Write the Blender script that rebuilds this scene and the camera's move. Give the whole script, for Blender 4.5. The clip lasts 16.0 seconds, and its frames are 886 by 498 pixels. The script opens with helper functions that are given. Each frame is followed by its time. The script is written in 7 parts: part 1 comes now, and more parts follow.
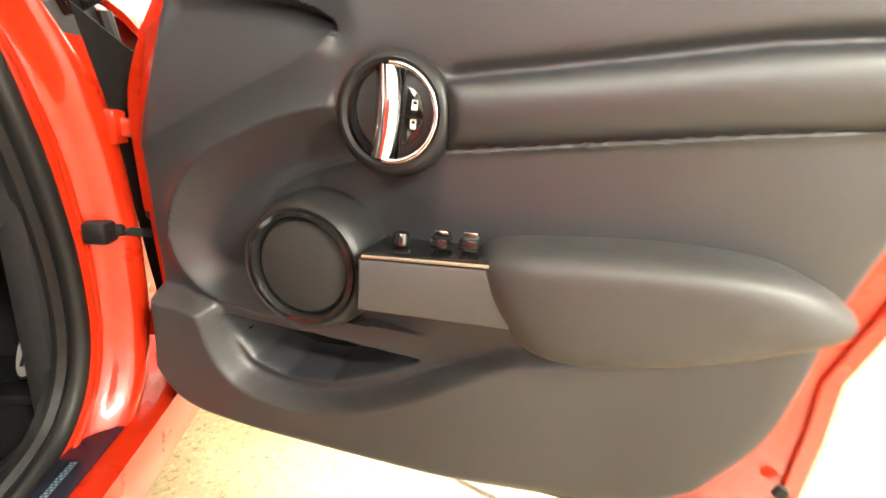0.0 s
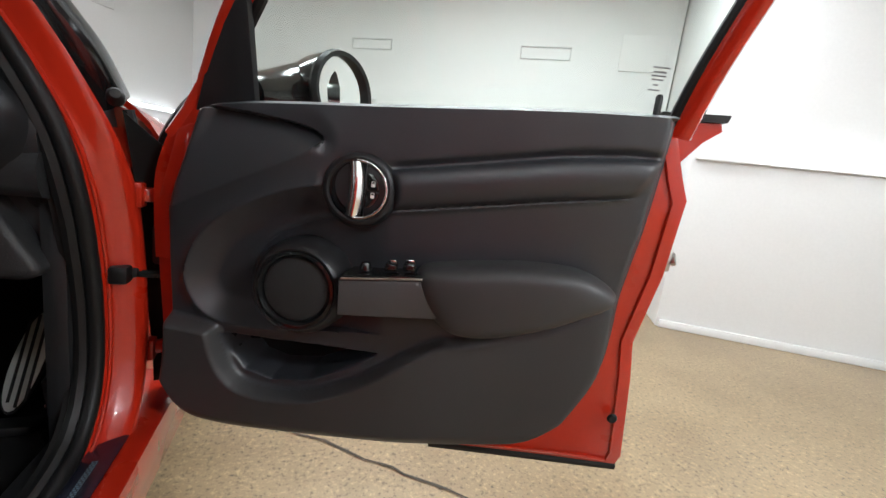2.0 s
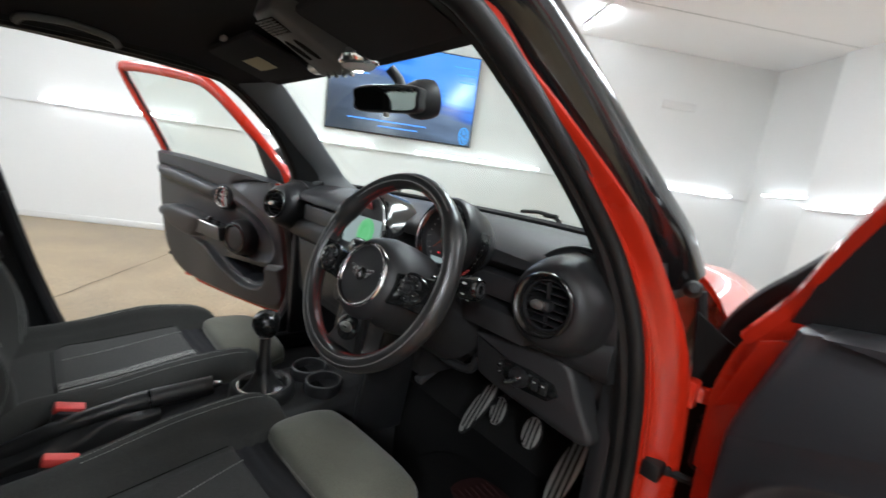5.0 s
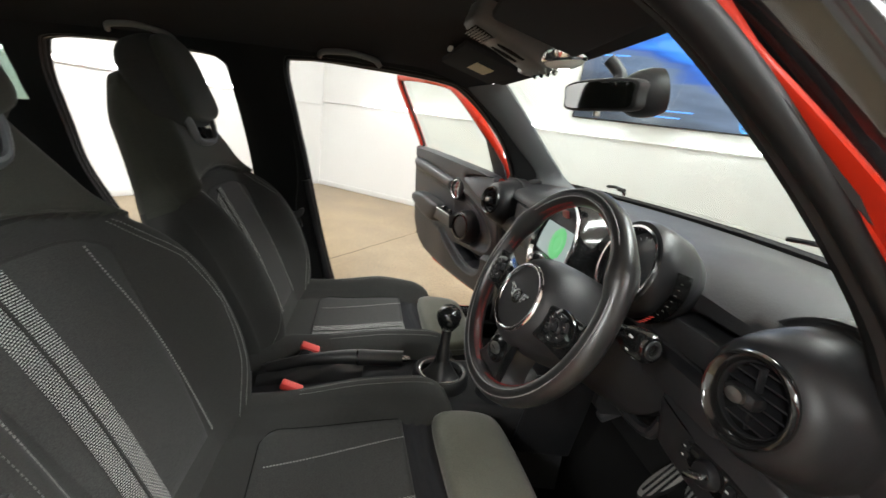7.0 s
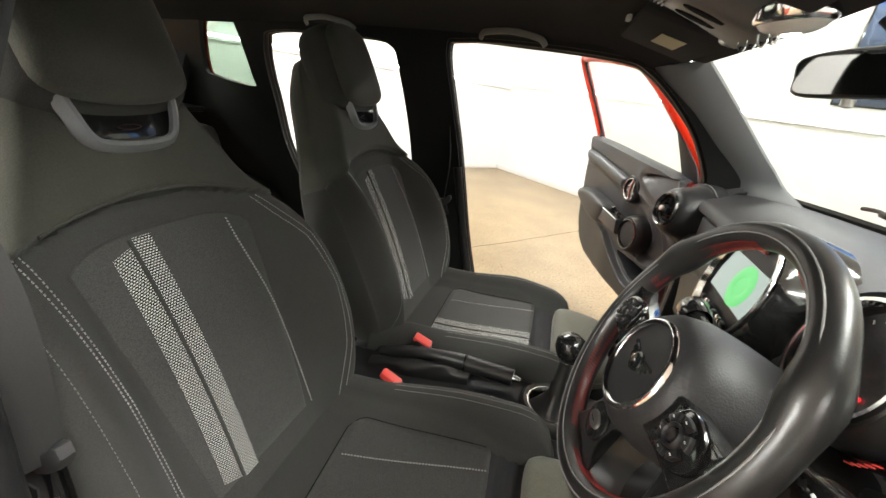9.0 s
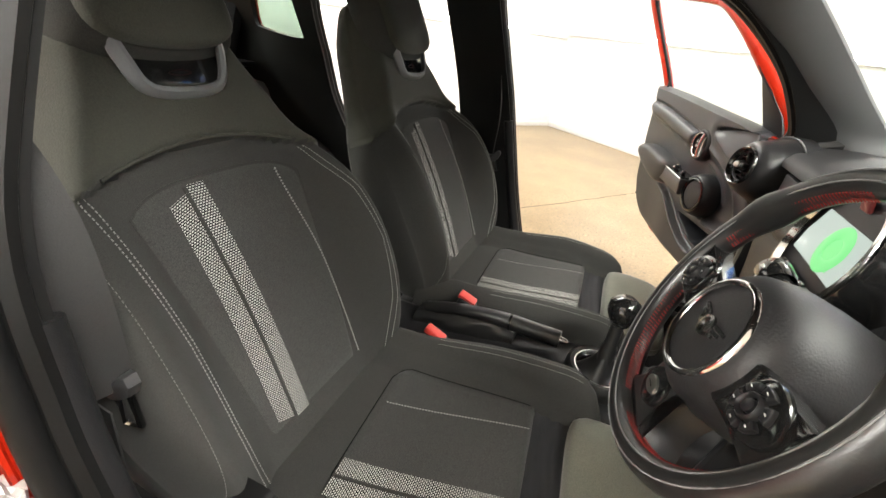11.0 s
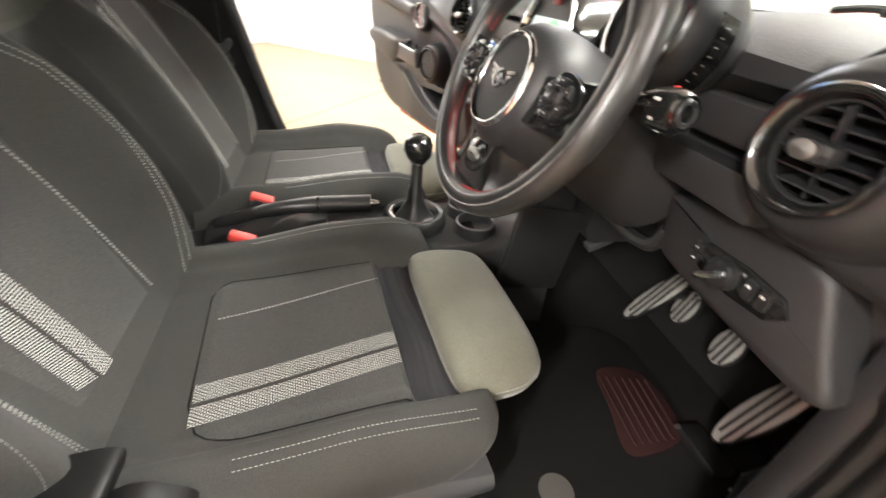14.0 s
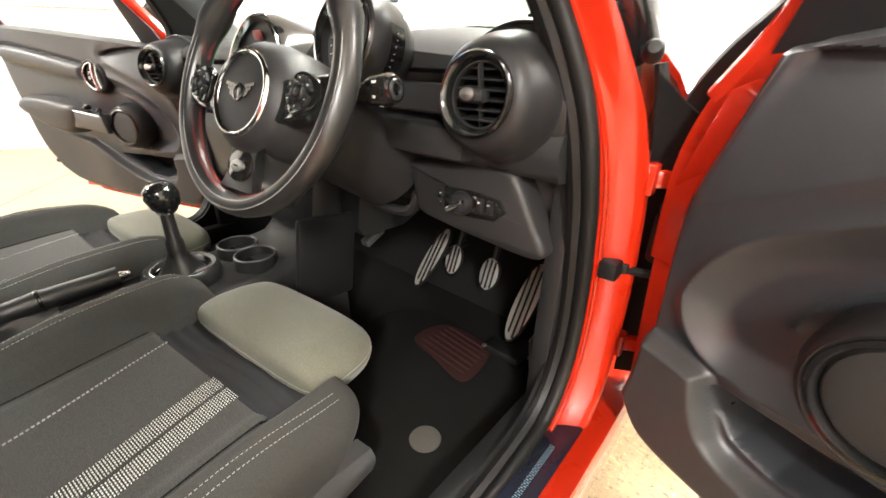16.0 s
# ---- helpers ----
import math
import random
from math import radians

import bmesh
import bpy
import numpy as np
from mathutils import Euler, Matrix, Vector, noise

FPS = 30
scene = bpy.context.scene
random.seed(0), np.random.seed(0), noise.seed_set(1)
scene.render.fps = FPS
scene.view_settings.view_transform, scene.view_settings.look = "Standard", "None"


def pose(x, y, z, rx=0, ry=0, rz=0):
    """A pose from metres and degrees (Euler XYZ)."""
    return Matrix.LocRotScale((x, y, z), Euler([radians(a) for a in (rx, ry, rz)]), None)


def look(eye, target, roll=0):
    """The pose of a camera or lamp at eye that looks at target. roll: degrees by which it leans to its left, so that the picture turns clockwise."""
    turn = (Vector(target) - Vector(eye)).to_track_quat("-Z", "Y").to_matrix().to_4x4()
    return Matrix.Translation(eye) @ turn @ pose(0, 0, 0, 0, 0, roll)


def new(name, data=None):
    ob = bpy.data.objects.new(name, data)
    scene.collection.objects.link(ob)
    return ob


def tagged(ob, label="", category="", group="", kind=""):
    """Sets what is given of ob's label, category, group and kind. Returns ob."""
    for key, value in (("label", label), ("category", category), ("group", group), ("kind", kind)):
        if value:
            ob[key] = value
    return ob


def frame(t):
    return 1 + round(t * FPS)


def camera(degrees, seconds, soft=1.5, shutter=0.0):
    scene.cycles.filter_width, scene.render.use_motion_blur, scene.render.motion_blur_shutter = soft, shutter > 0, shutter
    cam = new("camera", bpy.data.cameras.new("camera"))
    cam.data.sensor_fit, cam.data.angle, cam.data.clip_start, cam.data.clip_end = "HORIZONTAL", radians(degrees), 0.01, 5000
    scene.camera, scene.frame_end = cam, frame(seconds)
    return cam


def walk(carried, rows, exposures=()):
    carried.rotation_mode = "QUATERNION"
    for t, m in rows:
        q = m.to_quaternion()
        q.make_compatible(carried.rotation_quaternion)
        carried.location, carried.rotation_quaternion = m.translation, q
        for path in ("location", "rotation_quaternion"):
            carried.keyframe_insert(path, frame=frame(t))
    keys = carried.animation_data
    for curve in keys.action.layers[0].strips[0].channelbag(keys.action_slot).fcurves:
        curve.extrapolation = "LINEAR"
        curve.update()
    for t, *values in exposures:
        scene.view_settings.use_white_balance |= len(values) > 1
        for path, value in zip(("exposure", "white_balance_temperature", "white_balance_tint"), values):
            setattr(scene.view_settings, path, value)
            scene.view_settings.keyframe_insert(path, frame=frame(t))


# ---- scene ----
cam = camera(95.0, 16.0, shutter=0.5)
PATH = [
    (0, (1.143, -0.662, 0.795), (1.502, 1.215, 0.207), 7.5),
    (0.5, (1.092, -0.795, 0.813), (1.642, 1.07, 0.345), 7.4),
    (1, (1.074, -0.867, 0.829), (1.721, 0.986, 0.444), 7.2),
    (1.5, (1.065, -0.901, 0.828), (1.745, 0.947, 0.481), 7.2),
    (2, (1.068, -0.905, 0.83), (1.743, 0.947, 0.494), 7.2),
    (2.5, (1.071, -0.903, 0.831), (1.691, 0.968, 0.494), 7.5),
    (3, (1.08, -0.901, 0.845), (1.531, 1.017, 0.5), 7.6),
    (3.5, (1.077, -0.848, 0.882), (1.11, 1.121, 0.532), 8.6),
    (4, (1.021, -0.797, 0.959), (0.424, 1.083, 0.631), 9.2),
    (4.5, (0.968, -0.785, 1.003), (-0.168, 0.831, 0.693), 9.1),
    (5, (0.953, -0.76, 1.02), (-0.493, 0.578, 0.677), 7.7),
    (7.5, (0.93, -0.583, 1.09), (-0.968, -0.507, 0.464), 8.8),
    (8, (0.89, -0.549, 1.099), (-0.981, -0.701, 0.41), 9.0),
    (8.5, (0.852, -0.53, 1.092), (-0.982, -0.871, 0.372), 8.9),
    (9, (0.805, -0.518, 1.098), (-0.986, -1.011, 0.358), 8.9),
    (11.5, (0.787, -0.526, 1.049), (-0.828, -1.174, 0.063), 7.5),
    (12, (0.79, -0.522, 1.01), (-0.797, -1.074, -0.076), 7.4),
    (12.5, (0.796, -0.514, 0.981), (-0.783, -0.923, -0.176), 7.5),
    (13, (0.805, -0.506, 0.972), (-0.797, -0.706, -0.208), 7.7),
    (13.5, (0.824, -0.525, 0.957), (-0.807, -0.443, -0.196), 7.3),
    (14, (0.852, -0.573, 0.928), (-0.763, -0.137, -0.168), 6.4),
    (14.5, (0.875, -0.582, 0.892), (-0.652, 0.217, -0.123), 5.1),
    (15, (0.892, -0.6, 0.869), (-0.5, 0.479, -0.079), 3.6),
    (15.5, (0.914, -0.628, 0.857), (-0.345, 0.649, -0.028), 2.4),
    (16, (0.935, -0.654, 0.882), (-0.231, 0.734, 0.038), 1.4),
]
EXPOSURES = [(0, 3.15, 7200, 2), (0.5, 2.35, 7100, 4), (1, 1.35, 6750, 6), (1.5, 1.0, 6000, 7), (3, 0.8, 5850, 6), (4, 1.08, 5800, 6), (5, 1.2, 5800, 6), (7.5, 1.58, 6400, 6), (9, 1.97, 6600, 6), (11.5, 2.12, 6700, 8), (12.5, 2.25, 6700, 8), (13, 2.45, 6700, 9), (14, 2.85, 6700, 10), (14.5, 2.95, 6700, 10), (16, 2.75, 6800, 8)]
walk(cam, [(t, look(eye, target, roll)) for t, eye, target, roll in PATH], EXPOSURES)

# ---- world and light ----
world = bpy.data.worlds.new("world")
scene.world = world
world.use_nodes = True
world.node_tree.nodes["Background"].inputs[0].default_value = (0.9, 0.95, 1.0, 1)
world.node_tree.nodes["Background"].inputs[1].default_value = 0.05


# ---- materials ----
def nodes_of(name):
    m = bpy.data.materials.new(name)
    m.use_nodes = True
    nt = m.node_tree
    return m, nt, nt.nodes["Principled BSDF"]


def put(nt, kind, **props):
    n = nt.nodes.new(kind)
    for k, v in props.items():
        n.inputs[k].default_value = v
    return n


def col(c):
    return (c[0], c[1], c[2], 1)


def surface(name, a, b=None, rough=0.5, metal=0.0, grain=300.0, stain=4.0, bump=0.15, depth=0.0006, coat=0.0,
            rough_var=0.1, sheen=0.0, spec=0.5, wear=0.35):
    """A surface with colour varying at two scales, uneven gloss and a fine relief."""
    m, nt, p = nodes_of(name)
    b = b or tuple(min(1, v * 1.35 + 0.004) for v in a)
    tex = nt.nodes.new("ShaderNodeTexCoord")
    n1 = put(nt, "ShaderNodeTexNoise", Scale=stain, Detail=5.0, Roughness=0.6)
    n2 = put(nt, "ShaderNodeTexNoise", Scale=grain, Detail=2.0)
    nt.links.new(tex.outputs["Object"], n1.inputs["Vector"])
    nt.links.new(tex.outputs["Object"], n2.inputs["Vector"])
    add = nt.nodes.new("ShaderNodeMath")
    add.operation = "MULTIPLY_ADD"
    add.inputs[1].default_value = wear
    fine = put(nt, "ShaderNodeMapRange")
    fine.inputs[1].default_value, fine.inputs[2].default_value = 0.30, 0.70
    nt.links.new(n2.outputs[0], fine.inputs[0])
    nt.links.new(fine.outputs[0], add.inputs[0])
    sc = nt.nodes.new("ShaderNodeMath")
    sc.operation = "MULTIPLY"
    sc.inputs[1].default_value = 1 - wear
    nt.links.new(n1.outputs[0], sc.inputs[0])
    nt.links.new(sc.outputs[0], add.inputs[2])
    mix = nt.nodes.new("ShaderNodeMix")
    mix.data_type = "RGBA"
    mix.inputs[6].default_value, mix.inputs[7].default_value = col(a), col(b)
    nt.links.new(add.outputs[0], mix.inputs[0])
    nt.links.new(mix.outputs[2], p.inputs["Base Color"])
    mr = put(nt, "ShaderNodeMapRange")
    mr.inputs[3].default_value, mr.inputs[4].default_value = max(0.02, rough - rough_var), min(1, rough + rough_var)
    nt.links.new(n1.outputs[0], mr.inputs[0])
    nt.links.new(mr.outputs[0], p.inputs["Roughness"])
    p.inputs["Metallic"].default_value = metal
    p.inputs["Coat Weight"].default_value = coat
    p.inputs["Coat Roughness"].default_value = 0.04
    p.inputs["Sheen Weight"].default_value = sheen
    p.inputs["Specular IOR Level"].default_value = spec
    if bump:
        bp = put(nt, "ShaderNodeBump", Strength=bump, Distance=depth)
        nt.links.new(n2.outputs[0], bp.inputs["Height"])
        nt.links.new(bp.outputs[0], p.inputs["Normal"])
    return m


def woven(name, dark, light, pitch=0.0032):
    """Cloth with small light dashes woven in rows over a dark ground."""
    m, nt, p = nodes_of(name)
    tex = nt.nodes.new("ShaderNodeTexCoord")
    mp = nt.nodes.new("ShaderNodeMapping")
    mp.inputs["Scale"].default_value = (1 / pitch, 1 / pitch, 1 / pitch)
    nt.links.new(tex.outputs["UV"], mp.inputs[0])
    br = put(nt, "ShaderNodeTexBrick", Scale=1.0)
    br.inputs["Brick Width"].default_value, br.inputs["Row Height"].default_value = 1.25, 0.85
    br.inputs["Mortar Size"].default_value, br.inputs["Mortar Smooth"].default_value = 0.25, 0.15
    br.inputs["Color1"].default_value = br.inputs["Color2"].default_value = col(light)
    br.inputs["Mortar"].default_value = col(dark)
    nt.links.new(mp.outputs[0], br.inputs["Vector"])
    nt.links.new(br.outputs["Color"], p.inputs["Base Color"])
    bp = put(nt, "ShaderNodeBump", Strength=0.5, Distance=0.0008)
    bp.invert = True
    nt.links.new(br.outputs["Fac"], bp.inputs["Height"])
    nt.links.new(bp.outputs[0], p.inputs["Normal"])
    p.inputs["Roughness"].default_value = 0.8
    return m


def glow(name, c, strength):
    m, _, p = nodes_of(name)
    p.inputs["Base Color"].default_value = col(tuple(v * 0.1 for v in c))
    p.inputs["Emission Color"].default_value = col(c)
    p.inputs["Emission Strength"].default_value = strength
    return m


def glass(name, tint=(0.86, 0.915, 0.88), gloss=0.05):
    """Thin clear pane: mostly see-through, with a faint mirror image."""
    m, nt, p = nodes_of(name)
    nt.nodes.remove(p)
    out = nt.nodes["Material Output"]
    tr = put(nt, "ShaderNodeBsdfTransparent", Color=col(tint))
    gl = put(nt, "ShaderNodeBsdfGlossy", Roughness=0.01)
    lw = put(nt, "ShaderNodeLayerWeight", Blend=0.5)
    pw = nt.nodes.new("ShaderNodeMath")
    pw.operation = "POWER"
    pw.inputs[1].default_value = 4.0
    nt.links.new(lw.outputs["Facing"], pw.inputs[0])
    fr = nt.nodes.new("ShaderNodeMath")
    fr.operation = "MULTIPLY_ADD"
    fr.inputs[1].default_value, fr.inputs[2].default_value = 0.7, gloss
    nt.links.new(pw.outputs[0], fr.inputs[0])
    mx = nt.nodes.new("ShaderNodeMixShader")
    nt.links.new(fr.outputs[0], mx.inputs[0])
    nt.links.new(tr.outputs[0], mx.inputs[1])
    nt.links.new(gl.outputs[0], mx.inputs[2])
    nt.links.new(mx.outputs[0], out.inputs[0])
    return m


RED = surface("red paint", (0.40, 0.0175, 0.0052), (0.44, 0.020, 0.006), rough=0.28, coat=1.0, bump=0.0, grain=60, rough_var=0.05, spec=0.15)
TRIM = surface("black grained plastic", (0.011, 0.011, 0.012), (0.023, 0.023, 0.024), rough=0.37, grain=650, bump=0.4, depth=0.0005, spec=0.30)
SOFT = surface("soft black door skin", (0.0195, 0.0215, 0.0255), (0.033, 0.0355, 0.041), rough=0.42, grain=480, bump=0.25, depth=0.0004, spec=0.7)
LOWERM = surface("charcoal hard plastic", (0.031, 0.031, 0.032), (0.046, 0.046, 0.047), rough=0.52, grain=600, bump=0.3, depth=0.0004, spec=0.45)
GREY = surface("grey satin plastic", (0.05, 0.05, 0.052), (0.078, 0.078, 0.079), rough=0.42, grain=900, bump=0.15, depth=0.0003)
PLASTIC = surface("mid grey satin plastic", (0.12, 0.12, 0.12), (0.17, 0.17, 0.165), rough=0.34, grain=700, bump=0.15)
CLOTH = surface("charcoal knitted cloth", (0.020, 0.020, 0.0187), (0.064, 0.0635, 0.059), rough=0.9, spec=0.2, grain=850, bump=0.35, depth=0.0006, sheen=0.06, wear=0.55)
CLOTH_MID = surface("dark grey seat centre cloth", (0.024, 0.024, 0.023), (0.080, 0.0795, 0.075), rough=0.9, spec=0.2, grain=620, bump=0.5, depth=0.0008, sheen=0.1, wear=0.6)
SUEDE = surface("grey green suede", (0.080, 0.081, 0.058), (0.174, 0.174, 0.132), rough=0.95, grain=420, stain=16, bump=0.5, depth=0.0009, sheen=0.3, wear=0.4)
OLIVE = surface("dark olive suede", (0.022, 0.0225, 0.0165), (0.058, 0.0585, 0.045), rough=0.95, grain=420, stain=14, bump=0.5, depth=0.0009, sheen=0.15, wear=0.4)
WEB = surface("black belt webbing", (0.022, 0.022, 0.022), (0.045, 0.045, 0.044), rough=0.7, grain=700, bump=0.4)
STRIPE = woven("woven light stripe cloth", (0.014, 0.014, 0.014), (0.62, 0.62, 0.58), 0.0041)
LEATHER = surface("black leather", (0.011, 0.011, 0.011), (0.023, 0.023, 0.023), rough=0.33, grain=600, bump=0.35, depth=0.0004, spec=0.65)
GLOSS = surface("gloss black", (0.008, 0.008, 0.008), (0.012, 0.012, 0.012), rough=0.12, coat=0.6, bump=0.0, rough_var=0.04)
CHROME = surface("chrome", (0.75, 0.75, 0.76), (0.85, 0.85, 0.86), rough=0.12, metal=1.0, bump=0.0, rough_var=0.05)
STEEL = surface("brushed steel", (0.42, 0.41, 0.39), (0.55, 0.54, 0.52), rough=0.35, metal=1.0, bump=0.1, grain=200)
PEDALM = surface("worn pedal steel", (0.33, 0.32, 0.30), (0.48, 0.47, 0.44), rough=0.42, metal=0.55, bump=0.1, grain=200)
RUBBER = surface("black rubber", (0.005, 0.005, 0.005), (0.010, 0.010, 0.010), rough=0.5, grain=300, bump=0.1, spec=0.3)
# Carpet colour, also laid in pockets, wells and gaps as their shade.
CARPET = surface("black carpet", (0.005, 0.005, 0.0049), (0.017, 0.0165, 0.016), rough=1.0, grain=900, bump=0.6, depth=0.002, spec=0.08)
HEAD = surface("black headliner cloth", (0.028, 0.028, 0.030), (0.044, 0.044, 0.047), rough=0.95, grain=1200, bump=0.3, spec=0.15)
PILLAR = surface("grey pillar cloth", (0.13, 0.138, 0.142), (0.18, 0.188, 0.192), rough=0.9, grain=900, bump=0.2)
DASHM = surface("dark grained dash skin", (0.012, 0.012, 0.013), (0.026, 0.026, 0.027), rough=0.52, grain=420, bump=0.6, depth=0.0007, spec=0.5)
STITCH = surface("pale grey thread", (0.25, 0.25, 0.235), (0.38, 0.38, 0.36), rough=0.8, bump=0)
REDSTITCH = surface("red thread", (0.27, 0.020, 0.018), (0.35, 0.027, 0.024), rough=0.7, bump=0)
BUCKLE = surface("red buckle plastic", (0.62, 0.05, 0.04), (0.7, 0.07, 0.06), rough=0.4, bump=0)
MAROON = surface("maroon rubber pad", (0.020, 0.0075, 0.007), (0.038, 0.014, 0.013), rough=0.7, bump=0.3, spec=0.2)
MARK = surface("pale print", (0.6, 0.6, 0.58), (0.7, 0.7, 0.68), rough=0.6, bump=0)
LABEL = surface("pale yellow paper label", (0.45, 0.42, 0.25), (0.55, 0.5, 0.32), rough=0.6, bump=0)
DIMMED = surface("dimmed mirror glass", (0.30, 0.31, 0.32), (0.33, 0.34, 0.35), rough=0.03, metal=1.0, bump=0, rough_var=0.0)
MIRROR = surface("mirror glass", (0.9, 0.92, 0.92), (0.92, 0.93, 0.93), rough=0.02, metal=1.0, bump=0, rough_var=0.0)
GLASS = glass("window glass", (0.81, 0.865, 0.825))
TINTED = glass("tinted rear glass", (0.50, 0.58, 0.53))
WALLM = surface("white painted wall", (0.67, 0.675, 0.665), (0.73, 0.735, 0.725), rough=0.6, grain=60, stain=1.5, bump=0.08, depth=0.001)
CEILM = surface("white ceiling paint", (0.78, 0.78, 0.78), (0.82, 0.82, 0.82), rough=0.8, grain=60, stain=1.2, bump=0.05)
RAILM = surface("pale grey trim paint", (0.62, 0.62, 0.61), (0.7, 0.7, 0.69), rough=0.5, bump=0.05)
TUBE = glow("lit tube", (1.0, 0.985, 0.96), 20.0)
WALLTUBE = glow("lit wall tube", (1.0, 0.985, 0.96), 5.5)
DOME = glow("lit lamp lens", (1.0, 0.95, 0.86), 5.0)
GREEN = glow("green lit display", (0.16, 0.56, 0.20), 0.36)
PALE = glow("pale lit display", (0.45, 0.53, 0.50), 0.26)
DARKFACE = surface("dark display face", (0.006, 0.006, 0.007), (0.009, 0.009, 0.010), rough=0.42, bump=0, spec=0.25)
REDLAMP = glow("red warning lamp", (1.0, 0.03, 0.04), 0.35)
SILL = surface("dark sill plate", (0.010, 0.012, 0.02), (0.016, 0.018, 0.03), rough=0.2, bump=0)
CHEQ = woven("blue white chequer", (0.008, 0.014, 0.025), (0.16, 0.26, 0.32), 0.005)


def floor_material():
    m, nt, p = nodes_of("polished speckled concrete")
    tex = nt.nodes.new("ShaderNodeTexCoord")
    v = put(nt, "ShaderNodeTexVoronoi", Scale=70.0)
    n1 = put(nt, "ShaderNodeTexNoise", Scale=1.3, Detail=6.0, Roughness=0.65)
    n2 = put(nt, "ShaderNodeTexNoise", Scale=62.0, Detail=4.0, Roughness=0.8)
    for n in (v, n1, n2):
        nt.links.new(tex.outputs["Object"], n.inputs["Vector"])
    base = nt.nodes.new("ShaderNodeValToRGB")
    base.color_ramp.elements[0].position, base.color_ramp.elements[1].position = 0.3, 0.72
    base.color_ramp.elements[0].color, base.color_ramp.elements[1].color = (0.185, 0.132, 0.070, 1), (0.335, 0.256, 0.152, 1)
    nt.links.new(n1.outputs[0], base.inputs[0])
    chips = nt.nodes.new("ShaderNodeValToRGB")
    e = chips.color_ramp.elements
    e[0].position, e[0].color = 0.36, (0.30, 0.30, 0.32, 1)
    e[1].position, e[1].color = 0.44, (1, 1, 1, 1)
    k = e.new(0.56)
    k.color = (1.05, 1.03, 1.0, 1)
    k = e.new(0.64)
    k.color = (1.7, 1.65, 1.55, 1)
    nt.links.new(n2.outputs[0], chips.inputs[0])
    mul = nt.nodes.new("ShaderNodeMix")
    mul.data_type, mul.blend_type = "RGBA", "MULTIPLY"
    mul.inputs[0].default_value = 0.95
    nt.links.new(base.outputs[0], mul.inputs[6])
    nt.links.new(chips.outputs[0], mul.inputs[7])
    nt.links.new(mul.outputs[2], p.inputs["Base Color"])
    mr = put(nt, "ShaderNodeMapRange")
    mr.inputs[3].default_value, mr.inputs[4].default_value = 0.26, 0.40
    nt.links.new(n1.outputs[0], mr.inputs[0])
    nt.links.new(mr.outputs[0], p.inputs["Roughness"])
    bp = put(nt, "ShaderNodeBump", Strength=0.06, Distance=0.001)
    nt.links.new(n2.outputs[0], bp.inputs["Height"])
    nt.links.new(bp.outputs[0], p.inputs["Normal"])
    return m


FLOORM = floor_material()


def tv_material():
    """A lit screen: dark grey road below, blue sky and streaks above."""
    m, nt, p = nodes_of("lit television picture")
    tex = nt.nodes.new("ShaderNodeTexCoord")
    sep = nt.nodes.new("ShaderNodeSeparateXYZ")
    nt.links.new(tex.outputs["UV"], sep.inputs[0])
    n = put(nt, "ShaderNodeTexNoise", Scale=2.2, Detail=3.0)
    mp = nt.nodes.new("ShaderNodeMapping")
    mp.inputs["Scale"].default_value = (0.7, 2.4, 1)
    mp.inputs["Rotation"].default_value = (0, 0, 0.35)
    nt.links.new(tex.outputs["UV"], mp.inputs[0])
    nt.links.new(mp.outputs[0], n.inputs["Vector"])
    add = nt.nodes.new("ShaderNodeMath")
    add.operation = "MULTIPLY_ADD"
    add.inputs[1].default_value = 0.60
    across = nt.nodes.new("ShaderNodeMath")
    across.operation = "MULTIPLY_ADD"
    across.inputs[1].default_value = 0.42
    nt.links.new(sep.outputs[0], across.inputs[0])
    low = nt.nodes.new("ShaderNodeMath")
    low.operation = "MULTIPLY"
    low.inputs[1].default_value = 0.62
    nt.links.new(sep.outputs[1], low.inputs[0])
    nt.links.new(low.outputs[0], across.inputs[2])
    nt.links.new(n.outputs[0], add.inputs[0])
    nt.links.new(across.outputs[0], add.inputs[2])
    r = nt.nodes.new("ShaderNodeValToRGB")
    e = r.color_ramp.elements
    e[0].position, e[0].color = 0.38, (0.022, 0.03, 0.05, 1)
    e[1].position, e[1].color = 1.25, (0.1, 0.3, 0.85, 1)
    for pos, c in ((0.62, (0.05, 0.07, 0.12, 1)), (0.78, (0.12, 0.16, 0.26, 1)), (0.86, (0.02, 0.09, 0.42, 1)), (0.96, (0.04, 0.22, 0.8, 1))):
        k = e.new(pos)
        k.color = c
    nt.links.new(add.outputs[0], r.inputs[0])
    p.inputs["Base Color"].default_value = (0.01, 0.01, 0.012, 1)
    p.inputs["Roughness"].default_value = 0.15
    nt.links.new(r.outputs[0], p.inputs["Emission Color"])
    p.inputs["Emission Strength"].default_value = 0.75
    return m


TVM = tv_material()


# ---- mesh helpers ----
V = Vector


def finish(name, bm, material, parent=None, label="", sharp=38):
    bmesh.ops.recalc_face_normals(bm, faces=bm.faces)
    me = bpy.data.meshes.new(name)
    bm.to_mesh(me)
    bm.free()
    me.polygons.foreach_set("use_smooth", [True] * len(me.polygons))
    me.set_sharp_from_angle(angle=radians(sharp))
    me.materials.append(material)
    ob = new(name, me)
    if parent:
        ob.parent = parent
    return tagged(ob, label)


def part(name, bm, material, parent, label="", sharp=38):
    return finish(name, bm, material, parent, label, sharp)


def structure(name, bm, material, label, category):
    return tagged(finish(name, bm, material), label, category, kind="structure")


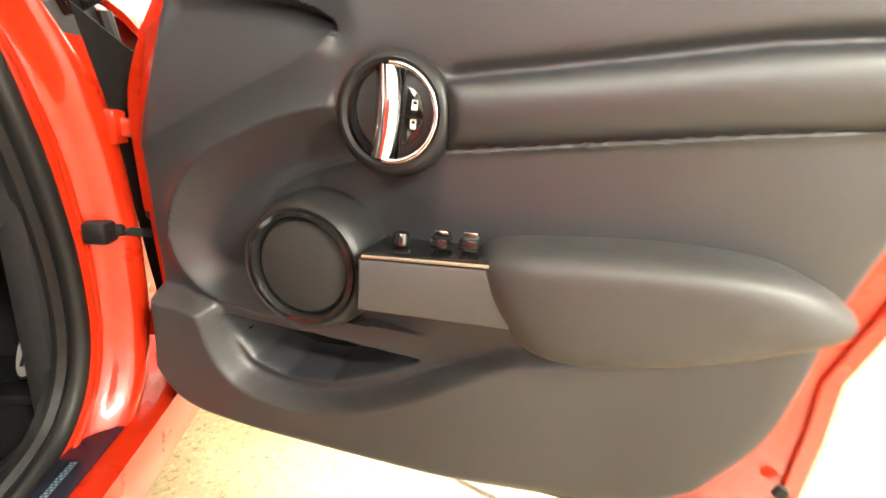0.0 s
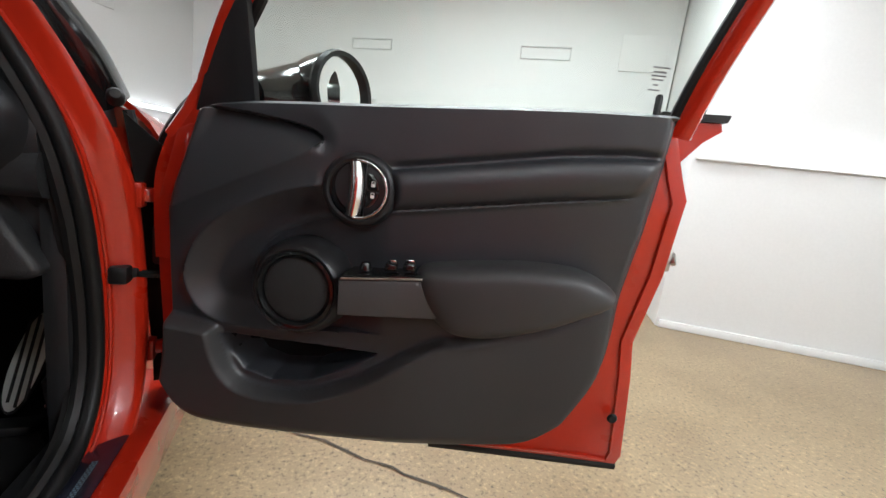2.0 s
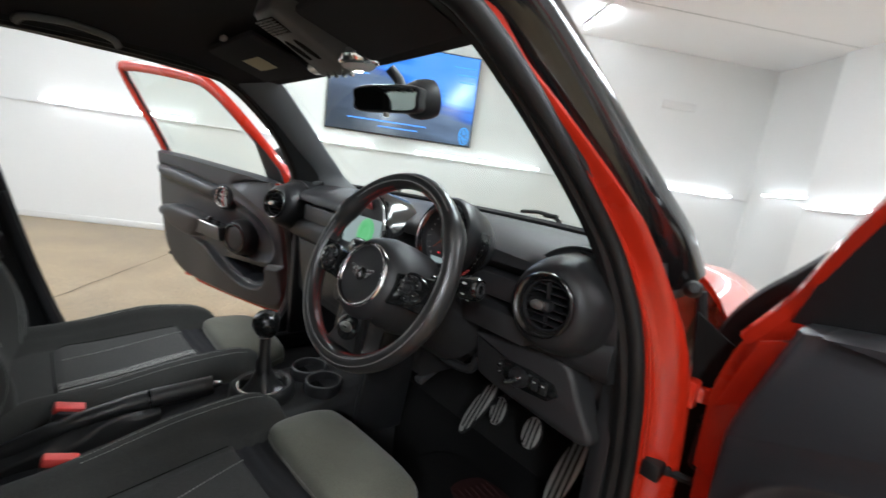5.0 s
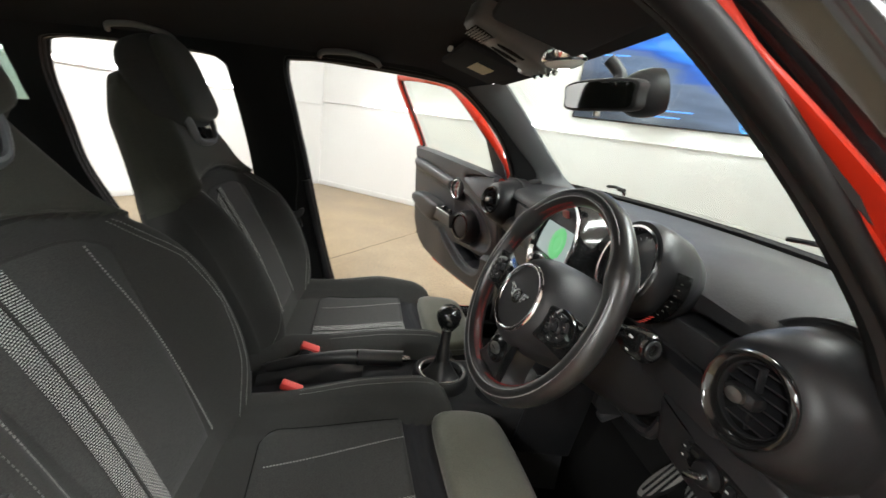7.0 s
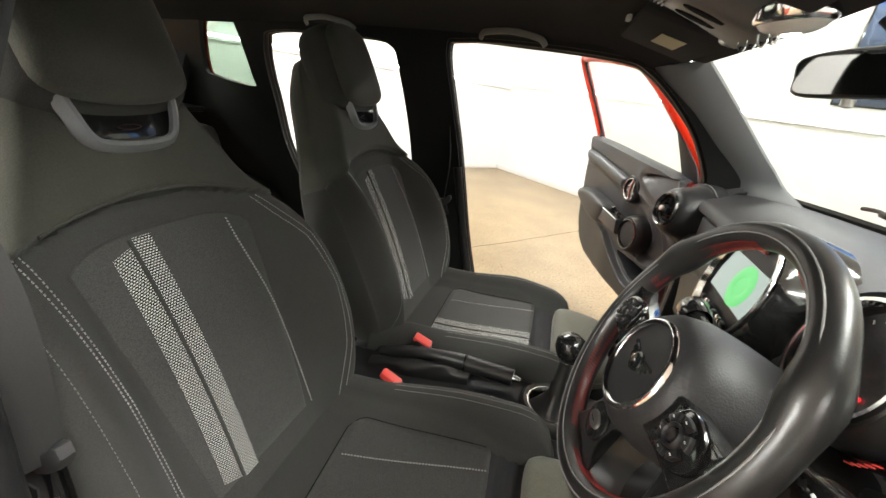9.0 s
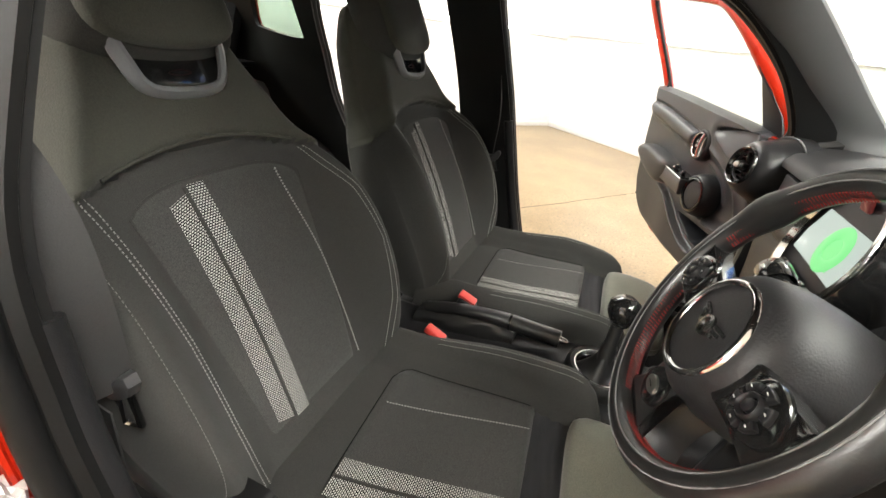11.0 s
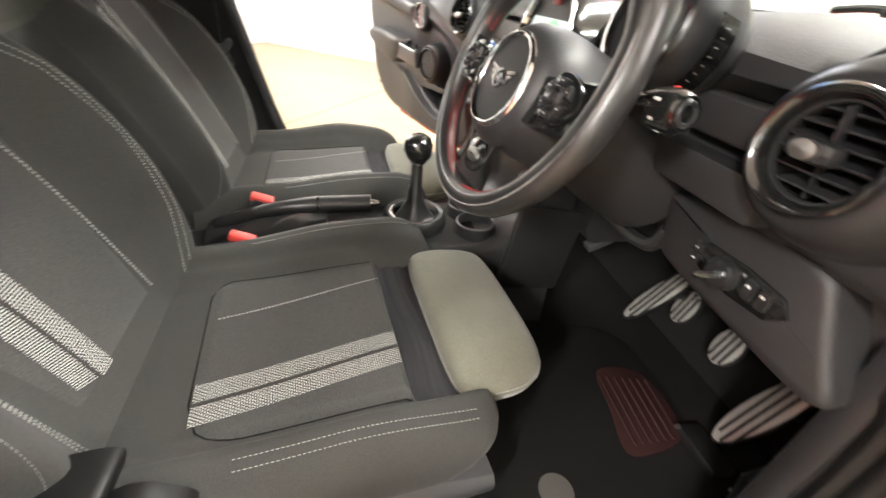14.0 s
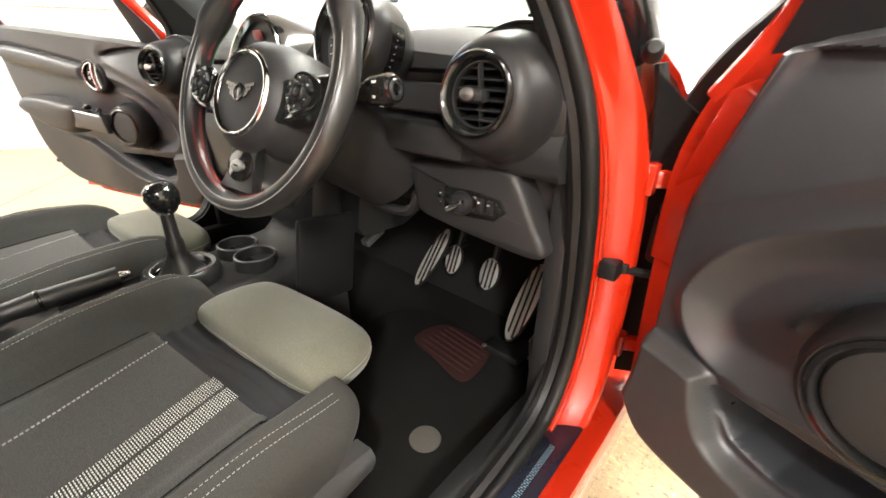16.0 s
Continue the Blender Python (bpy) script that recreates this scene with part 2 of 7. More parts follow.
def sheet(f, nu, nv, wrap_u=False, wrap_v=False, bm=None, uv=None):
    """A grid over u, v in 0..1, placed by f(u, v)."""
    bm = bm or bmesh.new()
    cu, cv = (nu if wrap_u else nu + 1), (nv if wrap_v else nv + 1)
    vs = [[bm.verts.new(f(i / nu, j / nv)) for j in range(cv)] for i in range(cu)]
    lay = bm.loops.layers.uv.verify() if uv else None
    for i in range(nu):
        for j in range(nv):
            q = (vs[i][j], vs[(i + 1) % cu][j], vs[(i + 1) % cu][(j + 1) % cv], vs[i][(j + 1) % cv])
            if len(set(q)) == 4:
                try:
                    fc = bm.faces.new(q)
                except ValueError:
                    continue
                if uv:
                    for lp, (a, b) in zip(fc.loops, ((i, j), (i + 1, j), (i + 1, j + 1), (i, j + 1))):
                        lp[lay].uv = (a / nu * uv[0], b / nv * uv[1])
    return bm


def loft(rings, cap=True, bm=None, wrap=False):
    """Skin over closed rings of equally many points."""
    bm = bm or bmesh.new()
    vs = [[bm.verts.new(p) for p in r] for r in rings]
    n = len(vs[0])
    last = len(vs) if wrap else len(vs) - 1
    for i in range(last):
        a, b = vs[i], vs[(i + 1) % len(vs)]
        for j in range(n):
            bm.faces.new((a[j], a[(j + 1) % n], b[(j + 1) % n], b[j]))
    if cap and not wrap:
        bm.faces.new(vs[0][::-1])
        bm.faces.new(vs[-1])
    return bm


def spline(pts, k=8, closed=False):
    """Catmull-Rom through points."""
    pts = [V(p) for p in pts]
    n = len(pts)
    out = []
    for i in range(n if closed else n - 1):
        if closed:
            a, b, c, d = pts[i - 1], pts[i], pts[(i + 1) % n], pts[(i + 2) % n]
        else:
            a, b, c, d = pts[max(i - 1, 0)], pts[i], pts[i + 1], pts[min(i + 2, n - 1)]
        for s in range(k):
            t = s / k
            out.append(0.5 * (2 * b + (c - a) * t + (2 * a - 5 * b + 4 * c - d) * t * t + (3 * b - a - 3 * c + d) * t ** 3))
    if not closed:
        out.append(pts[-1])
    return out


def tube(path, r, n=10, closed=False, bm=None, flat=1.0, up=None):
    """A round or flattened bar along a path; r a number or one per point."""
    path = [V(p) for p in path]
    m = len(path)
    rs = r if isinstance(r, (list, tuple)) else [r] * m
    rings, ref = [], V(up) if up else None
    for i, p in enumerate(path):
        t = (path[(i + 1) % m] - path[i - 1]) if closed else (path[min(i + 1, m - 1)] - path[max(i - 1, 0)])
        t.normalize()
        if ref is None:
            ref = t.orthogonal()
        a = (ref - t * ref.dot(t)).normalized()
        if not up:
            ref = a
        b = t.cross(a)
        rings.append([p + rs[i] * (a * math.cos(q) + b * flat * math.sin(q)) for q in [2 * math.pi * k / n for k in range(n)]])
    return loft(rings, cap=not closed, bm=bm, wrap=closed)


def basis(axis, up=(0, 0, 1)):
    a = V(axis).normalized()
    u = V(up)
    x = u.cross(a)
    x = x.normalized() if x.length > 1e-4 else a.orthogonal().normalized()
    return x, a.cross(x).normalized(), a


def lathe(profile, centre, axis, n=32, squash=1.0, bm=None, cap=False, up=(0, 0, 1), arc=(0, 360)):
    """Turn a profile of (radius, height) round an axis."""
    x, y, a = basis(axis, up)
    c = V(centre)
    full = arc == (0, 360)
    bm = bm or bmesh.new()
    k = n if full else n + 1
    ang = [radians(arc[0] + (arc[1] - arc[0]) * i / n) for i in range(k)]
    vs = [[bm.verts.new(c + a * h + r * (x * math.cos(q) + y * squash * math.sin(q))) for r, h in profile] for q in ang]
    for i in range(n):
        A, B = vs[i], vs[(i + 1) % k]
        for j in range(len(profile) - 1):
            bm.faces.new((A[j], B[j], B[j + 1], A[j + 1]))
    if cap:
        bm.faces.new([q[-1] for q in vs])
        bm.faces.new([q[0] for q in vs][::-1])
    return bm


def rbox(centre, size, bevel=0.004, m=None, bm=None, seg=2):
    """A box with rounded edges; m turns it."""
    b2 = bmesh.new()
    bmesh.ops.create_cube(b2, size=1.0)
    for v in b2.verts:
        v.co = V((v.co.x * size[0], v.co.y * size[1], v.co.z * size[2]))
    if bevel:
        bmesh.ops.bevel(b2, geom=list(b2.edges), offset=min(bevel, min(size) * 0.45), segments=seg, affect="EDGES", profile=0.5)
    mt = Matrix.Translation(centre) @ (m.to_4x4() if m else Matrix.Identity(4))
    bmesh.ops.transform(b2, matrix=mt, verts=b2.verts)
    if bm is None:
        return b2
    me = bpy.data.meshes.new("tmp")
    b2.to_mesh(me)
    b2.free()
    bm.from_mesh(me)
    bpy.data.meshes.remove(me)
    return bm


def turn(rx=0, ry=0, rz=0):
    return Euler([radians(a) for a in (rx, ry, rz)]).to_matrix()


def prism(poly, f, depth, bevel=0.0, bm=None):
    """A plate: outline of (a, b), placed by f(a, b, h) from h = 0 to depth, with rounded rims."""
    bm = bm or bmesh.new()
    n = len(poly)
    ca, cb = sum(p[0] for p in poly) / n, sum(p[1] for p in poly) / n
    rings = []
    if bevel:
        sgn = 1 if depth > 0 else -1
        hs = [(0.0, 0.0), (0.0, depth - sgn * bevel), (bevel * 0.3, depth - sgn * bevel * 0.3), (bevel, depth)]
    else:
        hs = [(0.0, 0.0), (0.0, depth)]
    for inset, h in hs:
        ring = []
        for i in range(n):
            a, b = poly[i]
            p0, p1 = poly[i - 1], poly[(i + 1) % n]
            tx, ty = p1[0] - p0[0], p1[1] - p0[1]
            L = math.hypot(tx, ty) or 1
            nx, ny = ty / L, -tx / L
            if nx * (ca - a) + ny * (cb - b) < 0:
                nx, ny = -nx, -ny
            ring.append(f(a + nx * inset, b + ny * inset, h))
        rings.append(ring)
    return loft(rings, cap=True, bm=bm)


def fill(outer, holes, f, bm=None):
    """A flat-filled outline with holes, placed by f(a, b)."""
    bm = bm or bmesh.new()
    es = []
    for loop in [outer] + list(holes):
        vs = [bm.verts.new((a, b, 0)) for a, b in loop]
        es += [bm.edges.new((vs[i], vs[(i + 1) % len(vs)])) for i in range(len(vs))]
    bmesh.ops.triangle_fill(bm, use_beauty=True, edges=es)
    for v in bm.verts:
        v.co = f(v.co.x, v.co.y)
    return bm


def thick(bm, vec):
    """Give a sheet depth along vec."""
    res = bmesh.ops.extrude_face_region(bm, geom=list(bm.faces))
    for g in res["geom"]:
        if isinstance(g, bmesh.types.BMVert):
            g.co += V(vec)
    return bm


def smooth(a, b, x):
    t = min(1, max(0, (x - a) / (b - a)))
    return t * t * (3 - 2 * t)


def near_path(p, path):
    """Distance from p to a polyline in the plane, and the signed side."""
    best, side = 9.0, 1.0
    for a, b in zip(path, path[1:]):
        dx, dy = b[0] - a[0], b[1] - a[1]
        t = max(0, min(1, ((p[0] - a[0]) * dx + (p[1] - a[1]) * dy) / (dx * dx + dy * dy)))
        qx, qy = p[0] - a[0] - t * dx, p[1] - a[1] - t * dy
        d = math.hypot(qx, qy)
        if d < best:
            best, side = d, (1.0 if dx * qy - dy * qx > 0 else -1.0)
    return best, side


def dashes(path, w, length=0.0035, gap=0.0025, lift=None, bm=None):
    """Stitches: short flat bars along a path."""
    bm = bm or bmesh.new()
    path = [V(p) for p in path]
    seg, acc = [], 0.0
    for a, b in zip(path, path[1:]):
        seg.append((acc, a, b))
        acc += (b - a).length
    s, step, i = 0.0, length + gap, 0
    while s < acc:
        while i + 1 < len(seg) and seg[i + 1][0] < s:
            i += 1
        o, a, b = seg[i]
        t = (b - a).normalized()
        p = a + t * (s - o)
        u = V(lift if lift else (0, 0, 1))
        side = t.cross(u).normalized() * w
        up = side.cross(t).normalized() * w * 0.8
        q = [p - side - up, p + side - up, p + side * 0.6 + up, p - side * 0.6 + up]
        e = [v + t * length for v in q]
        loft([q, e], bm=bm)
        s += step
    return bm


# ---- the room: axes u, v turned against the car ----
U, N = V((0.8192, -0.5736, 0)), V((0.5736, 0.8192, 0))


def R(u, v, z):
    return U * u + N * v + V((0, 0, z))


ROOMM = Matrix((U.to_tuple(), N.to_tuple(), (0, 0, 1))).transposed()


def slab(u0, u1, v0, v1, z0, z1, bevel=0.0, bm=None):
    return rbox(R((u0 + u1) / 2, (v0 + v1) / 2, (z0 + z1) / 2), (abs(u1 - u0), abs(v1 - v0), abs(z1 - z0)), bevel, ROOMM, bm)


HIGH, LOW = 2.9, 2.7
structure("floor", slab(-4.0, 5.2, -5.0, 5.0, -0.1, 0.0), FLOORM, "polished speckled tan concrete floor with fine cracks", "floor")
structure("wall_west", slab(-3.97, -3.77, -4.66, 4.6, 0, HIGH), WALLM, "white painted wall that carries the television", "wall")
structure("wall_south", slab(-3.97, 5.0, -4.86, -4.66, 0, HIGH), WALLM, "plain white painted wall", "wall")
structure("wall_north", slab(-3.97, 2.15, 4.6, 4.8, 0, HIGH), WALLM, "white painted wall in the recess", "wall")
structure("wall_recess", slab(-2.5, 2.17, 4.05, 4.59, 0, HIGH, 0.004), WALLM, "white painted wall with shallow vent panels", "wall")
structure("wall_pier", slab(2.18, 5.0, 2.965, 4.6, 0, HIGH, 0.006), WALLM, "white painted wall standing forward of the recess", "wall")
structure("wall_east", slab(4.8, 5.0, -4.66, 2.96, 0, HIGH), WALLM, "plain white painted wall", "wall")
bm = slab(-2.5, 5.0, -4.86, 4.8, LOW, HIGH + 0.15)
slab(-3.97, -2.504, -4.86, 4.8, HIGH, HIGH + 0.15, 0, bm)
structure("ceiling", bm, CEILM, "plain white ceiling with a raised bay", "ceiling")
bm = slab(-1.285, -1.279, -4.65, 4.04, LOW - 0.002, LOW + 0.004)
slab(-2.365, -2.359, -4.65, 4.04, LOW - 0.002, LOW + 0.004, 0, bm)
structure("ceiling_joint", bm, surface("ceiling joint", (0.25, 0.25, 0.25), rough=0.8, bump=0), "thin shadowed joints between ceiling boards", "ceiling joint")
structure("skirting_west", slab(-3.767, -3.752, -4.65, 4.59, 0.001, 0.07, 0.003), RAILM, "low white skirting board", "skirting")
structure("skirting_south", slab(-3.75, 4.79, -4.657, -4.642, 0.001, 0.07, 0.003), RAILM, "low white skirting board", "skirting")
structure("skirting_pier", slab(2.2, 4.79, 2.945, 2.961, 0.001, 0.055, 0.003), RAILM, "low white skirting board", "skirting")
structure("trim_west", slab(-3.767, -3.745, -4.65, 4.59, 1.232, 1.25, 0.003), RAILM, "slim pale rail under the wall lights", "trim")
structure("trim_south", slab(-3.74, 4.79, -4.657, -4.635, 1.182, 1.2, 0.003), RAILM, "slim pale rail under the wall lights", "trim")
structure("trim_recess", slab(-2.48, 2.16, 4.02, 4.047, 1.182, 1.2, 0.003), RAILM, "slim pale rail under the wall lights", "trim")
structure("trim_pier", slab(2.2, 4.79, 2.935, 2.962, 1.165, 1.185, 0.003), RAILM, "slim pale rail under the wall lights", "trim")
# Rail added for the unseen east wall tubes.
structure("trim_east", slab(4.775, 4.797, -4.62, 2.93, 1.182, 1.2, 0.003), RAILM, "slim pale rail under the wall lights", "trim")


def crack(pts, name):
    pts = [V(p) for p in pts]
    path = []
    for a, b in zip(pts, pts[1:]):
        for i in range(10):
            path.append(a.lerp(b, i / 10) + V((random.uniform(-.008, .008), random.uniform(-.008, .008), 0)))
    bm = bmesh.new()
    for a, b in zip(path, path[1:]):
        t = (b - a).cross(V((0, 0, 1))).normalized() * random.uniform(0.0025, 0.005)
        bm.faces.new([bm.verts.new(p) for p in (a - t, b - t, b + t, a + t)])
    return structure(name, bm, surface(name + " filler", (0.05, 0.04, 0.03), rough=0.8, bump=0), "thin dark crack across the concrete", "crack")


crack([(0.6, 0.62, 0.0035), (1.023, 0.36, 0.0035), (1.396, 0.065, 0.0035), (1.9, -0.35, 0.0035), (2.6, -0.8, 0.0035)], "floor_crack_1")
crack([(-1.5, -1.5, 0.0035), (-1.99, -1.09, 0.0035), (-3.04, -0.37, 0.0035), (-4.2, 0.4, 0.0035)], "floor_crack_2")


def strip_light(a, b, z, axis, wall, side):
    """A lit tube on a slim batten; axis: the wall's constant coordinate."""
    e = tagged(new("strip_light"), "lit white tube light on the wall rail, those on the east wall added", "strip light", "wall strip lights")
    box = (lambda d0, d1, z0, z1, bv: slab(wall + side * d0, wall + side * d1, a, b, z0, z1, bv)) if axis == "u" else \
          (lambda d0, d1, z0, z1, bv: slab(a, b, wall + side * d0, wall + side * d1, z0, z1, bv))
    part("batten", box(0.004, 0.03, z - 0.012, z + 0.03, 0.003), RAILM, e)
    p0, p1 = (R(wall + side * 0.045, a, z + 0.012), R(wall + side * 0.045, b, z + 0.012)) if axis == "u" else \
             (R(a, wall + side * 0.045, z + 0.012), R(b, wall + side * 0.045, z + 0.012))
    part("tube", tube([p0, p1], 0.015, 10), WALLTUBE, e, "glowing white tube")
    return e


for a, b in ((-3.85, -2.35), (-1.61, -0.38), (0.12, 1.63), (3.0, 4.3)):
    strip_light(a, b, 1.262, "u", -3.77, 1)
for a, b in ((-3.0, -1.6), (-1.1, 0.3), (0.8, 2.2), (2.7, 4.1)):
    strip_light(a, b, 1.212, "v", -4.66, 1)
for a, b in ((-2.45, -1.2), (-0.28, 1.1)):
    strip_light(a, b, 1.21, "v", 4.05, -1)
strip_light(2.55, 4.0, 1.197, "v", 2.965, -1)
strip_light(-3.5, -2.7, 1.33, "v", 4.6, -1)
# Unseen tubes added on the east wall to brighten the driver's side.
for a, b in ((-3.9, -2.5), (-1.9, -0.5), (0.1, 1.5)):
    strip_light(a, b, 1.212, "u", 4.8, -1)


def ceiling_tube(u, v):
    top = HIGH if u < -2.5 else LOW
    half = 0.42 if u < -2.5 else 0.6
    e = tagged(new("ceiling_light"), "lit white tube light under the ceiling, most added as fill", "ceiling light", "ceiling tubes")
    du, dv = (half + 0.02, 0.03)
    part("batten", slab(u - du, u + du, v - dv, v + dv, top - 0.03, top - 0.003, 0.004), RAILM, e)
    p0, p1 = R(u - half, v, top - 0.05), R(u + half, v, top - 0.05)
    part("tube", tube([p0, p1], 0.02, 10), TUBE, e, "glowing white tube")


# Only the tube at (-3.03, 1.82) is known; the others are added.
for u, v in ((-3.03, 1.82), (-0.7, 1.0), (0.7, 1.0), (1.0, 2.4), (-3.03, -0.6), (4.05, -0.6), (-3.03, -3.0), (-1.0, -3.0), (0.9, -3.0), (2.8, -3.0)):
    ceiling_tube(u, v)
# Unseen area lamps added below the ceiling to fill room and car.
for u, v, su, watts in ((1.0, 2.4, 2.4, 32), (-0.2, 1.0, 2.4, 30), (0.9, -3.0, 5.4, 52), (4.05, -0.6, 1.2, 52), (-3.03, -0.6, 0.85, 14)):
    lamp = bpy.data.lights.new("added_fill_light", "AREA")
    lamp.shape, lamp.size, lamp.size_y, lamp.energy, lamp.color = "RECTANGLE", su, 0.3, watts, (1.0, 0.985, 0.965)
    new("added_fill_light", lamp).matrix_world = Matrix.Translation(R(u, v, (HIGH if u < -2.5 else LOW) - 0.09)) @ ROOMM.to_4x4()


def wall_vent(u0, u1, z0, z1, name):
    bm = bmesh.new()
    for a, b, c, d in ((u0, u1, z1 - 0.012, z1), (u0, u1, z0, z0 + 0.006), (u0, u0 + 0.008, z0 + 0.006, z1 - 0.012), (u1 - 0.008, u1, z0 + 0.006, z1 - 0.012)):
        slab(a, b, 4.035, 4.0485, c, d, 0.002, bm)
    structure(name, bm, surface(name + " metal", (0.45, 0.46, 0.45), rough=0.5), "shallow framed vent panel in the wall", "vent")


wall_vent(-1.01, -0.55, 2.09, 2.2, "vent_1")
wall_vent(0.8, 1.27, 2.06, 2.18, "vent_2")
bm = slab(1.7, 2.09, 4.038, 4.0485, 1.99, 2.3, 0.004)
structure("hatch", bm, WALLM, "white painted flush access hatch", "hatch")
bm = bmesh.new()
for i in range(9):
    slab(-0.82, -0.68, 4.034, 4.0485, 1.40 + i * 0.022, 1.414 + i * 0.022, 0.003, bm)
structure("vent_4", bm, RAILM, "small white louvred wall vent", "vent")
structure("vent_3", slab(-3.766, -3.752, 3.1, 3.55, 2.24, 2.34, 0.004), RAILM, "pale grey louvred vent on the wall", "vent")

tv = tagged(new("television"), "large wall-mounted television showing a blue night scene", "television")
tv.location = (0, 0, 0)
part("bezel", slab(-3.762, -3.72, -0.95, 0.755, 1.41, 2.42, 0.006), GLOSS, tv, "thin black frame")
bm = sheet(lambda a, b: R(-3.716, -0.935 + a * 1.675, 1.425 + b * 0.98), 1, 1, uv=(1, 1))
part("screen", bm, TVM, tv, "lit screen with blue streaks")
bm = bmesh.new()
for k in range(10):
    a = 2 * math.pi * k / 10
    tube([R(-3.712, 0.66 + 0.012 * math.cos(a), 1.53 + 0.02 * math.sin(a)), R(-3.712, 0.66 + 0.05 * math.cos(a), 1.53 + 0.085 * math.sin(a))], 0.005, 5, bm=bm)
tube([R(-3.712, 0.66 + 0.055 * math.cos(2 * math.pi * k / 24), 1.53 + 0.095 * math.sin(2 * math.pi * k / 24)) for k in range(24)], 0.006, 5, True, bm=bm)
part("picture_wheel", bm, glow("blue picture light", (0.05, 0.35, 0.9), 0.8), tv)
streak = glow("blue streak light", (0.08, 0.3, 0.95), 0.9)
for z, a, b in ((1.56, -0.7, 0.2), (1.50, -0.35, 0.1), (2.28, 0.45, 0.7), (2.2, 0.5, 0.7), (2.12, 0.52, 0.7), (2.05, -0.8, -0.5)):
    part("picture_streak", slab(-3.715, -3.711, a, b, z, z + 0.012), streak, tv)


# ---- the car ----
car = tagged(new("car"), "red five-door hatchback with black interior and all doors open", "car")


def side_x(z, y=0.0):
    """How far out the body side stands at a height, drawn in towards the centre pillar."""
    return 0.738 - 0.020 * smooth(-0.50, -0.80, y) * smooth(0.95, 0.75, z) - 0.46 * 0.055 * math.log(1 + math.exp((z - 0.81) / 0.055))


def rounded(pts, k=5):
    return [(p.x, p.y) for p in spline([V((a, b, 0)) for a, b in pts], k, closed=True)]


FRONT = rounded([(-.70, .285), (-.36, .285), (-.19, .297), (-.115, .335), (-.075, .42), (-.072, .54), (-.092, .67), (-.108, .75), (-.118, .82), (-.130, .88), (-.155, .96), (-.222, 1.06), (-.305, 1.155), (-.385, 1.222),
                 (-.46, 1.244), (-.70, 1.250), (-.92, 1.240), (-.975, 1.21), (-.955, 1.05), (-.918, .85), (-.86, .6), (-.80, .40), (-.76, .31)], 9)
REAR = rounded([(-1.10, .29), (-1.35, .30), (-1.48, .42), (-1.60, .60), (-1.70, .80), (-1.715, 1.0), (-1.69, 1.15), (-1.62, 1.20), (-1.30, 1.215), (-1.16, 1.20), (-1.13, 1.1),
                (-1.10, .85), (-1.06, .6), (-1.06, .36)])
QUARTER = rounded([(-1.80, .985), (-1.98, 1.0), (-2.02, 1.03), (-1.96, 1.18), (-1.92, 1.20), (-1.81, 1.205), (-1.79, 1.18), (-1.785, 1.02)], 4)
OUTER = [(1.0, .30), (1.0, .60), (0.62, .85), (0.30, .895), (0.0, .90), (-0.07, .925), (-0.125, 1.015), (-0.168, 1.085), (-0.345, 1.21), (-0.55, 1.29), (-0.9, 1.305), (-1.5, 1.29), (-2.0, 1.26), (-2.25, 1.2), (-2.4, .9), (-2.45, .5), (-2.4, .3),
         (-2.0, .22), (-1.0, .20), (0.1, .20), (0.45, .22), (0.6, .3)]


def grow(loop, d):
    """An outline moved outwards by d."""
    n = len(loop)
    ca, cb = sum(p[0] for p in loop) / n, sum(p[1] for p in loop) / n
    out = []
    for i in range(n):
        (a, b), p0, p1 = loop[i], loop[i - 1], loop[(i + 1) % n]
        tx, ty = p1[0] - p0[0], p1[1] - p0[1]
        L = math.hypot(tx, ty) or 1
        nx, ny = ty / L, -tx / L
        if nx * (a - ca) + ny * (b - cb) < 0:
            nx, ny = -nx, -ny
        out.append((a + nx * d, b + ny * d))
    return out


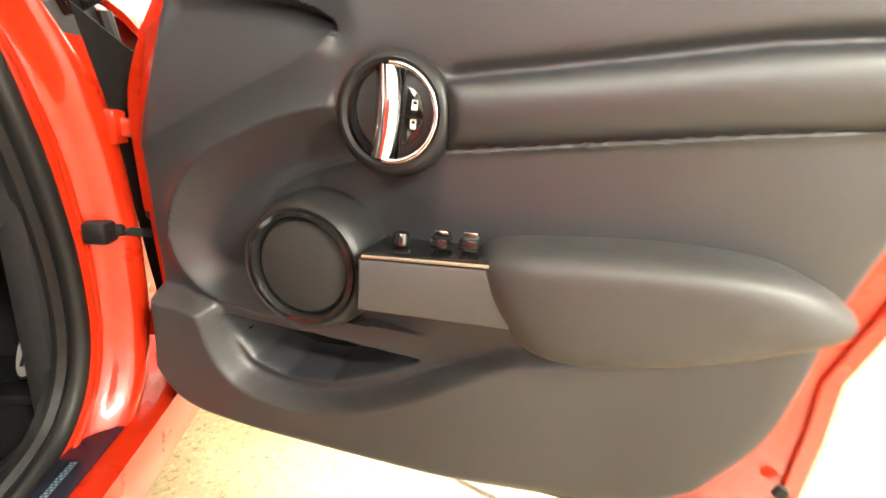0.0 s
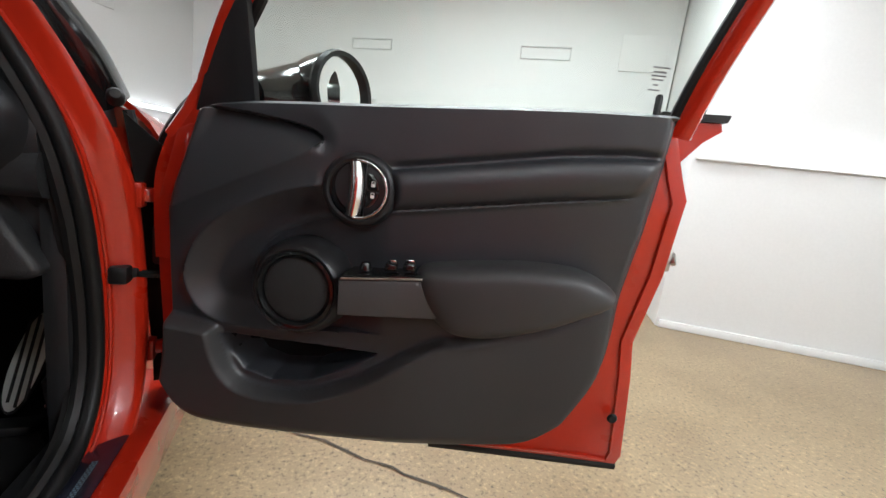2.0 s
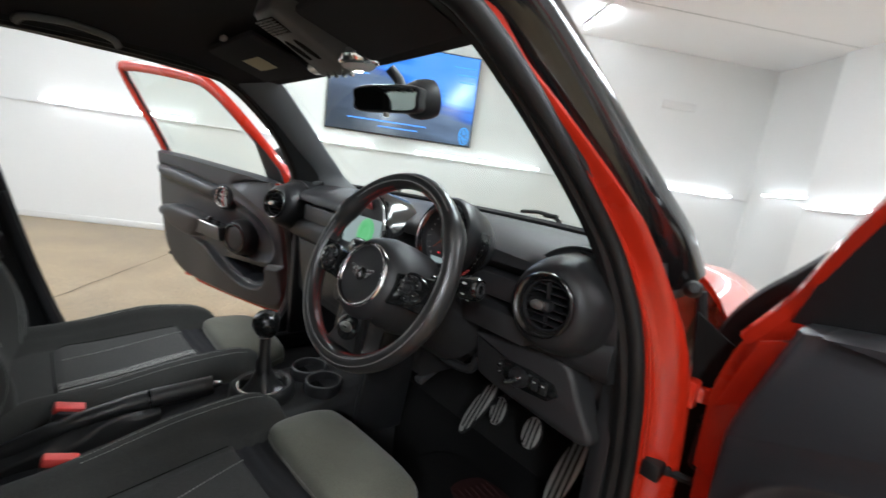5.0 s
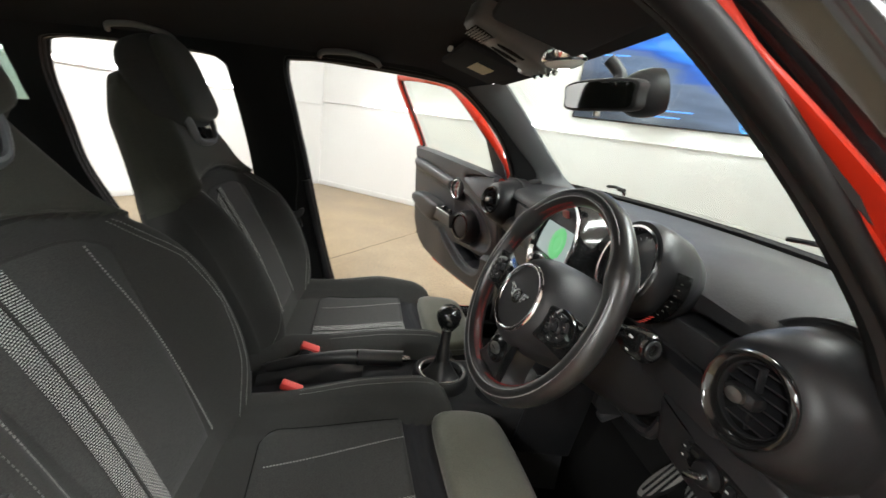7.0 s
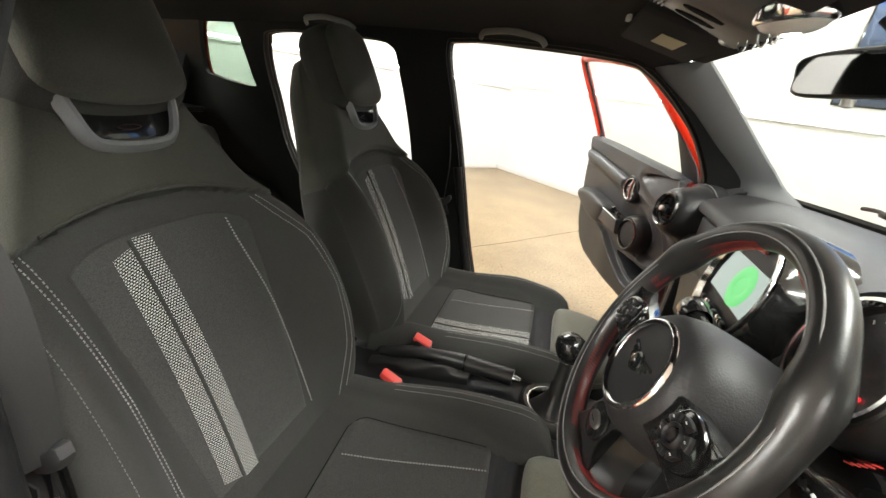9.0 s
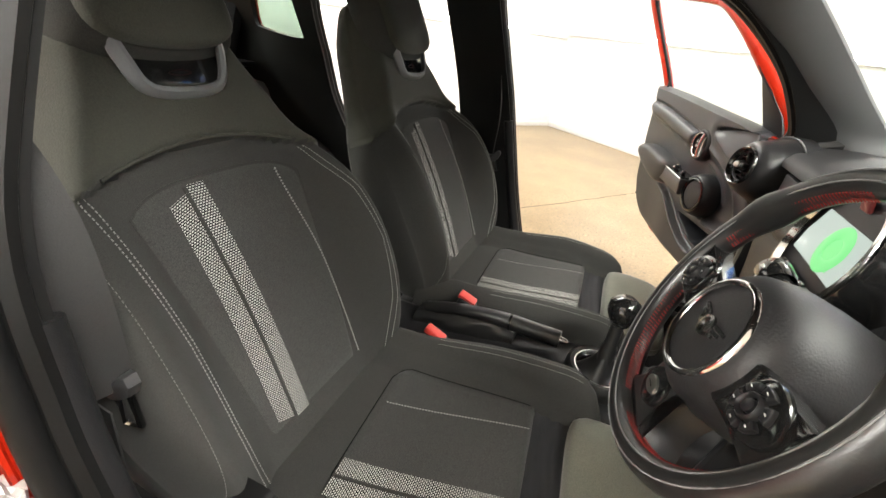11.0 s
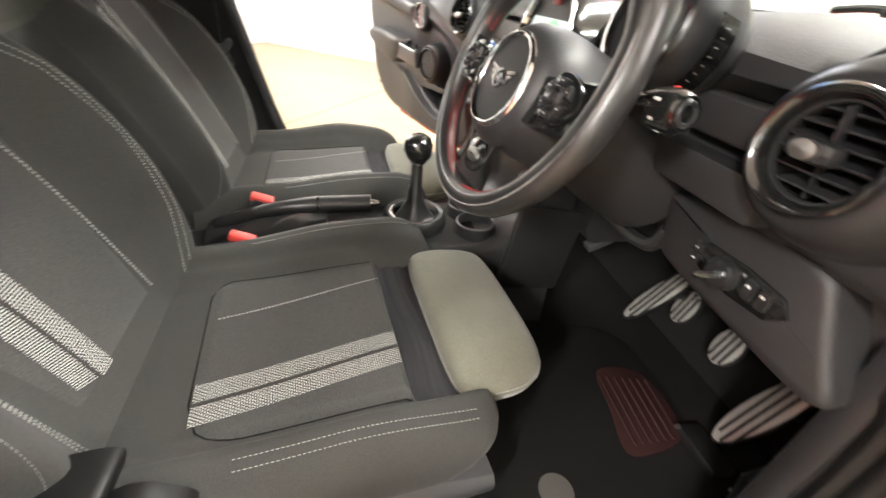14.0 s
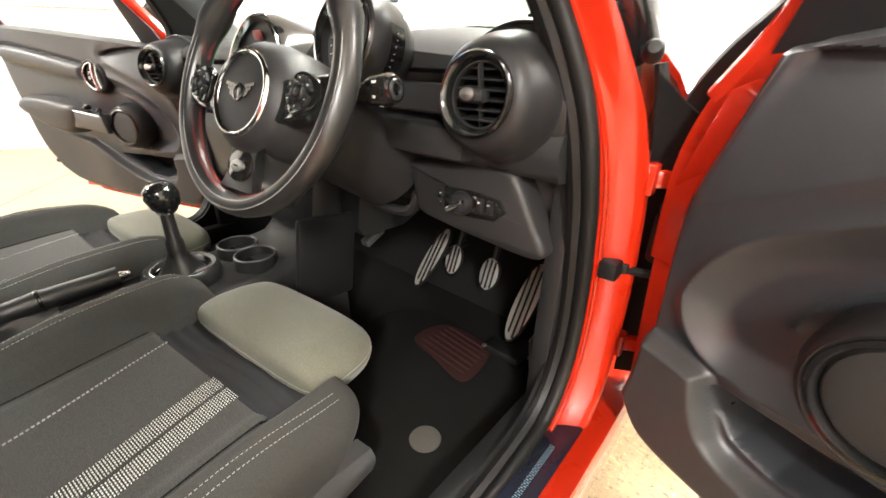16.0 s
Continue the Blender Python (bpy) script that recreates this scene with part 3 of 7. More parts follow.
def body_side(s):
    f = lambda a, b: V((s * side_x(b, a), a, b))
    front = FRONT if s > 0 else [(a + 0.037 * smooth(.86, .95, b) * smooth(1.30, 1.05, b) * smooth(-0.50, -0.32, a), b) for a, b in FRONT]
    bm = thick(fill(OUTER, [grow(front, 0.004), grow(REAR, 0.004), QUARTER], f), (-s * 0.010, 0, 0))
    side = part("body_side", bm, RED, car, "glossy red painted body side")
    # stepped flange round the front opening, towards the outside
    prof = ((0.0, 0.0), (0.010, 0.011), (0.022, 0.014), (0.030, 0.020), (0.036, 0.031), (0.043, 0.047), (0.052, 0.058), (0.063, 0.062), (0.074, 0.060))
    loops = []
    for d, h in prof:
        slim = [1 - 0.70 * smooth(0.70, 0.98, b) * smooth(-0.5, -0.3, a) for a, b in front]
        loops.append([(a + (p - a) * k, b + (q - b) * k) for (a, b), (p, q), k in zip(front, grow(front, d), slim)])
    rings = [[V((s * (side_x(b, a) + h * (1 if b < 1.0 else max(0.25, 1 - (b - 1.0) * 4))), a, b)) for a, b in lp] for lp, (d, h) in zip(loops, prof)]
    part("door_frame", loft(rings, cap=False), RED, side, "red painted door opening flange")
    bead = [V((s * (side_x(b, a) + 0.0175 * (1 if b < 1.0 else max(0.25, 1 - (b - 1.0) * 4))), a, b)) for a, b in loops[2]]
    part("frame_bead", tube(bead, 0.0035, 6, True), RED, side)
    for name, lp in (("front_door_seal", front), ("rear_door_seal", REAR)):
        bm = tube([(s * (side_x(b, a) + 0.004), a, b) for a, b in grow(lp, 0.000)], [0.0125 + 0.005 * smooth(1.05, 1.2, b) * smooth(-0.9, -0.7, a) for a, b in grow(lp, 0.002)], 10, True)
        tube([(s * (side_x(b, a) - 0.016), a, b) for a, b in grow(lp, 0.0)], 0.013, 8, True, bm=bm)
        part(name, bm, RUBBER, side, "black rubber door seal")
    rear_edge = sorted([q for q in front if q[0] < -0.70 and 0.36 < q[1] < 0.84], key=lambda q: q[1])
    part("pillar_trim_edge", tube([(s * (side_x(b, a) - 0.030), a - 0.006, b) for a, b in rear_edge], 0.016, 10), TRIM, side, "black centre pillar trim edge")
    # inner trim behind the openings
    g = lambda a, b: V((s * (side_x(b, a) - 0.016), a, b))
    bm = thick(fill([(0.30, .28), (0.30, .80), (0.10, .90), (-0.15, 1.075), (-0.36, 1.212), (-0.55, 1.27), (-0.9, 1.285), (-1.5, 1.27), (-2.0, 1.24), (-2.2, 1.19), (-2.35, .9), (-2.4, .5), (-2.35, .3), (-2.0, .24), (-1.0, .225), (0.1, .225)],
                    [grow(front, -0.003), grow(REAR, -0.008), QUARTER], g), (-s * 0.02, 0, 0))
    part("side_trim", bm, RUBBER, car, "black plastic inner pillar and side trim")
    bm = thick(fill(grow(QUARTER, 0.01), [], lambda a, b: V((s * (side_x(b, a) - 0.015), a, b))), (s * 0.004, 0, 0))
    ob = part("quarter_window", bm, TINTED, car, "green tinted rear quarter window")
    ob.visible_shadow = False
    return side


side_d = body_side(1)
body_side(-1)
# pillar trims at the windscreen, grey on the passenger side, black on the driver side
for s in (1, -1):
    ca = spline([(s * .715, -.07, .90), (s * .675, -.15, 1.0), (s * .635, -.225, 1.07), (s * .597, -.305, 1.15), (s * .562, -.39, 1.222)], 5)
    cb = spline([(s * .648, .115, .90), (s * .600, .055, .975), (s * .562, -.03, 1.05), (s * .512, -.143, 1.15), (s * .455, -.262, 1.25)], 5)

    if s < 0:
        ca = [p + V((0, 0.036 * smooth(1.24, 1.05, p.z), 0)) for p in ca]
        cb = [p + V((0.075 * smooth(0.985, 0.90, p.z) ** 2, 0.03 * smooth(0.985, 0.90, p.z), 0)) for p in cb]

    def pillar_pt(u, v, ca=ca, cb=cb, s=s):
        k = min(len(ca) - 1, int(v * (len(ca) - 1) + 0.5))
        p = ca[k].lerp(cb[k], u)
        return p + V((-s * 0.5, -0.8, -0.2)) * 0.030 * math.sin(math.pi * u) ** 0.8
    part("windscreen_pillar_trim", thick(sheet(pillar_pt, 14, len(ca) - 1), (s * 0.004, 0.006, 0.003)), PILLAR if s < 0 else TRIM, car, "windscreen pillar trim coloured per side")
    # outer black pillar cover between door frame and glass
    path = spline([(s * 0.705, 0.075, 0.895), (s * 0.692, 0.018, 0.955), (s * 0.667, -0.042, 1.01), (s * 0.627, -0.127, 1.092), (s * 0.582, -0.225, 1.19), (s * 0.552, -0.325, 1.262), (s * 0.53, -0.46, 1.30)], 6)
    part("pillar_cover", tube(path, 0.047, 12, flat=0.6, up=(s * 0.7, 0.4, 0.6)), GLOSS, car, "gloss black outer windscreen pillar")


def screen_pt(u, v):
    """Windscreen: u across, v from base to top."""
    x = (u * 2 - 1)
    w = 0.665 + (0.50 - 0.665) * v
    bow = 0.16 * (1 - x * x)
    return V((x * w, 0.115 - 0.40 * v + bow * (1 - 0.3 * v), 0.935 + 0.335 * v + 0.02 * (1 - x * x) * v))


ob = part("windscreen", sheet(screen_pt, 20, 10), GLASS, car, "clear windscreen")
ob.visible_shadow = False
part("windscreen_seal", tube([screen_pt(i / 20, 0) + V((0, 0, -0.006)) for i in range(21)], 0.012, 6), RUBBER, car)
# wipers
for x0 in (0.25, -0.54):
    bm = tube(spline([(x0 + 0.07, 0.262, 0.940), (x0 + 0.03, 0.270, 0.953), (x0 - 0.02, 0.275, 0.956), (x0 - 0.08, 0.275, 0.950)], 6), 0.006, 6)
    rbox((x0 + 0.03, 0.270, 0.952), (0.05, 0.02, 0.014), 0.005, turn(0, 0, -8), bm)
    part("wiper", bm, RUBBER, car, "black wiper arm and blade")

# bonnet, wings, roof and tail
def bonnet_pt(u, v):
    x = u * 2 - 1
    w = 0.66 - 0.08 * v * v
    z = 0.862 + 0.04 * (1 - x * x) - 0.10 * v - 0.14 * v ** 4 - 0.03 * abs(x) ** 4
    return V((x * w, 0.30 - 0.13 * abs(x) ** 2 + v * (0.95 - 0.1 * x * x), z))


part("bonnet", thick(sheet(bonnet_pt, 20, 14), (0, 0, -0.02)), RED, car, "glossy red bonnet")
for s in (1, -1):
    def wing_pt(u, v, s=s):
        a = v * math.pi / 2
        return V((s * (0.655 + 0.155 * math.sin(a) - 0.06 * u * u), 0.12 + u * 1.0, (0.93 - 0.10 * u - 0.1 * u ** 4) - 0.2 * (1 - math.cos(a)) - 0.0))
    part("front_wing", thick(sheet(wing_pt, 12, 8), (0, 0, -0.015)), RED, car, "glossy red front wing")


def roof_pt(u, v):
    x = u * 2 - 1
    w = 0.545 + 0.03 * math.sin(math.pi * v)
    return V((x * w, -0.40 - 1.9 * v, 1.30 + 0.09 * (1 - x * x) * (0.7 + 0.3 * math.sin(math.pi * v)) - 0.06 * v * v))


part("roof", thick(sheet(roof_pt, 16, 16), (0, 0, 0.02)), GLOSS, car, "gloss black roof")


def liner_pt(u, v):
    x = u * 2 - 1
    w = 0.53
    y = -0.30 - 1.95 * v
    z = 1.275 + 0.055 * (1 - abs(x) ** 3) - 0.03 * smooth(0.12, 0.0, v) - 0.07 * v * v - 0.035 * abs(x) ** 6
    return V((x * w, y, z))


part("headliner", thick(sheet(liner_pt, 24, 24), (0, 0, 0.012)), HEAD, car, "black cloth headliner")
def header_pt(u, v):
    x = 0.47 * (2 * u - 1)
    bow = 1 - (x / 0.47) ** 2
    a = V((x, -0.36, 1.262 + 0.055 * (1 - abs(x / 0.53) ** 3)))
    b = V((x, -0.268 + 0.022 * bow, 1.243 + 0.004 * bow))
    return a.lerp(b, v) + V((0, 0, -0.010 * math.sin(math.pi * v)))


part("windscreen_header", thick(sheet(header_pt, 24, 8), (0, 0.004, 0.010)), HEAD, car, "black cloth header above the windscreen")
part("tail_trim", rbox((0, -2.335, 0.58), (1.24, 0.03, 0.58), 0.01, turn(-8, 0, 0)), TRIM, car, "black plastic tailgate lining")
for s in (1, -1):
    part("rear_pillar_trim", rbox((s * 0.600, -2.20, 1.06), (0.05, 0.22, 0.36), 0.02, turn(-10, s * 12, 0)), HEAD, car, "black plastic rear pillar trim")
tail_ = part("tailgate", rbox((0, -2.40, 0.57), (1.36, 0.06, 0.68), 0.02, turn(-8, 0, 0)), RED, car, "red tailgate")
for x in (-0.60, 0.60):
    part("window_post", rbox((x, -2.30, 1.06), (0.14, 0.05, 0.40), 0.018, turn(-28, 0, 0)), GLOSS, tail_, "black post beside the rear window")
part("window_header", rbox((0, -2.215, 1.235), (1.10, 0.10, 0.05), 0.018, turn(-20, 0, 0)), GLOSS, tail_, "black spoiler above the rear window")
bm = sheet(lambda u, v: V((-0.56 + 1.12 * u, -2.385 + 0.17 * v - 0.03 * (1 - (2 * u - 1) ** 2), 0.89 + 0.33 * v)), 12, 4)
ob = part("rear_window", bm, TINTED, tail_, "green tinted rear window")
ob.visible_shadow = False
# floor pan, toe board, tunnel, inner walls
bm = rbox((0, -0.95, 0.19), (1.42, 2.7, 0.04), 0.01)
rbox((0, 0.30, 0.30), (1.42, 0.03, 0.45), 0.005, turn(-35, 0, 0), bm)
rbox((0, 0.46, 0.62), (1.40, 0.03, 0.45), 0.005, None, bm)
part("floor_pan", bm, CARPET, car, "black carpeted floor pan")
for s in (1, -1):
    part("kick_panel", rbox((s * 0.693, 0.10, 0.47), (0.04, 0.38, 0.56), 0.014), TRIM, car, "black plastic kick panel")
    part("inner_sill", rbox((s * 0.685, -0.46, 0.245), (0.045, 0.9, 0.07), 0.014), TRIM, car, "black plastic sill cover")
    sill = part("sill", rbox((s * 0.782, -0.60, 0.235), (0.11, 1.60, 0.11), 0.02), RED, car, "glossy red sill")
    bm = rbox((s * 0.772, -0.30, 0.2935), (0.05, 0.42, 0.004), 0.002)
    part("sill_plate", bm, SILL, sill, "dark sill plate")
    bm = sheet(lambda a, b, s=s: V((s * (0.768 + 0.009 * a), -0.16 - 0.30 * b, 0.2965)), 1, 1, uv=(0.009, 0.30))
    part("chequer_band", bm, CHEQ, sill, "blue and white chequered band")

# data plate on the centre pillar
def plate_pt(u, z, o=0.0):
    y = float(np.interp(z, [.4, .6, .85], [-.80, -.86, -.918])) - .012 - .034 * u
    return V((.7185 + float(np.interp(u, [0, .3, .53, .7, 1], [.0125, .015, .021, .032, .050])) + o, y, z))


part("data_plate", sheet(lambda u, v: plate_pt(.05 + .60 * u, .42 + .225 * v, .003), 8, 8), RUBBER, side_d, "black data plate with pale print")
for k in range(15):
    z0 = .424 + .0148 * k
    for a, b in ((.06, .45), (.52, .62 + .28 * ((k * 7) % 5) / 4)):
        bm = sheet(lambda u, v: plate_pt(.12 + .5 * (a + (b - a) * u), z0 + .0032 * v, .0042), 2, 1)
        part("print_bar", bm, STITCH, side_d)

# crumpled wrap left on the striker
bm = bmesh.new()
bmesh.ops.create_icosphere(bm, subdivisions=3, radius=0.029)
for v in bm.verts:
    q = v.co * 170
    v.co = V((.745, -.902, .672)) + V((v.co.x * .55, v.co.y, v.co.z * 1.25)) * (1 + .22 * math.sin(q.x + 1.7 * q.z) + .18 * math.sin(1.3 * q.y - 2.1 * q.z) + .12 * math.sin(3.1 * q.z + q.y))
part("striker_wrap", bm, surface("crumpled white film", (0.5, 0.49, 0.47), (0.72, 0.71, 0.69), rough=0.25, bump=0.3, grain=200), side_d, "crumpled white plastic film on the door striker", 20)
# wheels under the arches
for s in (1, -1):
    for y in (0.72, -1.90):
        c = V((s * 0.715, y, 0.305))
        tyre = part("tyre", lathe([(0.20, -0.09), (0.27, -0.095), (0.298, -0.08), (0.304, 0.0), (0.298, 0.08), (0.27, 0.095), (0.20, 0.09)], c, (s, 0, 0), 40), RUBBER, car, "black tyre")
        part("rim", lathe([(0.205, 0.085), (0.19, 0.07), (0.08, 0.06), (0.03, 0.075), (0.0, 0.075)], c, (s, 0, 0), 32), STEEL, tyre, "silver alloy rim")


# ---- front doors ----
def poly_in(p, poly):
    c = False
    for (x1, y1), (x2, y2) in zip(poly, poly[1:] + poly[:1]):
        if (y1 > p[1]) != (y2 > p[1]) and p[0] < (x2 - x1) * (p[1] - y1) / (y2 - y1) + x1:
            c = not c
    return c


def inside(p, poly):
    """Signed distance to an outline: positive inside."""
    d = near_path(p, poly + poly[:1])[0]
    return d if poly_in(p, poly) else -d


def along(pts, t):
    """A point at the share t of a polyline's length."""
    L = [math.dist(a, b) for a, b in zip(pts, pts[1:])]
    s = t * sum(L)
    for (a, b), l in zip(zip(pts, pts[1:]), L):
        if s <= l or (a, b) == (pts[-2], pts[-1]):
            k = min(1, s / l)
            return (a[0] + (b[0] - a[0]) * k, a[1] + (b[1] - a[1]) * k)
        s -= l


def curve2(pts, k=6):
    return [(p.x, p.y) for p in spline([V((a, b, 0)) for a, b in pts], k)]


D_TOP = curve2([(.150, .893), (.255, .911), (.432, .926), (.739, .952), (.912, .961)])
D_RIGHT = curve2([(.851, .405), (.896, .507), (.903, .584), (.901, .671), (.911, .792), (.915, .933), (.912, .961)])
D_LEFT = curve2([(.065, .395), (.081, .503), (.092, .711), (.122, .814), (.150, .893)])
D_BOT = curve2([(.065, .395), (.076, .343), (.108, .297), (.175, .283), (.296, .285), (.531, .30), (.701, .318), (.785, .342), (.851, .405)])
POCKET = [(.190, .497), (.203, .458), (.228, .424), (.281, .409), (.355, .419), (.424, .455), (.478, .490), (.484, .497), (.347, .497)]
BAND_T = [(.47, .832), (.623, .860), (.753, .885), (.85, .897), (.915, .899)]
BAND_B = [(.47, .774), (.632, .804), (.765, .829), (.864, .845), (.915, .850)]
RIDGE = curve2([(.42, .806), (.385, .800), (.319, .782), (.248, .749), (.195, .716), (.156, .673), (.132, .620), (.132, .582), (.150, .548), (.184, .526), (.25, .520), (.30, .523)], 5)
RIDGE2 = curve2([(.41, .750), (.341, .726), (.289, .696), (.256, .656), (.243, .62)], 5)
SCOOP = curve2([(.04, .692), (.086, .712), (.155, .747), (.229, .784), (.319, .827), (.362, .853), (.374, .868), (.362, .880), (.328, .889), (.28, .894), (.203, .899), (.06, .897)], 4)


def door_base(z):
    return .04 + .14 * (z - .33)


def band_z(path, s):
    return float(np.interp(s, [p[0] for p in path], [p[1] for p in path]))


TIP = max(range(len(SCOOP)), key=lambda k: SCOOP[k][0])
CREASE, EDGE = SCOOP[:TIP + 1], SCOOP[TIP:]
LIP = curve2([(.06, .53), (.114, .524), (.178, .518), (.192, .500), (.200, .455), (.224, .412), (.28, .397), (.36, .406), (.45, .45), (.529, .508), (.594, .550), (.634, .556), (.752, .588), (.835, .63), (.93, .675)], 5)


def door_relief(s, z):
    p = (s, z)
    h = 0.0
    dc = near_path(p, CREASE)[0]
    if poly_in(p, SCOOP):
        h += 0.012 - 0.036 * (dc / (dc + near_path(p, EDGE)[0] + 1e-6)) ** 1.1
    else:
        h += 0.012 * math.exp(-dc / 0.030) * smooth(0.0, 0.03, near_path(p, EDGE)[0])
    # rolled band behind the handle
    if s > .46:
        zt, zb = band_z(BAND_T, s), band_z(BAND_B, s)
        k = (z - zb) / (zt - zb)
        end = smooth(.905, .872, s - (k - 0.5) * 0.032) * smooth(.46, .50, s)
        if -0.6 < k < 1.6:
            h += end * (0.020 * math.sqrt(max(0.0, 1 - ((k - 0.42) / 0.56) ** 2)) - 0.010 * math.exp(-((k - 1.06) / 0.13) ** 2)
                        + 0.005 * math.exp(-abs(k + 0.22) / 0.07))
    d, side = near_path(p, RIDGE)
    h += 0.013 * math.exp(-d / 0.016)
    h += 0.007 * math.exp(-near_path(p, RIDGE2)[0] / 0.006)
    # sunk field inside the ridge round the loudspeaker
    if .11 < s < .50 and .50 < z < .80 and side > 0:
        h -= 0.020 * smooth(0.0, 0.05, d) * smooth(.50, .40, s)
    # lower panel stands proud, with a rounded lip; the pocket behind it is deep
    dl, sl = near_path(p, LIP)
    h += 0.036 * smooth(-0.003, 0.019, -sl * dl) * (0.18 + 0.82 * smooth(0.76, 0.50, s))
    dp = inside(p, POCKET)
    h -= 0.090 * smooth(-0.002, 0.012, dp)
    return h * smooth(0.045, 0.072, math.dist(p, (.438, .797))) if abs(s - .438) < .08 and z > .70 else h


def trim_st(u, v):
    l, r, b, t = along(D_LEFT, v), along(D_RIGHT, v), along(D_BOT, u), along(D_TOP, u)
    c00, c10, c01, c11 = D_LEFT[0], D_RIGHT[0], D_LEFT[-1], D_RIGHT[-1]
    return tuple((1 - u) * l[i] + u * r[i] + (1 - v) * b[i] + v * t[i]
                 - ((1 - u) * (1 - v) * c00[i] + u * (1 - v) * c10[i] + (1 - u) * v * c01[i] + u * v * c11[i]) for i in (0, 1))


def pillow(poly, f, base, height, rows=8, power=2.4, bm=None):
    """A padded form: outline shrunk towards its middle as it rises."""
    n = len(poly)
    ca, cb = sum(p[0] for p in poly) / n, sum(p[1] for p in poly) / n
    rings = []
    for k in range(rows + 1):
        a = (math.pi / 2) * k / rows
        r = max(0.02, math.cos(a) ** (2 / power))
        h = base + height * math.sin(a) ** (2 / power)
        rings.append([f(ca + (x - ca) * r, cb + (z - cb) * r, h) for x, z in poly])
    return loft(rings, cap=True, bm=bm)


ARM = [(p.x, p.y) for p in spline([V((a, b, 0)) for a, b in [(.545, .662), (.556, .685), (.61, .698), (.706, .712), (.79, .715), (.835, .706), (.866, .688), (.868, .666), (.822, .637), (.765, .608), (.68, .580), (.62, .576), (.588, .594), (.56, .626)]], 4, closed=True)]


def front_door(s, theta):
    th = radians(theta)
    d, n = V((math.cos(th), -math.sin(th), 0)), V((-math.sin(th), -math.cos(th), 0))

    def D(a, w, z):
        p = V((0.80, 0.05, 0)) + d * a + n * w + V((0, 0, z))
        return V((p.x * s, p.y, p.z))

    def lean(z):
        return .07 + .5 * max(0, z - .93)

    # painted shell below the window line: a rim with a deep edge, hollow behind the trim
    shell = [(.035, .30), (.045, .60), (.06, .74), (.105, .860), (.13, .872), (.30, .885), (.60, .910), (.93, .940), (.955, .88), (.972, .845), (.970, .713), (.952, .58), (.967, .503), (.992, .325), (.985, .305), (.80, .30), (.5, .285), (.2, .27), (.06, .275)]
    if s < 0:
        shell = [(a - 0.028 * smooth(.6, .9, a), z) for a, z in shell[:11]] + [(.93, .58), (.925, .50), (.885, .42), (.835, .345), (.76, .292), (.5, .268), (.2, .255), (.06, .262)]
    cs, cz = .40, .62
    prof = ((1.0, 1.0, -0.118), (1.0, 1.0, -0.030), (0.994, 0.996, -0.023), (0.98, 0.985, -0.021), (0.68, 0.82, -0.021), (0.67, 0.81, -0.114))
    bm = loft([[D(cs + (a - cs) * ka, door_base(z) + h, cz + (z - cz) * kz) for a, z in shell] for ka, kz, h in prof], cap=True)
    body = part("front_door", bm, RED, car, "glossy red front door standing open", 30)
    bead = [D(cs + (a - cs) * 0.955, door_base(z) - 0.020, cz + (z - cz) * 0.968) for a, z in shell[7:17]]
    part("shell_bead", tube(bead, 0.0035, 6), RED, body)
    # outer skin: bellied
    bm = sheet(lambda u, v: D(.04 + .95 * u, -.075 - .03 * math.sin(math.pi * v) + 0.0, .27 + (.59 + .08 * u) * v), 10, 10)
    part("outer_skin", thick(bm, n * -0.003), RED, body, "glossy red outer skin")
    # trim with its relief, its top turning over to the glass
    def trim_pt(u, v):
        if v <= 0.94:
            a, z = trim_st(u, v / 0.94)
            grow_ = 0.0 if s > 0 else smooth(.62, .92, a) * (0.012 + 0.034 * smooth(.92, .66, z))
            e = min(u, 1 - u, v / 0.94)
            near = min(0.85 * u, 0.85 * (1 - u), 0.66 * v)
            return D(a + grow_, door_base(z) + door_relief(a, z) * smooth(-0.012, 0.045, near) + 0.012 * smooth(0, 0.02, e) - 0.016 * smooth(0.03, 0.0, e), z)
        k = (v - 0.94) / 0.06
        a, z = trim_st(u, 1)
        return D(a if s > 0 else a + 0.012 * smooth(.62, .92, a), door_base(z) + door_relief(a, z) * (1 - k) + 0.006 - 0.065 * k, z + 0.010 * math.sin(k * math.pi * 0.75))
    nu, nv = (270, 290) if s > 0 else (150, 160)
    trim = part("door_trim", sheet(trim_pt, nu, nv), SOFT, body, "soft black moulded door trim with a greyer lower panel", 60)
    trim.data.materials.append(LOWERM)
    for f in trim.data.polygons:
        k = f.center - V((0.80 * s, 0.05, 0))
        dl, sl = near_path((k.x * s * d.x + k.y * d.y, k.z), LIP)
        if k.z < .70 and -sl * dl > 0.004:
            f.material_index = 1
    # added matt black bowl that stands in for the deep shade in the pocket
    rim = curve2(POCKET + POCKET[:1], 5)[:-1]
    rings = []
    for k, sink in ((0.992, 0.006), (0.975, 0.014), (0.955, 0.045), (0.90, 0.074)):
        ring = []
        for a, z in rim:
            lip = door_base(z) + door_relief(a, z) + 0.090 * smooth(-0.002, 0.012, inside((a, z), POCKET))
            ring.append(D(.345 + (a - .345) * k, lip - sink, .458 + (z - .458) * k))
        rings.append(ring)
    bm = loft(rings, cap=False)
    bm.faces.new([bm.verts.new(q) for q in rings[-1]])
    part("pocket_shade", bm, CARPET, body, "matt black bowl that darkens the door pocket")
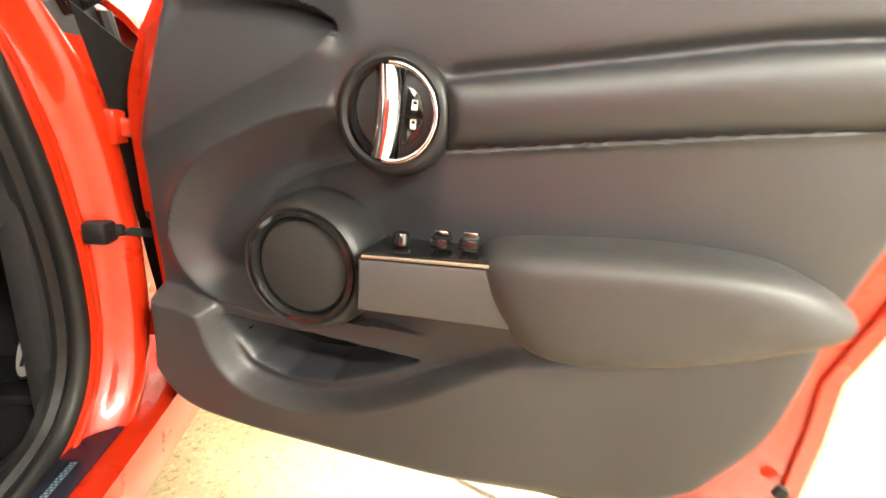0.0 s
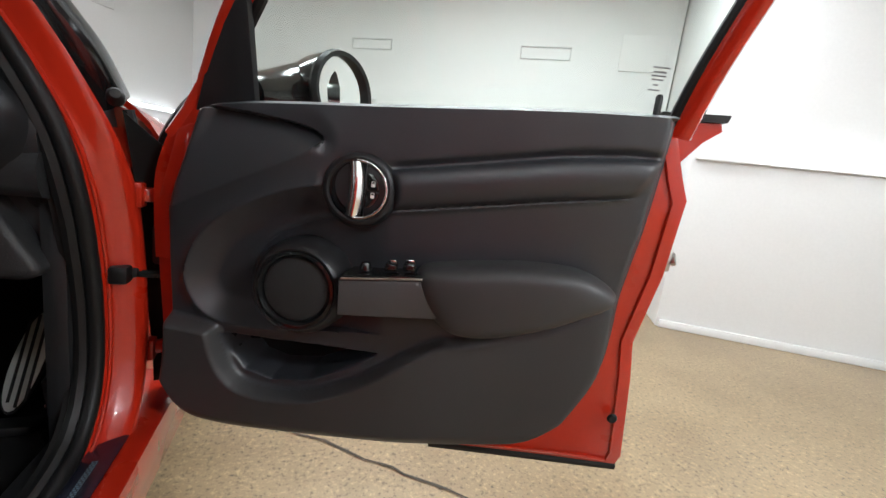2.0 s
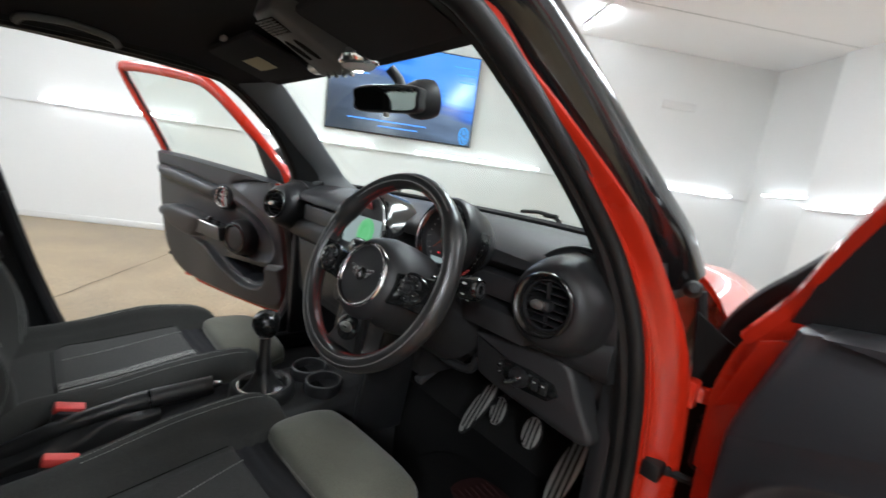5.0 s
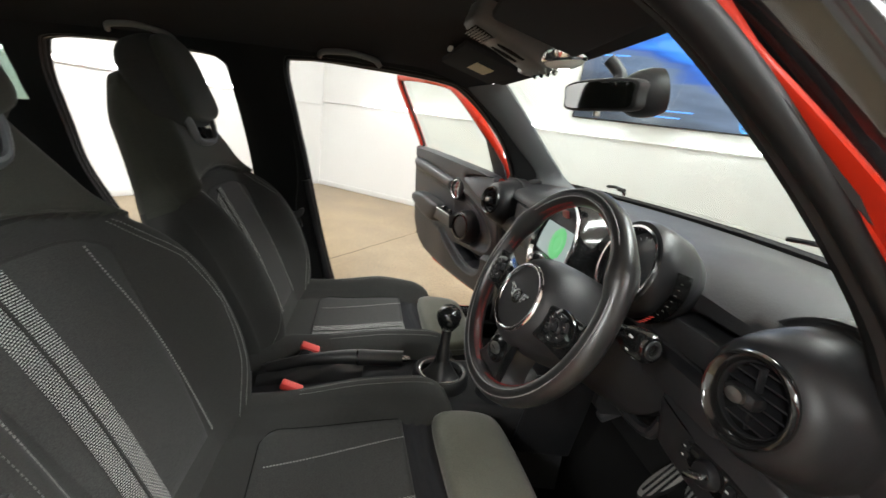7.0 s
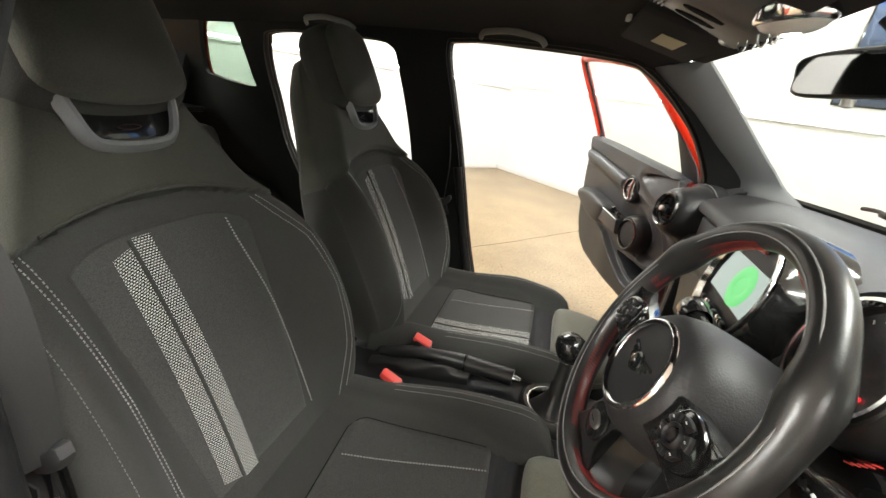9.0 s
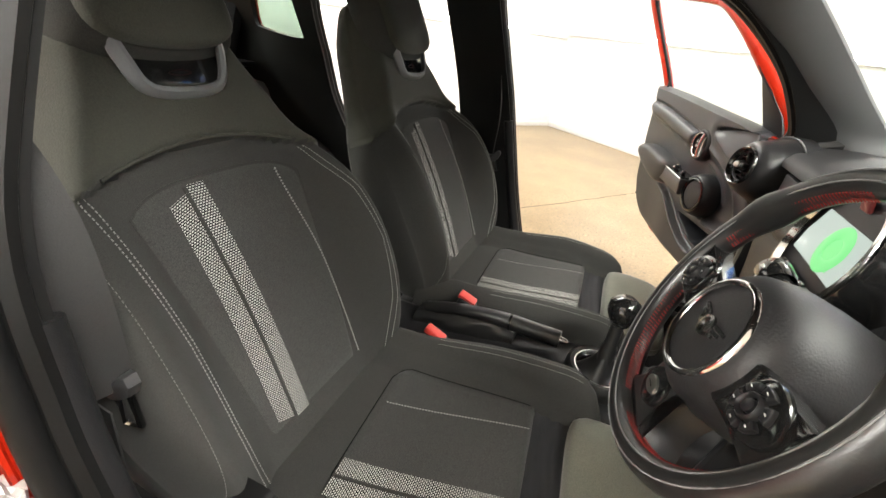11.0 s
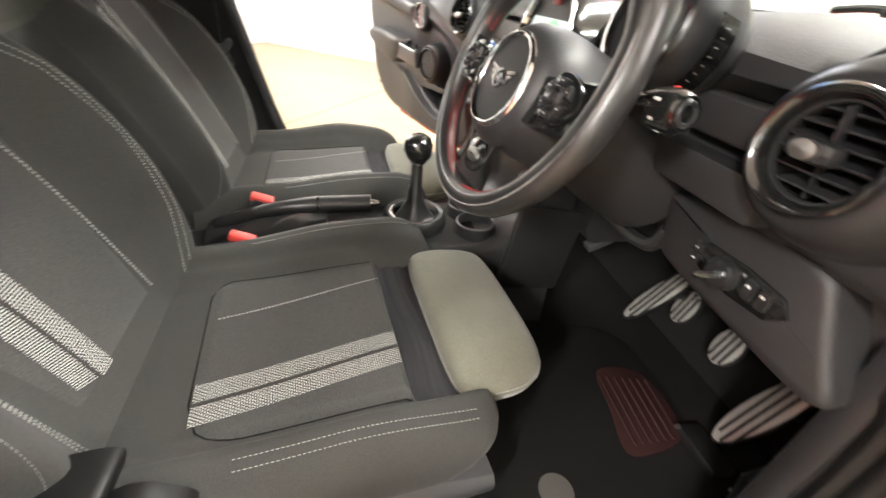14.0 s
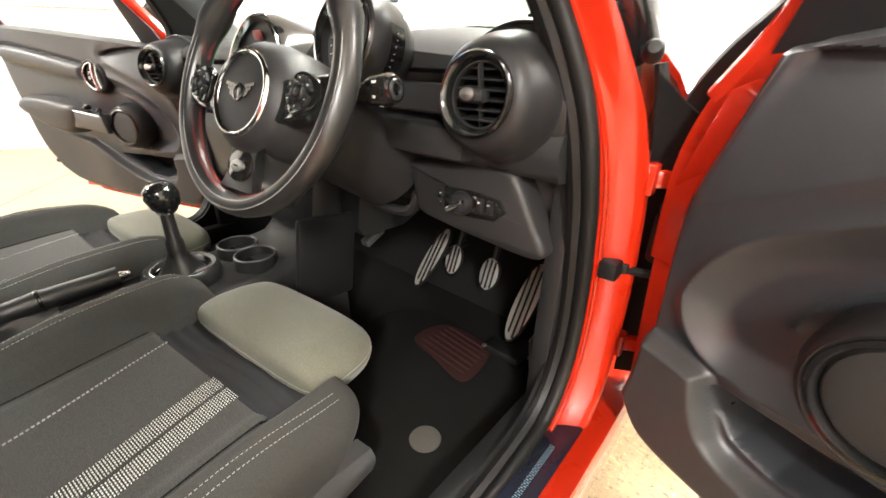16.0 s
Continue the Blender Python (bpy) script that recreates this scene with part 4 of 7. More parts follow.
    # window frame
    fr = spline([(.078, .845, 0), (.115, .90, 0), (.20, 1.03, 0), (.33, 1.185, 0), (.42, 1.265, 0), (.50, 1.296, 0), (.75, 1.325, 0), (.96, 1.335, 0), (1.0, 1.315, 0), (.985, 1.2, 0), (.955, 1.05, 0), (.945, .95, 0)], 5)
    part("window_frame", tube([D(p.x, lean(p.y) - 0.02, p.y) for p in fr], 0.024, 10, flat=0.8), RED, body, "red painted window frame")
    inner = [(p.x + 0.019 * (1 if p.x < .5 else -1), p.y - 0.014) for p in fr]
    part("window_seal", tube([D(a, lean(z) - 0.018, z) for a, z in inner], 0.009, 8), RUBBER, body, "black rubber window seal")
    # painted front post that joins the shell to the window frame
    post = curve2([(.045, .62), (.054, .74), (.074, .84), (.092, .89), (.122, .945), (.148, .985)], 5) + curve2([(.182, .985), (.162, .93), (.146, .88), (.118, .80), (.10, .70), (.09, .62)], 5)
    part("front_post", prism(post, lambda a, z, h: D(a, door_base(z) - .019 + (lean(z) - .010 - door_base(z) + .019) * smooth(.76, .92, z) + h, z), -0.05, 0.006), RED, body, "red painted front post")
    path = [D(a, -.05, z) for a, z in ((-.035, .72), (-.022, .79), (-.004, .845), (.028, .895), (.07, .94), (.11, .985))]
    part("front_edge_seal", tube(spline(path, 5), 0.026, 10, flat=0.8), RUBBER, body, "thick black rubber seal at the front edge")
    bm = fill([(a, z) for a, z in inner[1:-1]] + [(.93, .94), (.20, .89)], [], lambda a, z: D(a, lean(z) - 0.035, z))
    ob = part("window_pane", bm, GLASS, body, "clear raised side window")
    ob.visible_shadow = False
    # black triangle by the mirror
    tri_ = [(.125, .895), (.205, .902), (.232, .915), (.247, 1.064), (.262, 1.10), (.20, 1.03), (.15, .96)]
    part("mirror_triangle", prism(tri_, lambda a, z, h: D(a, lean(z) - 0.012 + h, z), 0.016, 0.004), TRIM, body, "black plastic corner piece")
    # mirror housing, outside the glass
    c = D(.315, -.105, .978)
    ax = V((0.766 * s, -0.643, 0.03))
    prof = [(0.0, -0.115), (0.045, -0.11), (0.075, -0.085), (0.092, -0.04), (0.098, 0.0), (0.098, 0.012), (0.089, 0.014), (0.086, 0.0)]
    part("mirror_housing", lathe(prof, c, ax, 28, 0.84), GLOSS, body, "gloss black mirror housing")
    part("mirror_rim", lathe([(0.098, 0.002), (0.102, 0.01), (0.098, 0.02), (0.088, 0.018), (0.085, 0.006)], c, ax, 28, 0.84), RUBBER, body, "matt black mirror rim")
    part("mirror_glass", lathe([(0.0, 0.007), (0.087, 0.007)], c, ax, 28, 0.84), MIRROR, body, "oval mirror glass")
    part("mirror_foot", tube(spline([D(.205, lean(.95) - .03, .935), D(.222, -.02, .952), D(.245, -.075, .968), D(.275, -.115, .975)], 4), [0.034 + 0.003 * k for k in range(13)], 16), GLOSS, body, "gloss black mirror arm", 60)
    # armrest and switch block
    part("armrest", pillow(ARM, lambda a, z, h: D(a, door_base(z) + h, z), 0.0, 0.088, 10, 5.0), surface("armrest skin", (0.032, 0.032, 0.033), (0.045, 0.045, 0.046), rough=0.5, grain=800, bump=0.2), body, "padded dark grey armrest", 60)
    blk = [(.425, .652), (.558, .668), (.595, .606), (.425, .588)]
    part("switch_block", prism(blk, lambda a, z, h: D(a, door_base(z) + h, z), 0.074, 0.006), GREY, body, "dark grey satin pull handle panel")
    bm = prism([(.430, .655), (.568, .672), (.568, .677), (.430, .660)], lambda a, z, h: D(a, door_base(z) + h, z), 0.072, 0.003)
    part("switch_plate", bm, GLOSS, body, "gloss black switch plate")
    part("switch_edge", tube([D(.430, door_base(.65) + .074, .655), D(.560, door_base(.66) + .074, .671)], 0.0020, 6), STEEL, body)
    for a in ((.505, .535) if s > 0 else (.52,)):
        bm = rbox((0, 0, 0), (0.020, 0.026, 0.013), 0.004)
        bm2 = rbox((0, 0.006, 0.006), (0.017, 0.01, 0.008), 0.003, None, bm)
        q = D(a, door_base(.68) + .045, .679 + (a - .5) * .12)
        bmesh.ops.transform(bm2, matrix=Matrix.Translation(q) @ Matrix.Rotation(-th * s, 4, "Z"), verts=bm2.verts)
        part("window_switch", bm2, GLOSS, body, "gloss black window switch with bright edge")
        part("switch_glint", rbox(q + V((0, 0, .010)), (0.014, 0.004, 0.003), 0.001, turn(0, 0, -theta * s)), CHROME, body)
    part("mirror_knob", lathe([(0.010, 0), (0.010, 0.006), (0.007, 0.013), (0.0, 0.014)], D(.462, door_base(.67) + .045, .668), (0, 0, 1), 16), GLOSS, body)
    # loudspeaker
    nn = V((n.x * s, n.y, n.z))
    c = D(.348, door_base(.618) + 0.004, .618)
    part("speaker_bezel", lathe([(0.088, -0.01), (0.084, 0.03), (0.076, 0.05), (0.070, 0.055), (0.066, 0.052)], c, nn, 40), TRIM, body, "black loudspeaker pod", 60)
    part("speaker_ring", lathe([(0.067, 0.050), (0.066, 0.057), (0.061, 0.058), (0.058, 0.052), (0.0575, 0.044)], c, nn, 40), GLOSS, body, "gloss black ring", 60)
    part("speaker_grille", lathe([(0.0585, 0.043), (0.054, 0.050), (0.045, 0.053), (0.02, 0.0545), (0.0, 0.055)], c, nn, 40), surface("perforated grille", (0.006, 0.006, 0.006), (0.018, 0.018, 0.018), rough=0.6, grain=1500, bump=0.9, depth=0.001), body, "black perforated grille")
    # release handle in its round recess
    c = D(.438, door_base(.797) + 0.002, .797)
    part("handle_bezel", lathe([(0.064, -0.01), (0.062, 0.016), (0.056, 0.026), (0.051, 0.027), (0.048, 0.022)], c, nn, 40), TRIM, body, "black round handle bezel", 60)
    part("handle_cup", lathe([(0.046, 0.018), (0.040, 0.004), (0.02, -0.002), (0.0, -0.003)], c, nn, 32), GLOSS, body, "gloss black hollow", 60)
    hx = basis(nn)[0]
    if hx.dot(V((d.x * s, d.y, 0))) < 0:
        hx = -hx
    def HP(a, z, h):
        return c + hx * a + V((0, 0, 1)) * z + nn * h
    arc = [(0.0462 * math.cos(q), 0.0462 * math.sin(q)) for q in [radians(-96 + 192 * k / 30) for k in range(31)]]
    part("handle_chrome_ring", tube([HP(a, z, 0.0245) for a, z in arc], 0.0026, 8), CHROME, body, "thin chrome arc", 60)
    half = [(0.008, -0.042)] + [(0.043 * math.cos(q), 0.043 * math.sin(q)) for q in [radians(-78 + 156 * k / 20) for k in range(21)]] + [(0.008, 0.042)]
    part("button_plate", prism(half, lambda a, z, h: HP(a, z, 0.004 + h), 0.0135, 0.002), TRIM, body, "black half-round button plate")
    bm = sheet(lambda u, v: HP(-0.018 + 0.0275 * u - 0.004 * (2 * v - 1) ** 2, (v - 0.5) * 0.088, 0.016 + 0.012 * math.sin(math.pi * u) + 0.003 * math.sin(math.pi * v)), 8, 12)
    part("release_lever", thick(bm, nn * -0.006), CHROME, body, "chrome release lever", 60)
    for sg in (1, -1):
        pl = [(0.0125, sg * 0.0008)] + [(0.0125 + 0.020 * math.cos(a), sg * (0.0008 + 0.027 * math.sin(a))) for a in [(90 * k / 9) * math.pi / 180 for k in range(10)]]
        part("lock_button", prism(pl, lambda a, z, h: HP(a, z, 0.0165 + h), 0.0035, 0.001), GLOSS, body, "black lock button with a padlock mark")
        bm = rbox(HP(0.023, sg * 0.009, 0.0215), (0.006, 0.0012, 0.005), 0.0005, turn(0, 0, -theta * s))
        tube([HP(0.0205, sg * 0.009 + 0.003, 0.0215), HP(0.0207, sg * 0.009 + 0.0062, 0.0215), HP(0.0253, sg * 0.009 + 0.0062, 0.0215), HP(0.0255, sg * 0.009 + 0.003, 0.0215)], 0.0007, 5, bm=bm)
        part("padlock_mark", bm, MARK, body, "pale padlock mark")
    # latch, lock pin, screw, lower lip, hinges
    bm = rbox(D(.965, .045, .742), (0.03, 0.035, 0.045), 0.004, turn(0, 0, -theta * s))
    tube([D(.975, .03, .755), D(.985, .05, .75), D(.982, .065, .735)], 0.005, 6, bm=bm)
    part("latch", bm, STEEL, body, "steel door latch")
    part("lock_pin", lathe([(0.0055, -0.01), (0.0055, 0.022), (0.004, 0.026), (0, 0.027)], D(.886, .105, .972), (0, 0, 1), 12), RUBBER, body, "black lock pin")
    part("grommet", lathe([(0, 0.004), (0.007, 0.004), (0.010, 0)], D(.945, door_base(.42) - 0.01, .42), nn, 14), RUBBER, body)
    if s > 0:
        part("lower_seal", tube([D(.60, .0, .285), D(.80, .0, .292), D(.985, .0, .298)], 0.012, 8), RUBBER, body, "black lower door seal")
    tail = [(.945, .985), (1.055, .992), (1.06, .978), (1.03, .955), (.985, .90), (.955, .87)]
    if s > 0:
        part("rear_corner", prism(tail, lambda a, z, h: D(a, -.02 + h, z), -0.03, 0.004), RED, body, "red door corner")
        part("belt_strip", prism([(.945, .986), (1.062, .993), (1.066, 1.006), (.945, 1.0)], lambda a, z, h: D(a, -.012 + h, z), -0.03, 0.003), RUBBER, body, "black belt strip")
    for z, y in ((.735, -.012), (.41, .05)):
        bm = rbox((s * .815, y, z), (0.075, 0.020, 0.026), 0.004, turn(0, 0, s * 28))
        rbox((s * .787, y - .016, z), (0.03, 0.03, 0.045), 0.004, None, bm)
        part("hinge", bm, RED, body, "red painted door hinge")
    bm = rbox((s * .770, -.04, .590), (0.03, 0.045, 0.032), 0.005)
    rbox((s * .786, -.028, .590), (0.014, 0.02, 0.018), 0.004, None, bm)
    tube([(s * .782, -.03, .588), (s * .81, -.012, .582), (s * .86, .012, .577)], 0.0075, 6, bm=bm)
    part("check_strap", bm, RUBBER, body, "black door check strap")
    bm = lathe([(0.018, 0), (0.021, 0.004), (0.021, 0.07), (0.016, 0.078), (0.019, 0.086), (0.012, 0.10)][::-1], (s * .824, .012, .60), (0, 0, 1), 16)
    part("cable_boot", bm, RUBBER, body, "black ribbed cable boot")

    part("pillar_plug", lathe([(0.0, 0.016), (0.008, 0.015), (0.013, 0.008), (0.014, -0.01)], (s * .760, -.03, .899), (s * .3, -.9, .3), 16), RUBBER, body, "black rubber plug at the pillar's foot")
    part("wing_edge_strip", tube(spline([(s * .752, .05, .885), (s * .762, .055, .83), (s * .770, .06, .76)], 4), 0.010, 8), RUBBER, body, "black rubber strip along the wing's edge")
    # added black sheet that stands in for the dark gap between pillar and door edge
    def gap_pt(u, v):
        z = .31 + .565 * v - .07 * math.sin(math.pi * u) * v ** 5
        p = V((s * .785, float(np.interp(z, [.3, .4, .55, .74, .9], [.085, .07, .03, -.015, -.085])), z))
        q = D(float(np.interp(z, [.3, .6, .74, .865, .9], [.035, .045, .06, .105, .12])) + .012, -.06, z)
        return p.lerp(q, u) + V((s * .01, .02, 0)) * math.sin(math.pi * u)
    part("hinge_gap_fill", thick(sheet(gap_pt, 6, 20), (0, 0.004, 0)), CARPET, body, "added black sheet for the dark gap behind the hinges")
    # small printed mark on the glass
    bm = bmesh.new()
    for k, (w, zz) in enumerate(((.026, 1.040), (.020, 1.034), (.022, 1.029), (.018, 1.024), (.008, 1.017), (.018, 1.010))):
        prism([(.885 - w / 2, zz), (.885 + w / 2, zz), (.885 + w / 2, zz + .002), (.885 - w / 2, zz + .002)], lambda a, z, h: D(a, lean(z) - 0.0325 + h, z), 0.0006, 0, bm)
    part("glass_mark", bm, surface("grey etching", (0.25, 0.26, 0.26), rough=0.7, bump=0), body, "small dark printed bars on the glass")
    return body


front_door(1, 22.5)
front_door(-1, 24.5)


# ---- seats ----
POD = [(-.965, .385), (-.958, .415), (-.92, .462), (-.865, .484), (-.818, .488), (-.822, .462), (-.84, .425), (-.87, .35), (-.93, .32)]
LEVER = [(-.838, .428), (-.825, .462), (-.79, .476), (-.752, .452), (-.748, .428), (-.782, .396), (-.82, .40)]
BACK = spline([(-0.06, 0.222, 0), (-0.02, 0.242, 0), (0.05, 0.264, 0), (0.15, 0.284, 0), (0.24, 0.290, 0), (0.32, 0.284, 0), (0.39, 0.268, 0), (0.45, 0.243, 0), (0.50, 0.214, 0), (0.56, 0.186, 0), (0.62, 0.162, 0), (0.67, 0.145, 0), (0.72, 0.132, 0), (0.76, 0.115, 0), (0.785, 0.092, 0), (0.795, 0.06, 0)], 6)


def seat_back(x, h, out=0.0):
    """A point on the front face of a backrest: x across, h up the back."""
    ax = abs(x)
    w = back_half(h)
    d = 0.092 * smooth(0.130, 0.232, ax) * float(np.interp(h, BOLSTER_H, BOLSTER_D))
    arch = h - 0.500 + 1.1 * x * x
    d += 0.017 * smooth(-0.003, 0.006, arch) * (1 - 0.6 * smooth(0.06, 0.16, arch)) - 0.007 * math.exp(-((arch + 0.004) / 0.007) ** 2) * smooth(0.21, 0.17, ax)
    d += 0.022 * math.sin(math.pi * min(1, max(0, h / 0.45))) * (1 - smooth(0.10, 0.2, ax)) * 0.6
    d -= 0.075 * smooth(w - 0.05, w + 0.003, ax) ** 1.7
    d += out
    return V((x, -0.905 - 0.43 * h + 0.90 * d, 0.43 + 0.90 * h + 0.43 * d))


BOLSTER = spline([(-0.10, 0.25, 0), (-0.03, 0.52, 0), (0.05, 0.80, 0), (0.14, 0.97, 0), (0.22, 1.0, 0), (0.30, 0.95, 0), (0.37, 0.78, 0), (0.43, 0.50, 0), (0.48, 0.20, 0), (0.52, 0.03, 0), (0.56, 0.0, 0)], 6)
BOLSTER_H, BOLSTER_D = [p.x for p in BOLSTER], [p.y for p in BOLSTER]


def back_half(h):
    return float(np.interp(h, [p.x for p in BACK], [p.y for p in BACK]))


def cushion(x, y, out=0.0, inb=-1):
    """A point on the top of a seat cushion."""
    ax = abs(x)
    hump = smooth(-0.84, -0.58, y) * smooth(-0.372, -0.47, y)
    high = 0.022 * hump if x * inb > 0 else 0.020 * hump * (inb > 0)
    z = 0.413 + (0.050 - (0.020 if x * inb < 0 and inb < 0 else 0.0) + high) * smooth(0.148, 0.216, ax) - (0.085 + 0.5 * high) * (1 - math.sqrt(max(0.0, 1 - (max(0.0, ax - 0.212) / 0.054) ** 2)))
    if x * inb > 0 or inb > 0:
        x *= 1 + 0.05 * hump * smooth(0.19, 0.25, ax)
    z += 0.012 * smooth(-0.75, -0.5, y) - 0.055 * smooth(-0.42, -0.365, y) ** 2 - 0.022 * smooth(-0.62, -0.40, y) * smooth(0.17, 0.22, ax) * (x * inb < 0) - 0.03 * smooth(-0.85, -0.95, y)
    if ax < 0.185:
        z -= 0.03 * smooth(-0.515, -0.500, y)
    z -= 0.006 * math.exp(-((ax - 0.188) / 0.006) ** 2)
    return V((x, y, z + out))


def seat(cx, yaw, yaw_back, levers):
    mt = Matrix.Translation((cx, -0.85, 0)) @ Matrix.Rotation(radians(yaw), 4, "Z") @ Matrix.Translation((0, 0.85, 0))
    T = lambda p: mt @ V(p)
    inb = -1 if cx > 0 else 1
    cu = lambda x, y, out=0.0: cushion(x, y, out, inb)
    mb = Matrix.Translation((cx, -0.85, 0)) @ Matrix.Rotation(radians(yaw_back), 4, "Z") @ Matrix.Translation((0, 0.85, 0))
    B = lambda p: mb @ V(p)
    # cushion body
    rings = []
    ys = [-0.955, -0.94, -0.9, -0.85, -0.8, -0.75, -0.7, -0.65, -0.6, -0.55, -0.5, -0.48, -0.465, -0.455, -0.44, -0.42, -0.40, -0.385, -0.372, -0.366]
    for y in ys:
        top = [T(cu(x, y)) for x in 0.263 * np.sin(np.linspace(-1.25, 1.25, 81)) / math.sin(1.25)]
        side = [T((0.264, y, 0.36)), T((0.25, y, 0.30)), T((0.22, y, 0.27)), T((-0.22, y, 0.27)), T((-0.25, y, 0.30)), T((-0.264, y, 0.36))]
        k = 1 - 0.26 * (1 - math.sqrt(max(0.0, 1 - min(1.0, max(0.0, (y + 0.446) / 0.082)) ** 2)))
        mid = T((0, y, 0.36))
        rings.append([V((mid.x + (p.x - mid.x) * k, p.y - 0.075 * smooth(0.42, 0.28, p.z) * smooth(-0.52, -0.366, y), 0.34 + (p.z - 0.34) * k)) for p in top + side])
    seat_ = part("front_seat", loft(rings), CLOTH, car, "charcoal cloth sports seat with pale woven stripes", 60)
    # centre panel and seam
    def panel_pt(u, v):
        y = -0.810 + 0.302 * v
        q = max(0, (-0.735 - y) / 0.075)
        xr = 0.182 - 0.075 * (1 - math.sqrt(max(0, 1 - q * q)))
        q = max(0, (-0.775 - y) / 0.035)
        xl = -0.160 + 0.035 * (1 - math.sqrt(max(0, 1 - q * q)))
        e = min((xr - xl) * u, (xr - xl) * (1 - u), 0.3 * v, 0.3 * (1 - v))
        return T(cu(xl + (xr - xl) * u, y, 0.0065 * smooth(0.0, 0.016, e) - 0.0005))
    bm = sheet(panel_pt, 44, 44)
    # A thin black tube paints the soft shadow along the panel's groove.
    edge = [panel_pt(u, v) + V((0, 0, 0.0008)) for u, v in [(0, 1 - k / 20) for k in range(20)] + [(k / 20, 0) for k in range(20)] + [(1, k / 20) for k in range(21)]]
    part("panel_shade_line", tube(edge, 0.0012, 6), CARPET, seat_, "dark line for the shaded groove round the cushion panel")
    part("cushion_panel", bm, CLOTH_MID, seat_, "dark grey cushion centre panel", 60)
    for a, b in ((0.062, 0.092), (0.099, 0.130)):
        bm = sheet(lambda u, v: T(cu(a + (b - a) * u + 0.018 - 0.036 * v, -0.804 + 0.29 * v, 0.0078)), 6, 30, uv=(b - a, 0.295))
        part("cushion_stripe", bm, STRIPE, seat_, "pale woven stripe")
    part("stripe_seam", tube([T(cu(0.1135 - 0.036 * k / 20, -0.80 + 0.29 * k / 20, 0.0075)) for k in range(21)], 0.0022, 5), CLOTH, seat_)
    part("cushion_stitching", dashes([T(cu(-0.0555 - 0.047 * k / 20, -0.79 + 0.275 * k / 20, 0.0075)) for k in range(21)], 0.0011), STITCH, seat_, "pale stitching")
    for sx in (1, -1):
        for off in (0.0, 0.012):
            bm = dashes([T(cu(sx * (0.219 + off + (0.0 if sx > 0 else -0.012)), -0.74 + 0.305 * k / 30, 0.0010)) for k in range(31)], 0.00045)
            part("bolster_stitching", bm, STITCH, seat_, "pale double stitching")
    # gaiter and thigh extension
    bm = sheet(lambda u, v: T((-0.178 + 0.356 * u, -0.512 + 0.10 * v, 0.410 - 0.006 * v + 0.0022 * math.sin(v * 26 + 1.5 * math.sin(u * 7)) + 0.0012 * math.sin(u * 23 + v * 9))), 12, 24)
    part("extension_gaiter", thick(bm, (0, 0, -0.02)), HEAD, seat_, "black wrinkled cloth gaiter", 60)
    pad = [(p.x, p.y) for p in spline([V(q) for q in [(-0.187, -0.375, 0), (-0.180, -0.420, 0), (-0.145, -0.440, 0), (0.0, -0.444, 0), (0.15, -0.442, 0), (0.184, -0.422, 0), (0.190, -0.375, 0), (0.180, -0.318, 0), (0.140, -0.284, 0), (0.0, -0.275, 0), (-0.135, -0.281, 0), (-0.174, -0.314, 0)]], 5, closed=True)]
    bm = pillow(pad, lambda a, b, h: T((a, b, 0.406 + h)), 0.0, 0.047, 9, 3.4)
    pillow(pad, lambda a, b, h: T((a, b, 0.406 - h)), 0.0, 0.037, 6, 3.0, bm=bm)
    part("thigh_extension", bm, SUEDE, seat_, "grey green suede thigh extension", 60)
    part("pad_seam", tube([T((a * 0.992, -0.36 + (b + 0.36) * 0.99, 0.413)) for a, b in pad], 0.0014, 5, True), STITCH, seat_)
    # backrest
    rings = []
    for h in [float(q) for q in np.linspace(-0.05, 0.74, 110)] + [0.755, 0.77, 0.78, 0.788, 0.794]:
        w = back_half(h)
        front = [B(seat_back(x, h)) for x in w * np.sin(np.linspace(-math.pi / 2, math.pi / 2, 61))]
        e = 0.03 * smooth(0.66, 0.79, h)
        back = [B(V((k * w * q, -0.905 - 0.43 * h - 0.9 * dd, 0.43 + 0.9 * h - 0.43 * dd))) for k, q, dd in ((1, 0.99, 0.10 - e), (1, 0.85, 0.135 - e), (-1, 0.85, 0.135 - e), (-1, 0.99, 0.10 - e))]
        rings.append(front + back)
    back_ = part("backrest", loft(rings), CLOTH, seat_, "charcoal cloth backrest with olive suede shoulders", 60)
    back_.data.materials.append(OLIVE)
    undo = mb.inverted()
    for f in back_.data.polygons:
        p = undo @ f.center
        if ((p.z - 0.43) * 0.9 - (p.y + 0.905) * 0.43) / 0.995 > 0.500 - 1.1 * p.x * p.x:
            f.material_index = 1
    arch = lambda x: 0.452 - 0.05 * (abs(x) / 0.17) ** 4
    bm = sheet(lambda u, v: B(seat_back(-0.155 + 0.31 * u + 0.04 * (0.5 - u) * (1 - v) * 2, 0.012 + v * (arch(-0.155 + 0.31 * u) - 0.012), 0.004 - 0.0055 * smooth(0.04, 0, min(u, 1 - u, v, 1 - v)))), 30, 40)
    # A thin cloth tube stands in for the shadow in the groove above.
    edge = [B(seat_back(-0.155 + 0.31 * u + 0.04 * (0.5 - u) * (1 - v) * 2, 0.012 + v * (arch(-0.155 + 0.31 * u) - 0.012), 0.0005)) for u, v in [(0, k / 16) for k in range(16)] + [(k / 16, 1) for k in range(16)] + [(1, 1 - k / 16) for k in range(17)]]
    part("panel_shade_line", tube(edge[9:34], 0.0010, 6), CLOTH, seat_, "thin cloth line for the shaded groove above the backrest panel")
    part("backrest_panel", bm, CLOTH_MID, seat_, "dark grey backrest centre panel", 60)
